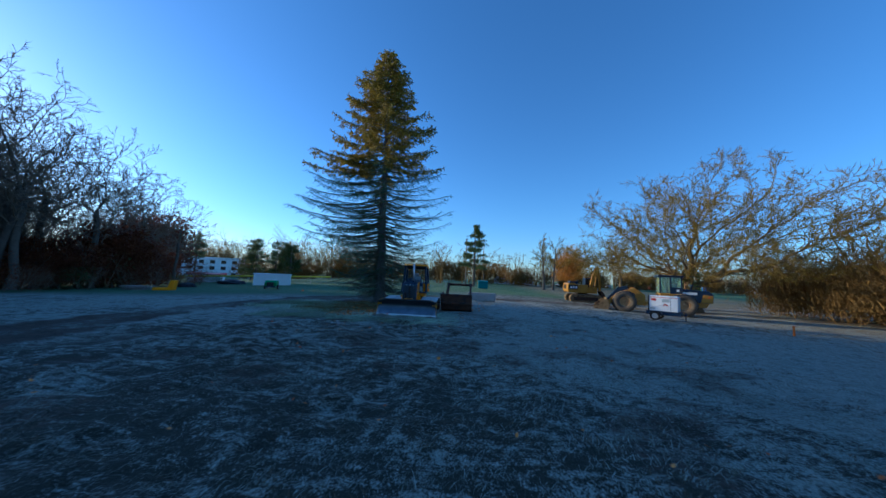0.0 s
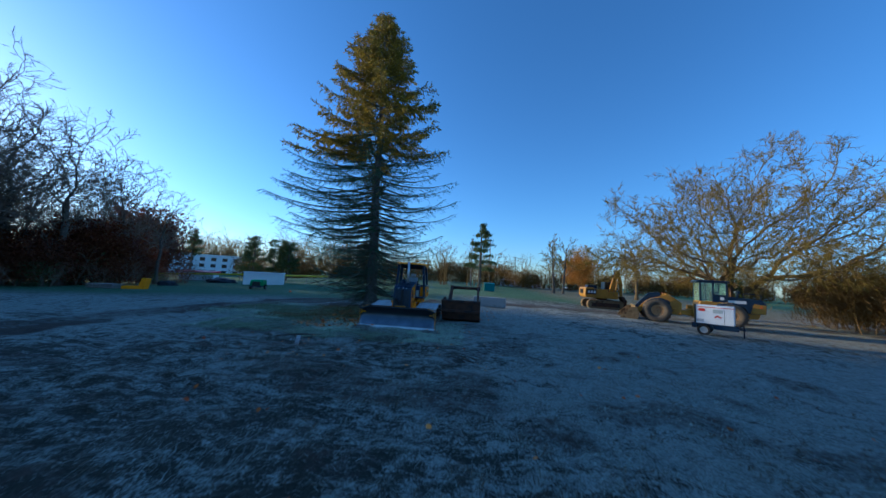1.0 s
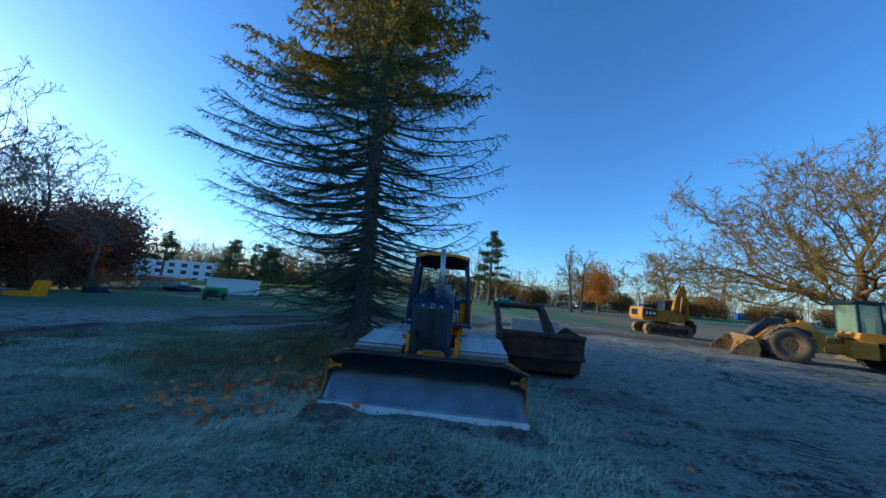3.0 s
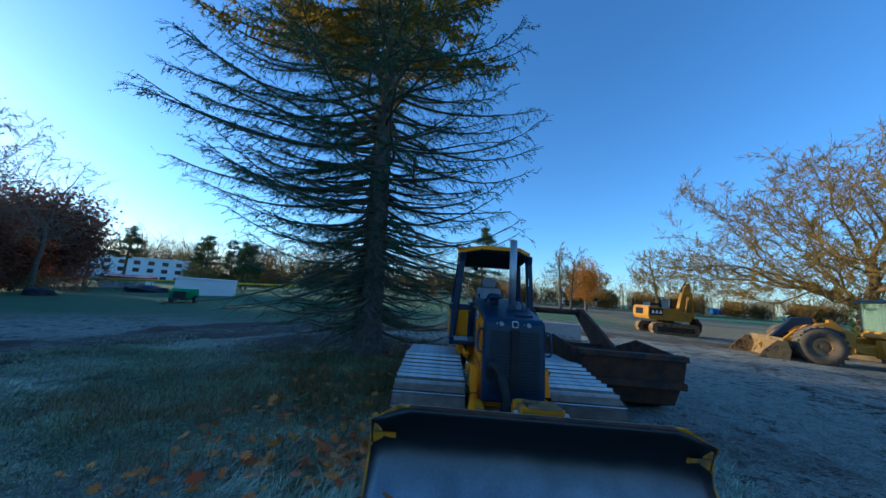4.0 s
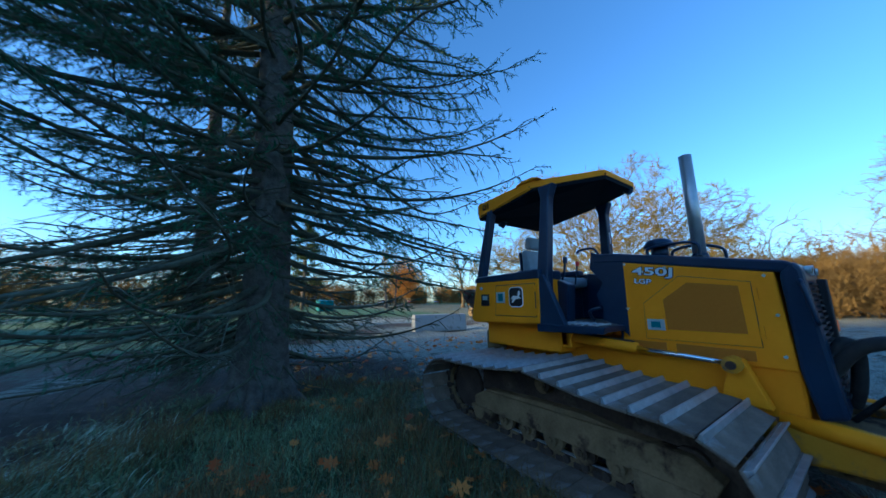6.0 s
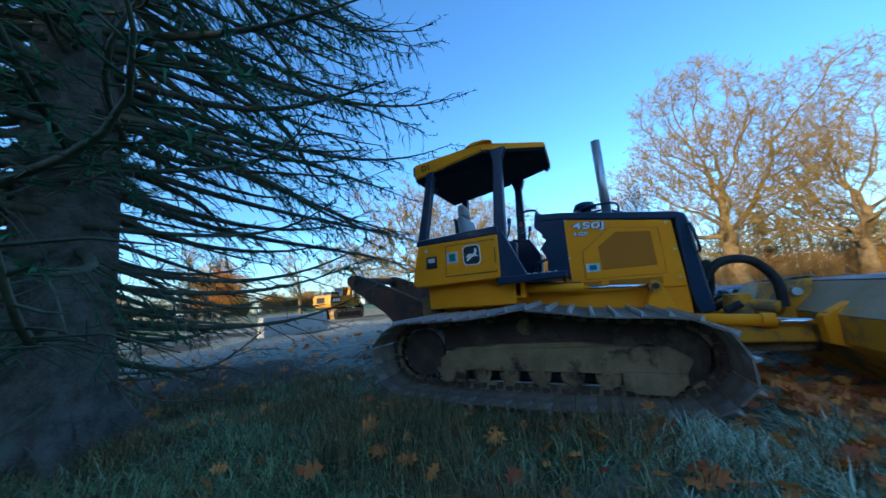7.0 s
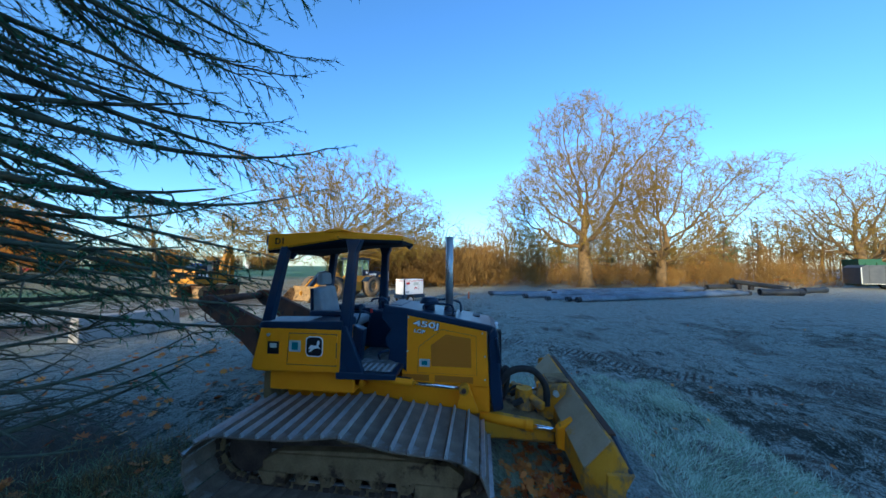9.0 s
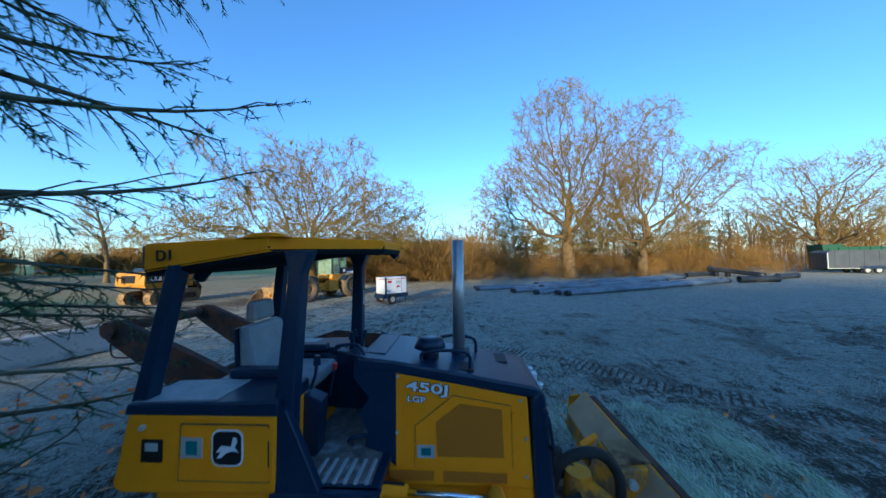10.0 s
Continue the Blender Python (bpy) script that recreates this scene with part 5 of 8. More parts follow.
def crown_cloud(seed, n, blobs, floor=1.5, gaps=0.42, gap_size=0.30):
    """Places all through a lumpy crown of a few ellipsoids (centre, radii), with open gaps."""
    rng = np.random.default_rng(seed)
    out = []
    vol = np.array([b[1][0] * b[1][1] * b[1][2] for b in blobs], float)
    while len(out) < n:
        c, r = blobs[int(rng.choice(len(blobs), p=vol / vol.sum()))]
        q = unit(rng.normal(size=3)) * rng.random() ** 0.38
        p = np.array(c) + q * np.array(r)
        if p[2] < floor or noise.noise(Vector(p) * gap_size + Vector((seed * 3.1, 0, 0))) < gaps - 0.5:
            continue
        out.append(p)
    return np.array(out)


def old_tree(name, seed, m, blobs, bole, r0, n, label, rmin=0.010, twig=None, bark=None, floor=1.5, **kw):
    """An old spreading bare tree whose limbs fork again and again out to a rounded crown."""
    e = thing(name, m, label, "tree")
    thick, fine, (tc, td, tl) = reach_tree(seed, crown_cloud(seed, n, blobs, floor), bole, r0, **kw)
    b = np.array(bole[0])
    thick.append(([b + np.array((0, 0, -0.2)), b + np.array((0, 0, 0.3)), b + np.array((0, 0, 1.0))], [r0 * 1.6, r0 * 1.22, r0 * 0.96], 12))
    tubes("trunk", thick, bark or M_BARK, e)
    tubes("crown", [(p, [max(v, rmin) for v in r], k) for p, r, k in fine], twig or M_TWIG, e, smooth=False)
    blades("twig_spray", tc, td, tl, rmin * 2.0, twig or M_TWIG, e, "", "stuff")
    return e


def build_oak():
    e = old_tree("oak_tree", 11, pose(23.8, 30.4, gz(23.8, 30.4), 0, 0, 0),
                 [((0, 0.5, 7.0), (11.0, 11.4, 4.6)), ((2.0, -1.0, 10.8), (6.6, 6.6, 4.3)), ((-3.6, 2.6, 9.6), (5.8, 6.0, 4.2)), ((6.0, -5.0, 8.2), (6.4, 6.4, 4.0)), ((-1, 0.5, 4.6), (12.2, 12.8, 2.0))],
                 [(0, 0, 0), (0.05, 0.03, 0.7), (0.12, -0.05, 1.4), (0.10, 0.02, 2.0), (0.0, 0.1, 2.6)], 0.80, 3000, "wide bare old oak, sunlit, ivy on its trunk", 0.013, floor=2.6, kill=0.58, twigs=2, twig_len=0.8, twig_r=0.011, rtip=0.011, power=0.60)
    rng = np.random.default_rng(5)
    # ivy on the lower trunk
    k = 2200
    a, z = rng.random(k) * 2 * math.pi, rng.random(k) ** 1.3 * 3.6 + 0.1
    r = 0.62 + 0.25 * rng.random(k)
    c = np.stack([r * np.cos(a), r * np.sin(a), z], 1)
    s = 0.10 + 0.08 * rng.random(k)
    blades("ivy", c, rng.normal(size=(k, 3)), s, s * 0.8, M_PINE, e)


def blades(name, c, d, length, width, material, parent=None, label="", kind=""):
    """Many small flat pointed leaves at the places c, along d."""
    d = d / (np.linalg.norm(d, axis=1)[:, None] + 1e-9)
    ref = np.tile(np.array((0.31, 0.52, 0.79)), (len(c), 1))
    u = np.cross(d, ref)
    u /= np.linalg.norm(u, axis=1)[:, None] + 1e-9
    length, width = np.broadcast_to(length, len(c))[:, None], np.broadcast_to(width, len(c))[:, None]
    V = np.stack([c - u * width / 2, c + u * width / 2, c + d * length], 1).reshape(-1, 3)
    ob = finish(name, raw_mesh(name, V, np.arange(len(V)).reshape(-1, 3)), material, parent, label)
    if kind:
        ob["kind"] = kind
    return ob


# spruce -------------------------------------------------------------
SPR = (-4.40, 20.4)


def build_spruce():
    rng = np.random.default_rng(21)
    e = thing("spruce_tree", pose(SPR[0], SPR[1], gz(*SPR)), "tall frosty spruce with bare lower limbs and sunlit top", "tree")
    H = 19.3
    zs = np.array([-0.3, 0.0, 0.35, 0.9, 2, 4, 6, 8, 10, 12, 14, 16, 18, H])
    rr = np.array([0.56, 0.47, 0.39, 0.335, 0.31, 0.28, 0.25, 0.22, 0.185, 0.15, 0.115, 0.08, 0.045, 0.01])
    axis = np.stack([-0.023 * zs + 0.03 * np.sin(zs * 0.7), 0.02 * np.sin(zs * 0.5), zs], 1)
    tubes("trunk", [(axis, rr, 18)], M_SPBARK, e, "grey scaly spruce trunk")
    for a in (20, 75, 130, 200, 260, 320):
        c, s = math.cos(radians(a)), math.sin(radians(a))
        tubes("root", [([(0.25 * c, 0.25 * s, 0.45), (0.48 * c, 0.48 * s, 0.10), (0.85 * c, 0.85 * s, -0.12)], [0.12, 0.11, 0.06], 7)], M_SPBARK, e)

    def reach(z):
        return np.interp(z, [0.5, 2, 3.5, 6.7, 10, 13.4, 16.3, 18, 19.2], [3.0, 3.8, 4.3, 4.9, 4.3, 3.2, 1.9, 1.0, 0.25])
    limbs, twigs_d, twigs_g, spike_d, spike_g = [], [], [], [], []
    nc, nd, nl, nw = [], [], [], []          # needles
    tc, td, tl, tw = [], [], [], []          # needles of the top

    def clear(p):
        wx, wy, wz = p[0] + SPR[0], p[1] + SPR[1], p[2]
        return not (wy < 17.3 and -7.4 < wx < 3 and wz < 3.9) and not (wy < 18.35 and wx > -3.1 and wz < 3.0) and not (wy < 17.6 and wx > -4.3 and wz < 5.2)

    def limb(z, az, L, sag, lift, alive):
        d = np.array((math.cos(az), math.sin(az), 0))
        side = np.array((-d[1], d[0], 0))
        n = 12
        pts = []
        w1, w2 = rng.normal() * 0.06, rng.normal() * 0.05
        o = np.array((np.interp(z, zs, axis[:, 0]), np.interp(z, zs, axis[:, 1]), z))
        for i in range(n + 1):
            s = i / n
            p = o + d * L * s + side * L * (w1 * s * s + w2 * math.sin(s * 6)) + np.array((0, 0, L * (-sag * s + lift * s ** 2.6)))
            if i > 2 and not clear(p):
                break
            if i > 2 and p[2] < (0.75 if L > 2.5 and p[1] < -0.6 else 0.15):
                break
            pts.append(p)
        if len(pts) < 4:
            return
        k = len(pts)
        r0 = 0.012 + 0.0100 * L
        limbs.append((pts, [r0 * (1 - 0.88 * i / (k - 1)) for i in range(k)], 5))
        step = 0.130 if z < 4.0 else 0.115 if z < 6.5 else 0.088 if z < 9 else 0.10
        west = 0.5 - 0.5 * math.cos(az)
        step *= 1.12 - 0.45 * west if alive > 0.1 else 1.9
        alive = min(1.0, alive * (0.9 + 0.45 * west))
        m = int(L * (k - 1) / n / step)
        P = np.array(pts)
        for q in range(m):
            s = 0.14 + 0.86 * (q + rng.random()) / m
            f = s * (k - 1)
            i = min(int(f), k - 2)
            b = P[i] + (P[i + 1] - P[i]) * (f - i)
            dd = unit(P[i + 1] - P[i])
            sg = 1 if q % 2 else -1
            out = unit(dd * (0.75 + 0.4 * rng.random()) + side * sg * (0.5 + 0.7 * rng.random()) + np.array((0, 0, -0.30 + 0.25 * rng.normal())))
            ln = (0.16 + 0.72 * rng.random() ** 1.4) * (1.1 - 0.6 * s) * min(1.2, 0.4 + L / 4)
            mid = b + out * ln * 0.5 + np.array((0, 0, 0.02 - 0.05 * rng.random()))
            end = b + out * ln + np.array((0, 0, -0.10 * ln - 0.12 * ln * rng.random()))
            if not clear(end):
                continue
            live = rng.random() < alive * (0.35 + 0.9 * s)
            (twigs_g if live else twigs_d).append(([b, mid, end], [0.0085, 0.006, 0.003], 3))
            subs = [(b, mid), (mid, end)]
            for w in range(int(ln / (0.20 if z < 3.6 else 0.12))):
                g = 0.2 + 0.78 * rng.random()
                c = b + (end - b) * g
                od = unit(out + rng.normal(size=3) * 0.65 + np.array((0, 0, -0.40)))
                l2 = 0.07 + 0.20 * rng.random()
                if z < 3.6:
                    (twigs_g if live else twigs_d).append(([c, c + od * l2], [0.0035, 0.002], 3))
                else:
                    (spike_g if live else spike_d).append((c, od, l2))
                subs.append((c, c + od * l2))
            if live:
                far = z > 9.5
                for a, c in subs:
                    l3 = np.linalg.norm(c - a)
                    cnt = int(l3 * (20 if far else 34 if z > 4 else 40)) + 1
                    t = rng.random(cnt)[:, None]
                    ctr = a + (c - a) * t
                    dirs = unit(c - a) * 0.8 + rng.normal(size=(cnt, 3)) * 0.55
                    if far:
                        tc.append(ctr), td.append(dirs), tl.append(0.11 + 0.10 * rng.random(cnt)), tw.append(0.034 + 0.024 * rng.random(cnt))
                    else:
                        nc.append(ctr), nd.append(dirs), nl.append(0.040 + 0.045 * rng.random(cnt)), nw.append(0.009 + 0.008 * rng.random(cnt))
    n = 278
    for i in range(n):
        u = (i + rng.random()) / n
        z = 0.75 + (H - 0.95) * (1 - (1 - u) ** 0.92)
        az = i * 2.39996 + rng.normal() * 0.25
        L = reach(z) * (0.62 + 0.43 * rng.random())
        alive = float(np.interp(z, [1.0, 2.2, 4.0, 7, 10, 13], [0.24, 0.46, 0.68, 0.90, 1.0, 1.0]))
        sag = float(np.interp(z, [1, 5, 10, 15, 19], [0.34, 0.30, 0.16, -0.05, -0.8])) + 0.08 * rng.normal()
        limb(z, az, L, sag, sag * 0.75 + 0.12, alive)
    # extra short dead stubs low on the trunk
    for i in range(60):
        limb(0.5 + 3.4 * rng.random(), rng.random() * 6.283, 1.0 + 1.4 * rng.random(), 0.30 + 0.2 * rng.random(), 0.15, 0.04)
    # close green boughs low on the open side
    for i in range(34):
        z = 1.4 + 4.4 * rng.random()
        sag = 0.32 + 0.08 * rng.normal()
        limb(z, radians(85 + 150 * rng.random()), reach(z) * (0.55 + 0.4 * rng.random()), sag, sag * 0.75 + 0.1, 0.5)
    # thicket of dead drooping limbs about the foot, on the far side
    for i in range(22):
        limb(0.9 + 2.6 * rng.random(), radians(75 + 165 * rng.random()), 2.2 + 2.0 * rng.random(), 0.45 + 0.25 * rng.random(), 0.22, 0.05)
    # long outliers on the open side
    for z, az, L in ((10.9, 176, 5.4), (10.3, 170, 4.6), (7.6, 180, 6.3), (7.0, 187, 5.4), (5.2, 184, 6.2), (4.6, 176, 5.4), (9.0, 184, 5.2), (9.8, 190, 5.6), (8.4, 172, 6.0), (6.5, 194, 6.4), (5.8, 168, 6.2), (7.2, 200, 5.8), (8.8, 205, 5.2), (6.0, 210, 5.6), (10.5, 198, 4.8), (12.9, 8, 3.6), (8.0, 4, 4.9), (6.2, -15, 4.6)):
        limb(z, radians(az), L, 0.26, 0.28, 0.6)
    # boughs over the bulldozer's tail
    for i in range(7):
        limb(3.9 + 2.6 * rng.random(), radians(-12 - 42 * rng.random()), 2.8 + 1.3 * rng.random(), 0.22 + 0.06 * rng.normal(), 0.14, 0.4)
    # low boughs reaching over the rear of the bulldozer
    for z, az, L in ((3.3, -38, 3.5), (2.9, -30, 3.6), (3.6, -45, 3.1), (3.0, -20, 3.8), (2.6, -34, 3.4), (3.2, -12, 3.9), (2.3, -26, 3.5), (2.8, -48, 2.9)):
        limb(z, radians(az), L, 0.30, 0.06, 0.85)
    # dense leader
    for i in range(120):
        z = 13.0 + 6.2 * rng.random() ** 0.9
        limb(z, rng.random() * 6.283, reach(z) * (0.45 + 0.5 * rng.random()), -0.15, 0.15, 1.0)
    tubes("limb_tier", limbs, M_SPDEAD, e, "dark lichened limbs")
    tubes("dead_twig", twigs_d, M_SPDEAD, e, smooth=False)["kind"] = "stuff"
    tubes("live_twig", twigs_g, M_SPTWIG, e, smooth=False)["kind"] = "stuff"
    for nm, sp, mt in (("dead_spray", spike_d, M_SPDEAD), ("live_spray", spike_g, M_SPTWIG)):
        blades(nm, np.array([q[0] for q in sp]), np.array([q[1] for q in sp]), np.array([q[2] for q in sp]), 0.011, mt, e, "", "stuff")
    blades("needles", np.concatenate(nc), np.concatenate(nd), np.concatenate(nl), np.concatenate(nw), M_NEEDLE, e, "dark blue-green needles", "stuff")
    blades("top_needles", np.concatenate(tc), np.concatenate(td), np.concatenate(tl), np.concatenate(tw), M_NEEDLE_SUNLIT, e, "dense olive needles of the top, sunlight put into their colour", "stuff")


def build_second_spruce():
    """A thinner half-dead spruce close behind the first."""
    rng = np.random.default_rng(33)
    x, y = -5.45, 22.9
    e = thing("dead_spruce", pose(x, y, gz(x, y)), "slim half-dead spruce with bare drooping limbs", "tree")
    zs = np.linspace(-0.2, 11, 9)
    tubes("trunk", [(np.stack([0.05 * np.sin(zs * 0.6), 0.04 * np.cos(zs * 0.5), zs], 1), np.linspace(0.21, 0.03, 9), 12)], M_SPBARK, e)
    limbs, tw = [], []
    for i in range(105):
        z = 0.8 + 9.8 * rng.random()
        az = i * 2.4 + rng.normal() * 0.3
        L = (2.9 - 0.2 * z) * (0.6 + 0.5 * rng.random())
        d = np.array((math.cos(az), math.sin(az), 0))
        P = [np.array((0, 0, z)) + d * L * s + np.array((0, 0, L * (-0.35 * s + 0.22 * s ** 2.5))) for s in np.linspace(0, 1, 7)]
        limbs.append((P, np.linspace(0.026, 0.006, 7), 4))
        for q in range(int(L * 5)):
            s = 0.2 + 0.8 * rng.random()
            b = P[0] + (P[-1] - P[0]) * s
            b[2] = z + L * (-0.35 * s + 0.22 * s ** 2.5)
            o = unit(d * 0.8 + rng.normal(size=3) * 0.7 + np.array((0, 0, -0.4)))
            tw.append(([b, b + o * (0.15 + 0.4 * rng.random())], [0.006, 0.003], 3))
    tubes("limb_tier", limbs, M_SPDEAD, e)
    tubes("dead_twig", tw, M_SPDEAD, e, smooth=False)["kind"] = "stuff"


def conifer(name, seed, m, H, R, clear_h, needle, label, clumps=900):
    """A distant pine: bare lower trunk, uneven tiers of needle clumps with gaps."""
    rng = np.random.default_rng(seed)
    e = thing(name, m, label, "tree")
    tubes("trunk", [([(0, 0, -0.2), (0.1, 0, H * 0.5), (0.05, 0.1, H)], [0.03 * H * 0.7, 0.016 * H, 0.03], 8)], M_BARKD, e)
    limbs, C, D, L, W = [], [], [], [], []
    for i in range(46):
        u = rng.random()
        z = clear_h + (H - clear_h) * u
        az = rng.random() * 6.283
        ln = R * (1.05 - u) ** 0.6 * (0.5 + 0.6 * rng.random())
        d = np.array((math.cos(az), math.sin(az), 0.12 + 0.15 * rng.normal()))
        o = np.array((0.05, 0.03, z))
        limbs.append(([o, o + d * ln * 0.5, o + d * ln + np.array((0, 0, 0.1 * ln))], [0.05, 0.035, 0.012], 4))
        k = int(clumps * ln / R / 30) + 6
        t = 0.35 + 0.65 * rng.random(k)
        ctr = o + d * ln * t[:, None] + rng.normal(size=(k, 3)) * np.array((0.28, 0.28, 0.16)) * R / 4
        kk = 9
        C.append(np.repeat(ctr, kk, 0) + rng.normal(size=(k * kk, 3)) * 0.10 * R / 4)
        D.append(rng.normal(size=(k * kk, 3)) + np.array((0, 0, 0.4)))
        L.append(0.40 * R / 4 * (0.6 + 0.8 * rng.random(k * kk)))
        W.append(0.075 * R / 4 * (0.6 + 0.8 * rng.random(k * kk)))
    tubes("limb_tier", limbs, M_BARKD, e)["kind"] = "stuff"
    blades("crown", np.concatenate(C), np.concatenate(D), np.concatenate(L), np.concatenate(W), needle, e)
    return e


build_oak()
build_spruce()
build_second_spruce()

# the big pair of trees and the lone tree across the field
old_tree("old_field_tree", 4, pose(36.4, 1.7, gz(36.4, 1.7)),
         [((0, 0.5, 11.0), (8.0, 11.0, 8.0)), ((0, 1.0, 20.0), (5.4, 6.2, 6.0)), ((0, -10.5, 20.0), (3.6, 4.6, 3.4)), ((0, -4.5, 17.5), (4.5, 5.0, 4.5)), ((0, 8.5, 8.5), (5.0, 5.0, 5.0)), ((0, 6.5, 14.5), (4.4, 4.4, 3.6))],
         [(0, 0, 0), (0, 0.05, 1.0), (0.1, 0.1, 2.0), (0.05, 0.05, 3.0), (0, 0.2, 4.0), (0, 0.3, 5.0), (0, 0.2, 6.0)], 0.90, 5200, "huge bare old tree in warm sun among brush", 0.016, floor=2.8, step=0.45, kill=0.64, twigs=2, twig_len=1.0, twig_r=0.015, rtip=0.013, power=0.58)
old_tree("old_field_tree", 9, pose(35.5, -7.0, gz(35.5, -7.0)),
         [((0, 0, 9.0), (6.5, 8.5, 6.4)), ((0, -0.5, 14.8), (4.6, 5.0, 4.2)), ((0, -8.5, 12.8), (3.8, 5.2, 3.6)), ((0, -12.5, 14.6), (2.6, 3.2, 2.0))],
         [(0, 0, 0), (0, 0, 0.8), (-0.1, 0.1, 1.6), (0, 0, 2.4), (0.1, -0.1, 3.2)], 0.58, 4000, "spreading bare tree in warm sun among brush", 0.016, floor=2.0, step=0.45, kill=0.64, twigs=2, twig_len=1.0, twig_r=0.015, rtip=0.013, power=0.58)
old_tree("lone_tree", 16, pose(42.4, -36.6, gz(42.4, -36.6)),
         [((0, 0, 9.0), (9.5, 12.0, 6.0)), ((0, -4.0, 13.8), (6.0, 6.6, 3.8)), ((0, 5.0, 12.6), (5.0, 5.6, 3.6))],
         [(0, 0, 0), (0, 0, 0.8), (-0.1, 0.1, 1.5), (0, 0, 2.2)], 0.68, 3200, "broad bare pale tree at the edge of the woods", 0.018, floor=2.4, step=0.48, kill=0.7, twig_len=1.1, twig_r=0.014, rtip=0.014, power=0.59)
bare_tree("field_tree", 23, pose(20.8, 72.0, gz(20.8, 72)), 11.0, 0.30, TALL, M_BARKD, M_TWIG, "bare young tree on the far lawn", rmin=0.02)
bare_tree("field_tree", 24, pose(23.2, 73.0, gz(23, 73)), 10.0, 0.26, TALL, M_BARKD, M_TWIG, "bare young tree on the far lawn", rmin=0.02)
bare_tree("field_tree", 27, pose(34.4, 64.3, gz(34, 64)), 10.5, 0.34, TALL, M_BARK, M_TWIG, "bare tree beyond the excavator", rmin=0.02)

# golden tree, its leaves still on
gt = bare_tree("golden_tree", 31, pose(29.5, 80, gz(29, 80)), 9.0, 0.3, TALL, M_BARKD, M_TWIG, "rounded tree with golden-brown leaves")
rg = np.random.default_rng(8)
k = 12000
q = rg.normal(size=(k, 3))
q /= np.linalg.norm(q, axis=1)[:, None]
q *= (rg.random(k) ** 0.4)[:, None]
lump = 1 + 0.25 * np.sin(q[:, 0] * 7) * np.sin(q[:, 1] * 6 + 1) + 0.15 * np.sin(q[:, 2] * 9)
blades("leaves", q * np.array((4.2, 4.2, 4.6)) * lump[:, None] + np.array((0, 0, 6.2)), rg.normal(size=(k, 3)), 0.28, 0.2, M_GOLD, gt, "", "stuff")

# pines far off
conifer("pine_tree", 41, pose(3.9, 64, gz(4, 64)), 13.2, 3.6, 3.6, M_PINE, "tall sunlit white pine with bare lower trunk", 1500)
for i, (x, y, h) in enumerate(((-47.5, 68, 9.0), (-44, 70, 8.4), (-51.5, 72, 9.4), (-41, 69, 8.2), (-69, 67.5, 11.6), (-64.8, 70, 11.0), (-38, 66, 7.6))):
    conifer("pine_tree", 50 + i, pose(x, y, gz(x, y)), h + 0.9, 3.2, h * 0.12 if i not in (4, 5) else h * 0.5, M_PINE, "dark pine at the edge of the park", 1500)


# woods: a few grown patterns, copied with their own turn and size ------
def scatter(pats, places, rng, tilt=3):
    """The first of each pattern is moved to a place of its own, the rest are copies."""
    for i, (x, y, sc) in enumerate(places):
        m = pose(x, y, gz(x, y), rng.normal() * tilt, rng.normal() * tilt, rng.random() * 360) @ Matrix.Scale(sc, 4)
        if i < len(pats):
            pats[i].matrix_world = m
        else:
            p = pats[i % len(pats)]
            keep = p.scale.copy()
            p.scale = (1, 1, 1)
            c = copy_thing(p, m)
            p.scale = keep


rw = np.random.default_rng(77)
woods = []
for i in range(5):
    rb = np.random.default_rng(100 + i)
    crown = [((rb.normal() * 0.5, rb.normal() * 0.5, 9.6), (3.6, 3.6, 4.2)), ((rb.normal() * 1.6, rb.normal() * 1.6, 7.2), (4.4, 4.4, 3.2)), ((rb.normal() * 1.5, rb.normal() * 1.5, 11.4), (2.6, 2.6, 2.8))]
    bole = [(0, 0, -0.15)] + [(0.12 * math.sin(z + i), 0.12 * math.cos(1.3 * z), z) for z in np.arange(0.8, 6.5, 0.8)]
    t = old_tree("woodland_tree", 101 + i, pose(0, 0, -60), crown, bole, 0.25, 620, "tall bare woodland tree in shade", 0.014, M_TWIGD, M_BARKD, 3.0, step=0.40, kill=0.6, up=0.14, jitter=0.2, twigs=1, twig_len=0.7, twig_r=0.011, rtip=0.011, power=0.53)
    woods.append(tagged(t, group="trees of the shaded woods"))


def wood_height(y):
    return np.interp(y, [-60, -10, 8, 16, 21, 27, 33, 38, 44, 50], [11, 12, 14.0, 17.5, 19.6, 17.8, 13.6, 9.6, 7.6, 7.0])


pl = []
for row, x0 in enumerate((-36, -41, -48)):
    for y in np.arange(-26 if row < 1 else 6, 36 if row < 1 else 40, 3.6):
        xx, yy = x0 + rw.normal() * 1.0, y + rw.normal() * 1.2
        pl.append((xx, yy, float(wood_height(yy)) / 14.9 * (0.92 + 0.2 * rw.random()) * (1 + 0.03 * row)))
scatter(woods, pl, rw)


# undergrowth of the shaded woods, russet shrubs at its edge
STEM = [level(4, 0.10, 0.03, 0.3, 3, 7, 0.15, 0.46, 0, 1), level(1, 0.16, 0.04, 0.35, 3, 4, 0.2, 0.6, 38, 0.6), level(1, 0.2, 0.04, 0.5, 3, 0, 0, 0, 40, 0.65)]


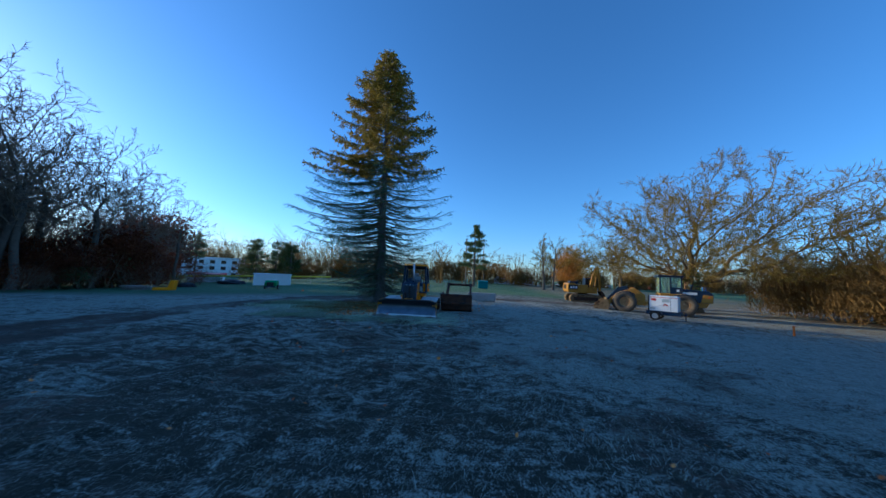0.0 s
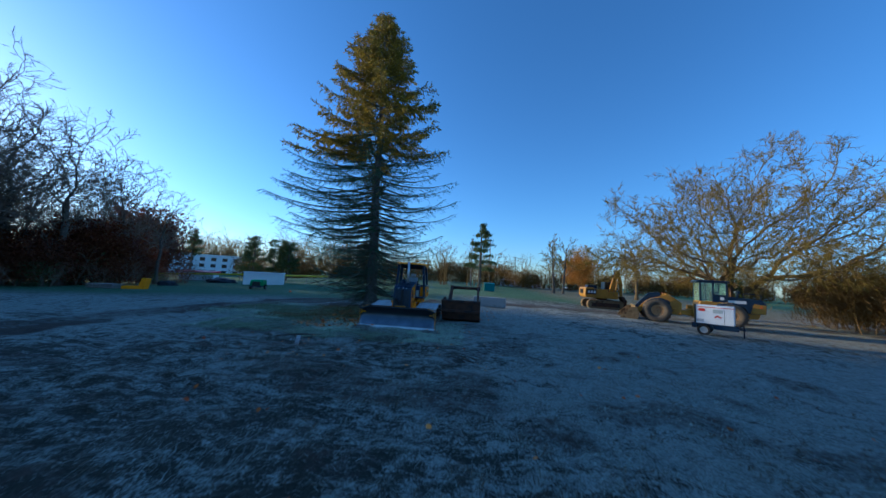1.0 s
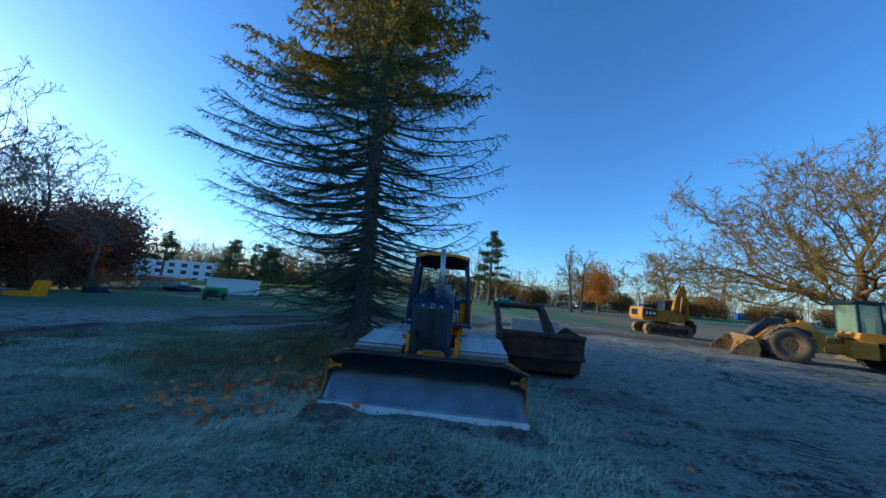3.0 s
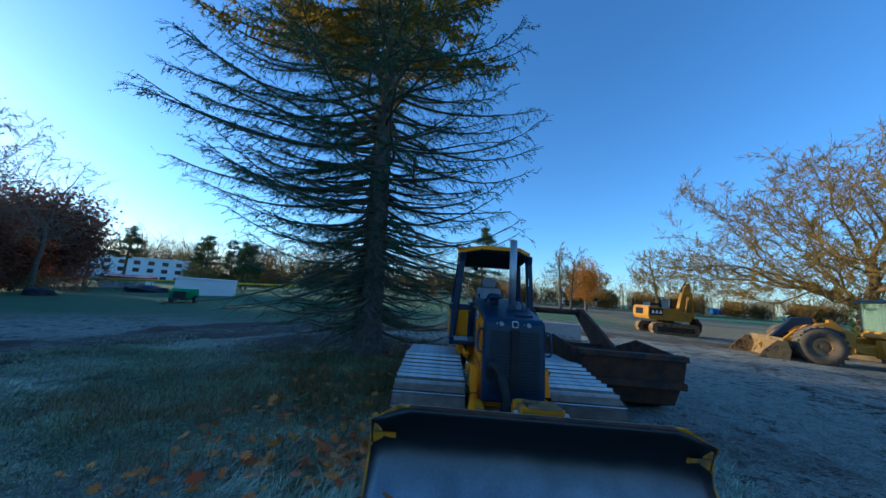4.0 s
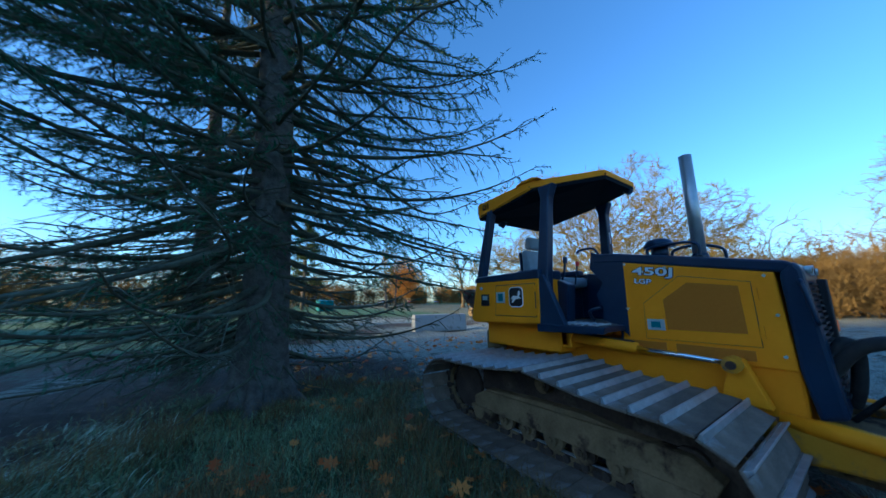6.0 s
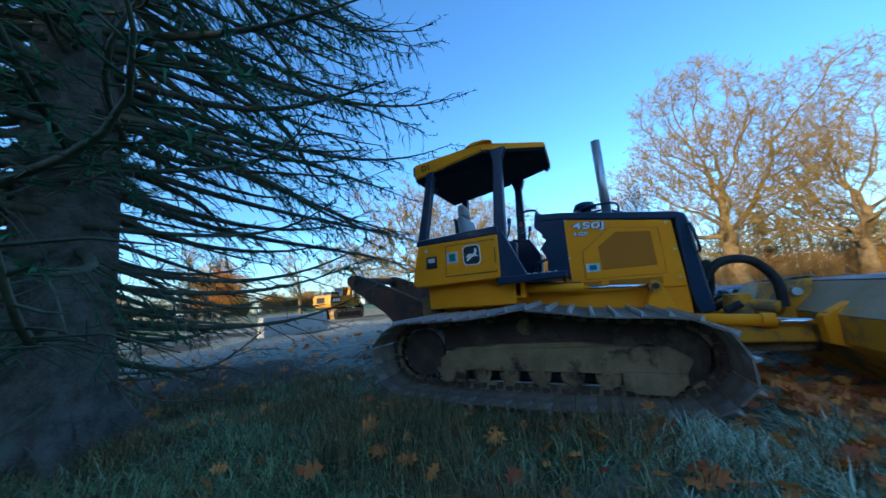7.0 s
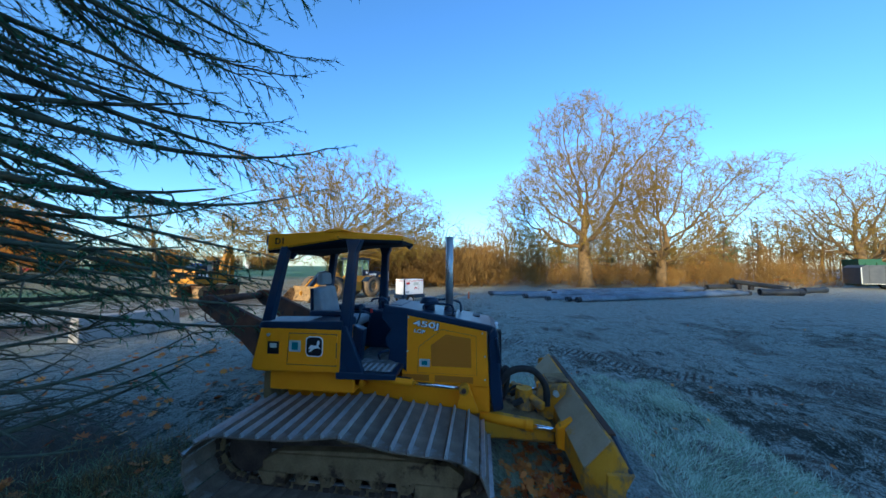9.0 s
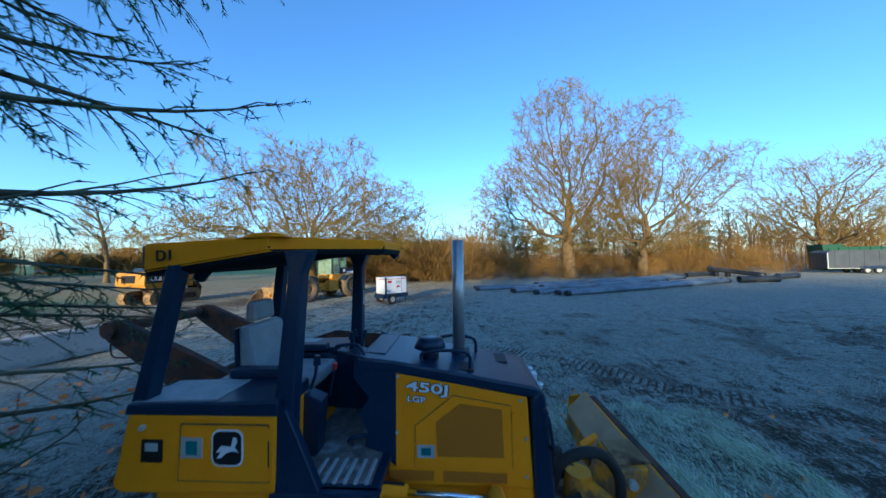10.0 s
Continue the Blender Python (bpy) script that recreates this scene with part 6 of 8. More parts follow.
def shrub(name, seed, spec, h, twig, label, group, leaves=0, leaf_mat=None, r0=0.028, spread=1.0, stems=8, fine=0, width=0.035):
    e = thing(name, pose(0, 0, -60), label, "shrub", group)
    rng = np.random.default_rng(seed)
    lines = []
    for i in range(stems):
        a, rr = rng.random() * 6.283, 0.9 * spread * rng.random() ** 0.5
        lv = [[], [], []]
        grow(rng, np.array((rr * math.cos(a), rr * math.sin(a), -0.1)), unit(np.array((math.cos(a) * 0.45, math.sin(a) * 0.45, 1))), h * (0.55 + 0.5 * rng.random()), r0, 0, spec, lv)
        lines += [t for q in lv for t in q]
    tubes("stem", lines, twig, e, smooth=False)["kind"] = "stuff"
    if fine:
        c = np.clip(rng.normal(size=(fine, 3)), -1.7, 1.7) * np.array((0.6 * spread, 0.6 * spread, h * 0.22)) + np.array((0, 0, h * 0.45))
        c[:, 2] = np.maximum(c[:, 2], 0.05)
        blades("brushwood", c, rng.normal(size=(fine, 3)) * 0.6 + c * np.array((0.4, 0.4, 0)) + np.array((0, 0, 0.9)), 0.3 + 0.4 * rng.random(fine), width, twig, e, "", "stuff")
    if leaves:
        q = np.clip(rng.normal(size=(leaves, 3)), -1.6, 1.6) * np.array((0.62 * spread, 0.62 * spread, h * 0.24)) + np.array((0, 0, h * 0.5))
        q[:, 2] = np.abs(q[:, 2])
        blades("foliage", q, rng.normal(size=(leaves, 3)), 0.16, 0.11, leaf_mat, e)
    return e


dark_shrubs = [shrub("woodland_shrub", 200 + i, STEM, 3.4, M_TWIGD, "dark leafless thicket at the woods' edge", "undergrowth of the woods", 700, (M_RUSSET, M_PINE, M_RUSSET)[i], spread=1.6) for i in range(3)]
pl = []
for x0 in (-33.5, -37.5, -42.5):
    for y in np.arange(-24, 45, 3.1):
        pl.append((x0 + rw.normal() * 0.8 - max(0, (y - 34) * 0.45), y + rw.normal() * 0.8, (0.55 + 1.0 * rw.random() ** 1.5) * (1.2 if y < 33 else 0.7)))
scatter(dark_shrubs, pl, rw)


def understory(seed):
    """A bushy bare tree, thick with fine twigs down to the ground."""
    e = thing("understory_tree", pose(0, 0, -60), "dense bare understory tree in the shaded woods", "tree", "understory of the woods")
    rng = np.random.default_rng(seed)
    lines = []
    for i in range(9):
        a, rr = rng.random() * 6.283, 2.6 * rng.random() ** 0.5
        lv = [[], [], []]
        grow(rng, np.array((rr * math.cos(a), rr * math.sin(a), -0.2)), unit(np.array((math.cos(a) * 0.3, math.sin(a) * 0.3, 1))), 10.5 * (0.6 + 0.4 * rng.random()), 0.09, 0, STEM, lv)
        lines += [t for q in lv for t in q]
    tubes("stem", lines, M_BARKD, e, smooth=False)["kind"] = "stuff"
    k = 6000
    c = np.clip(rng.normal(size=(k // 12, 3)), -1.7, 1.7) * np.array((1.9, 1.9, 2.7)) + np.array((0, 0, 5.2))
    c = np.repeat(c, 12, 0) + rng.normal(size=(k, 3)) * 0.35
    c[:, 2] = np.clip(c[:, 2], 0.1, 10.6)
    d = c * np.array((0.35, 0.35, 0)) + rng.normal(size=(k, 3)) * 0.7 + np.array((0, 0, 0.9))
    blades("brushwood", c, d, 0.5 + 0.5 * rng.random(k), 0.034, M_TWIGD, e, "", "stuff")
    return e


under = [understory(500 + i) for i in range(3)]
pl = []
for y in np.arange(-24, 37, 4.4):
    pl.append((-45 + rw.normal(), y + rw.normal(), float(np.interp(y, [-24, 5, 12, 28, 37], [0.9, 0.85, 0.80, 0.62, 0.40])) * (0.9 + 0.2 * rw.random())))
for y in np.arange(13, 34, 3.0):
    pl.append((-40.5 + rw.normal(), y, (0.70 + 0.15 * rw.random()) * (1 if y < 29 else 0.7)))
for y in np.arange(-10, 38, 3.6):
    pl.append((-52 + rw.normal() * 1.5, y + rw.normal(), float(np.interp(y, [-10, 12, 28, 38], [1.0, 1.0, 0.75, 0.45]))))
# woods carried on west, unseen: trees added to shade the field from the sun
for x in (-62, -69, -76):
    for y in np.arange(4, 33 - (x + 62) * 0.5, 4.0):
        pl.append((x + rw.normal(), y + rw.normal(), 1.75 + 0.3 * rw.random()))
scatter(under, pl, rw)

# sunlit brush and woods across the field
tan_brush = [shrub("sunlit_brush", 220 + i, STEM, 3.6, M_TWIGT, "tan leafless brush in warm sun", "brush across the field", spread=1.5, r0=0.020, stems=3, fine=800) for i in range(3)]
pl = []
for y in np.arange(-26, 14, 2.2):
    for x0 in (34, 37, 40, 43, 46):
        pl.append((x0 + rw.normal(), y + rw.normal() * 0.8, (0.55 + 0.5 * rw.random()) * (0.6 if x0 < 36 else 1.0 if x0 < 41 else 1.35 if x0 < 45 else 1.6)))
for i in range(26):
    pl.append((32.5 + 11 * rw.random(), 13.5 + 12 * rw.random(), 1.25 + 0.6 * rw.random()))
for i in range(75):
    x = 31 + 19 * rw.random()
    pl.append((x, 14 + 18 * rw.random() + 0.12 * (x - 30), (1.0 + 0.9 * rw.random()) * (1.0 if x < 36 else 1.15)))
for y in np.arange(-84, 44, 3.2):
    pl.append((52 + rw.normal() * 2, y, 1.5 + 0.6 * rw.random()))
scatter(tan_brush, pl, rw)
hedge = [shrub("far_thicket", 230 + i, STEM, 4.2, M_TWIGT, "brown thicket along the far edge of the park", "far thickets", 250, (M_RUSSET, M_GOLD)[i], spread=1.8, r0=0.05, stems=4, fine=1500, width=0.12) for i in range(2)]
scatter(hedge, [(x + rw.normal(), 101 + rw.normal() * 4, 1.0 + 0.9 * rw.random()) for x in np.arange(-72, 112, 3.4)], rw)

sun_woods = []
for i in range(5):
    rb = np.random.default_rng(300 + i)
    crown = [((rb.normal() * 0.4, rb.normal() * 0.4, 7.6), (2.1, 2.1, 3.6)), ((rb.normal() * 0.9, rb.normal() * 0.9, 5.6), (2.2, 2.2, 2.2))]
    bole = [(0, 0, -0.15)] + [(0.15 * math.sin(z + i), 0.15 * math.cos(1.3 * z), z) for z in np.arange(0.9, 6.3, 0.9)]
    t = old_tree("sunlit_woodland_tree", 301 + i, pose(0, 0, -60), crown, bole, 0.12, 48, "slim bare tree of the sunlit woods", 0.030, M_TWIGT, M_TWIGT, 2.6, step=0.6, kill=0.7, up=0.15, twigs=0, twig_len=1.5, twig_r=0.03, rtip=0.03, power=0.42)
    sun_woods.append(tagged(t, group="trees of the sunlit woods"))
pl = []
for row, x0 in enumerate((51, 57, 64)):
    for y in np.arange(-90, 46, 3.4):
        pl.append((x0 + rw.normal() * 1.5 + max(0, y - 10) * 0.35, y + rw.normal(), (0.85 + 0.35 * rw.random()) * (1.0 if row else 0.85)))
for x in np.arange(-75, 100, 2.6):
    pl.append((x, 108 + rw.normal() * 5, 0.65 + 0.35 * rw.random()))
for x in np.arange(-40, 130, 2.8):
    pl.append((x, 118 + rw.normal() * 3, 0.8 + 0.35 * rw.random()))
for i in range(16):
    pl.append((34 + 16 * rw.random(), 17 + 16 * rw.random(), 0.75 + 0.3 * rw.random()))
for i in range(10):
    pl.append((-26 + 22 * rw.random(), 74 + 12 * rw.random(), 0.7 + 0.3 * rw.random()))
for i in range(12):
    pl.append((-6 + 14 * rw.random(), 76 + 8 * rw.random(), 0.75 + 0.3 * rw.random()))
scatter(sun_woods, pl, rw)
pl = []
for x0 in (46, 54, 61):
    for y in np.arange(-76, 16, 2.9):
        pl.append((x0 + rw.normal() * 1.2, y + rw.normal(), 0.75 + 0.4 * rw.random()))
for p in pl:
    q = sun_woods[int(rw.integers(5))]
    keep = q.scale.copy()
    q.scale = (1, 1, 1)
    copy_thing(q, pose(p[0], p[1], gz(p[0], p[1]), 0, 0, rw.random() * 360) @ Matrix.Scale(p[2], 4))
    q.scale = keep
for i, (x, y, h) in enumerate(((44, -4, 9), (47, -14, 8.5), (46, -22, 9.5), (50, -30, 10), (55, -52, 10), (45, 3, 7))):
    conifer("young_pine", 70 + i, pose(x, y, gz(x, y)), h, 2.4, h * 0.2, M_PINE, "green young pine among the bare woods", 500)
for i, (x, y) in enumerate(((38.5, -1.2), (39.5, -9.5), (41, -15))):
    ys = shrub("yellow_leaved_shrub", 240 + i, STEM, 3.6, M_TWIGT, "shrub with yellow autumn leaves", "yellow shrubs", 900, M_GOLD, spread=1.3)
    ys.matrix_world = pose(x, y, gz(x, y))

# oaks with brown leaves still on, at the corner of the shaded woods
russet = []
for i in range(2):
    t = tagged(bare_tree("russet_oak", 260 + i, pose(0, 0, -60), 8.0, 0.2, SLIM, M_BARKD, M_TWIGD, "dark russet-leaved oak at the corner of the woods", rmin=0.02), group="russet oaks")
    rr = np.random.default_rng(400 + i)
    k = 5200
    q = np.clip(rr.normal(size=(k // 13, 3)), -1.6, 1.6) * np.array((1.7, 1.7, 1.9)) + np.array((0, 0, 4.6))
    q = np.repeat(q, 13, 0) + rr.normal(size=(len(q) * 13, 3)) * 0.42
    q[:, 2] = np.maximum(q[:, 2], 0.3)
    blades("foliage", q, rr.normal(size=(len(q), 3)), 0.30, 0.22, M_RUSSET, t)
    russet.append(t)
pl = []
for i in range(15):
    y = 24 + 14 * (i + rw.random()) / 15
    pl.append((-36.5 - max(0, y - 32) * 0.7 + rw.normal() * 1.2, y, float(np.interp(y, [24, 32, 38], [0.74, 0.70, 0.5])) * (0.55 + 0.75 * rw.random() ** 1.3)))
for i in range(13):
    pl.append((-49 - 23 * (i + rw.random()) / 13, 46 + 14 * (i + rw.random()) / 13, 1.15 + 0.35 * rw.random()))
scatter(russet, pl, rw)

# sunlit woods behind the apartment house
gold = [shrub("golden_wood", 280 + i, STEM, 9.0, M_TWIGT, "russet and golden treetops behind the house", "woods behind the house", 1500, (M_GOLD, M_RUSSET)[i], r0=0.12, spread=3.0) for i in range(2)]
scatter(gold, [(-150 + i * 5.2 + rw.normal(), 146 + rw.normal() * 4 - i * 0.3, 1.8 + 0.6 * rw.random()) for i in range(22)], rw)


# ---- machines and things round the field ----
def wheel(parent, x, y, z, r, w, rim_r, tyre_mat, rim_mat, lugs=0):
    """A wheel on an axle along y."""
    t = part("tyre", ring((x, y - w / 2, z), (x, y + w / 2, z), r, rim_r, 36, crown=r * 0.12), tyre_mat, parent, "", True)
    if lugs:
        bm = bmesh.new()
        for i in range(lugs):
            a = 2 * math.pi * i / lugs
            box(-0.05, 0.05, -w * 0.46, w * 0.46, r - 0.03, r + 0.02, 0.01, bm, Matrix.Translation((x, y, z)) @ Matrix.Rotation(a, 4, "Y") @ Matrix.Rotation(0.35, 4, "Z"))
        part("tread", bm, tyre_mat, t)
    bm = ring((x, y - w * 0.42, z), (x, y + w * 0.42, z), rim_r, rim_r * 0.72, 28)
    rod((x, y - w * 0.15, z), (x, y + w * 0.15, z), rim_r * 0.8, seg=24, bm=bm)
    rod((x, y - w * 0.36, z), (x, y + w * 0.36, z), rim_r * 0.3, seg=14, bm=bm)
    part("rim", bm, rim_mat, t)
    return t


def build_loader():
    e = thing("wheel_loader", pose(17.38, 26.59, -0.27, 0, 0, 158.6), "yellow wheel loader with black engine cover, bucket lowered", "loader")
    for sx in (-2.40, 1.72):
        for sy in (-1.05, 1.05):
            wheel(e, sx, sy, 0.88, 0.88, 0.62, 0.40, M_TYRE, M_RIM, 22)
    part("rear_frame", prism([(-4.0, 0.75), (-4.15, 1.1), (-0.6, 1.1), (0.2, 0.95), (0.2, 0.7), (-1.0, 0.55)], -0.55, 0.55, "y", 0.03), M_YELCAT, e)
    part("front_frame", prism([(0.1, 0.6), (0.1, 1.5), (0.7, 1.95), (1.3, 1.9), (2.2, 1.0), (2.2, 0.6)], -0.45, 0.45, "y", 0.03), M_YELCAT, e)
    eng = part("engine_cover", prism([(-4.35, 1.1), (-4.40, 1.75), (-4.15, 2.05), (-2.1, 2.20), (-2.1, 1.1)], -0.72, 0.72, "y", 0.05), M_BLK, e, "black engine cover")
    for sy in (-1, 1):
        part("side_panel", prism([(-4.3, 1.12), (-4.35, 1.70), (-3.75, 1.78), (-3.55, 1.12)], sy * 0.725 - 0.012, sy * 0.725 + 0.012, "y", 0.004), M_YELCAT, eng)
        part("brand_bar", box(-3.35, -2.35, sy * 0.73 - 0.008, sy * 0.73 + 0.008, 1.72, 1.92), M_DECALW, eng, "plain pale lettering-sized bar")
        part("reflector", prism([(-4.2, 1.5), (-4.0, 1.5), (-4.1, 1.68)], sy * 0.74 - 0.006, sy * 0.74 + 0.006, "y"), M_ORANGE, eng)
        part("rear_fender", prism([(-3.28, 1.25), (-3.18, 1.62), (-2.58, 1.75), (-1.88, 1.65), (-1.48, 1.3), (-1.58, 1.28), (-1.98, 1.55), (-2.58, 1.64), (-3.08, 1.52), (-3.18, 1.25)], sy * 1.05 - 0.3, sy * 1.05 + 0.3, "y"), M_BLK, e)
        part("front_fender", prism([(0.95, 1.35), (1.0, 1.60), (1.5, 1.78), (2.1, 1.68), (2.4, 1.4), (2.1, 1.60), (1.5, 1.70), (1.05, 1.50)], sy * 1.05 - 0.28, sy * 1.05 + 0.28, "y"), M_BLK, e)
        arm = part("lift_arm", prism([(0.75, 1.85), (0.85, 2.05), (1.15, 2.0), (2.3, 1.55), (3.2, 0.62), (3.1, 0.42), (2.9, 0.45), (2.1, 1.30), (1.1, 1.72)], sy * 0.62 - 0.06, sy * 0.62 + 0.06, "y", 0.015), M_YELCAT, e)
        part("model_bar", box(1.25, 1.95, sy * 0.69 - 0.006, sy * 0.69 + 0.006, 1.63, 1.75), M_DECALB, arm)
        part("lift_cylinder", rod((0.5, sy * 0.5, 1.0), (1.9, sy * 0.55, 1.35), 0.07), M_YELCAT, e)
        part("step_box", box(-1.35, -0.45, sy * 0.72 - 0.2, sy * 0.72 + 0.2, 0.55, 1.35, 0.03), M_YELCAT, e)
        part("head_lamp", box(0.95, 1.1, sy * 0.55 - 0.1, sy * 0.55 + 0.1, 1.95, 2.12, 0.02), M_YELCAT, e)
    # cab
    cab = part("cab_base", prism([(-2.37, 1.35), (-2.37, 1.75), (-0.90, 1.75), (-0.80, 1.45), (-1.05, 1.3)], -0.78, 0.78, "y", 0.03), M_YELCAT, e)
    part("cab_roof", box(-2.50, -0.75, -0.82, 0.82, 3.12, 3.24, 0.05), M_BLK, cab)
    part("roof_edge", box(-2.55, -0.69, -0.80, 0.80, 3.08, 3.13, 0.01), M_BLK, cab)
    for x, y in ((-2.35, -0.74), (-2.35, 0.74), (-0.90, -0.72), (-0.90, 0.72), (-1.60, -0.76), (-1.60, 0.76)):
        part("cab_pillar", box(x - 0.045, x + 0.045, y - 0.04, y + 0.04, 1.74, 3.1, 0.01), M_BLK, cab)
    for sy in (-1, 1):
        part("side_window", box(-2.30, -0.95, sy * 0.75 - 0.006, sy * 0.75 + 0.006, 1.76, 3.08), M_GLASS, cab).visible_shadow = False
        part("side_badge", box(-2.20, -2.00, sy * 0.77 - 0.004, sy * 0.77 + 0.004, 1.9, 2.1), M_DECALW, cab)
        part("lower_door", box(-2.33, -1.65, sy * 0.76 - 0.008, sy * 0.76 + 0.008, 1.74, 2.25), M_BLK, cab)
    part("windscreen", box(-0.89, -0.88, -0.68, 0.68, 1.76, 3.08), M_GLASS, cab).visible_shadow = False
    part("rear_window", box(-2.38, -2.37, -0.68, 0.68, 1.76, 3.08), M_GLASS, cab).visible_shadow = False
    part("driver_seat", box(-2.10, -1.65, -0.25, 0.25, 1.7, 2.5, 0.06), M_RUB, cab)
    part("exhaust", rod((-2.7, 0.3, 2.1), (-2.7, 0.3, 2.75), 0.06), M_RUST, e)
    bm = rod((-3.2, -0.2, 2.0), (-3.2, -0.2, 2.45), 0.08)
    rod((-3.2, -0.2, 2.42), (-3.2, -0.2, 2.58), 0.18, 0.15, 16, bm)
    part("air_precleaner", bm, M_BLK, e)
    tubes("rear_rail", [hose([(-4.1, 0.6, 2.05), (-4.1, 0.6, 2.35), (-3.3, 0.6, 2.40), (-3.3, 0.6, 2.1)], 0.02)], M_BLK, e)
    bk = part("bucket", prism([(2.95, 0.15), (2.85, 0.55), (3.0, 1.0), (3.15, 1.12), (3.12, 0.95), (3.0, 0.6), (3.15, 0.12), (4.25, 0.04), (4.25, 0.0), (3.15, 0.02)], -1.38, 1.38, "y", 0.008), M_MUD, e, "worn earth-coloured bucket")
    for sy in (-1.40, 1.36):
        part("bucket_cheek", prism([(2.95, 0.12), (2.87, 0.55), (3.0, 0.95), (3.35, 1.0), (3.9, 0.45), (4.2, 0.02), (3.1, 0.0)], sy, sy + 0.04, "y", 0.006), M_MUD, bk)
    part("bucket_linkage", prism([(1.3, 1.9), (1.4, 2.2), (2.1, 2.1), (3.0, 1.05), (2.9, 0.85), (2.0, 1.7)], -0.12, 0.12, "y", 0.01), M_BLK, e)


def build_excavator():
    e = thing("excavator", pose(16.1, 37.1, gz(16.1, 37.1) - 0.05, 0, 0, -4) @ Matrix.Diagonal((0.84, 0.86, 1.06, 1)), "yellow crawler excavator parked with its boom folded", "excavator")
    for sy in (-1, 1):
        loop = [(-2.15, 0.42), (-2.0, 0.12), (-1.75, 0.02), (1.75, 0.02), (2.0, 0.12), (2.15, 0.42), (2.05, 0.72), (1.8, 0.86), (-1.8, 0.86), (-2.05, 0.72)]
        tr = part("crawler_belt", prism(loop, sy * 1.15 - 0.3, sy * 1.15 + 0.3, "y", 0.02), M_MUD, e)
        for i in range(15):
            x = -1.75 + i * 0.25
            part("crawler_shoe", box(x - 0.10, x + 0.10, sy * 1.15 - 0.31, sy * 1.15 + 0.31, 0.86, 0.895, 0.005), M_SHOE, tr)
        part("side_frame", prism([(-1.7, 0.25), (-1.6, 0.62), (1.6, 0.62), (1.7, 0.25)], sy * 1.15 - 0.33, sy * 1.15 + 0.33, "y", 0.02), M_RUST, tr)
    part("carbody", box(-0.9, 0.9, -0.95, 0.95, 0.45, 0.95, 0.05), M_RUST, e)
    part("slew_ring", rod((0, 0, 0.9), (0, 0, 1.06), 0.65, seg=28), M_RUST, e)
    up = part("counterweight", prism([(-2.25, 1.10), (-2.4, 1.35), (-2.35, 2.0), (-2.2, 2.12), (-1.35, 2.12), (-1.35, 1.08)], -1.28, 1.28, "y", 0.06), M_YELCAT, e)
    part("house_body", prism([(-1.35, 1.06), (-1.35, 1.98), (0.35, 1.98), (0.35, 1.06)], -1.25, 1.25, "y", 0.03), M_YELCAT, e)
    part("front_deck", box(0.35, 1.55, -1.25, -0.15, 1.06, 1.75, 0.04), M_YELCAT, e)
    for sy in (-1, 1):
        part("brand_panel", box(-2.25, -1.05, sy * 1.295 - 0.012, sy * 1.295 + 0.012, 1.42, 1.92, 0.004), M_DECALB, up, "black panel with plain white bars")
        for k in range(3):
            part("brand_bar", prism([(-2.10 + k * 0.34, 1.55), (-1.98 + k * 0.34, 1.80), (-1.86 + k * 0.34, 1.80), (-1.80 + k * 0.34, 1.55)], sy * 1.31 - 0.006, sy * 1.31 + 0.006, "y"), M_DECALW, up)
    part("tail_panel", box(-2.415, -2.395, -0.5, 0.7, 1.45, 1.9, 0.004), M_DECALB, up)
    part("hood_rail", prism([(-2.0, 2.12), (-1.95, 2.34), (-0.9, 2.34), (-0.85, 1.98)], -0.9, 0.2, "y", 0.02), M_BLK, e)
    # cab
    cab = part("cab_frame", prism([(0.35, 1.06), (0.35, 2.75), (1.35, 2.78), (1.68, 1.9), (1.68, 1.06)], -0.1, 1.15, "y", 0.05), M_BLK, e, "black glazed cab")
    part("cab_lower", prism([(0.33, 1.06), (0.33, 1.75), (1.70, 1.75), (1.70, 1.06)], -0.12, 1.17, "y", 0.03), M_YELCAT, cab)
    for yy in (-0.108, 1.158):
        part("cab_window", box(0.45, 1.30, yy - 0.006, yy + 0.006, 1.85, 2.65), M_WINDOW, cab)
    # boom up and stick folded down
    part("boom", prism([(0.7, 1.5), (1.05, 2.7), (1.45, 3.75), (1.75, 3.85), (1.9, 3.65), (1.45, 2.6), (1.15, 1.4)], -0.62, -0.22, "y", 0.03), M_YELCAT, e)
    part("stick", prism([(1.62, 3.95), (1.98, 4.0), (2.30, 2.6), (2.30, 1.3), (2.05, 1.25), (2.0, 2.6)], -0.57, -0.27, "y", 0.02), M_YELCAT, e)
    part("boom_cylinder", rod((1.3, -0.7, 1.3), (1.65, -0.7, 2.9), 0.08), M_YELCAT, e)
    part("stick_cylinder", rod((1.2, -0.42, 3.3), (1.75, -0.42, 4.2), 0.07), M_BLK, e)
    part("bucket", prism([(2.0, 1.3), (2.35, 1.35), (2.75, 0.9), (2.6, 0.35), (2.1, 0.1), (1.75, 0.3), (2.2, 0.55), (2.3, 0.9)], -0.9, 0.1, "y", 0.02), M_RUST, e)


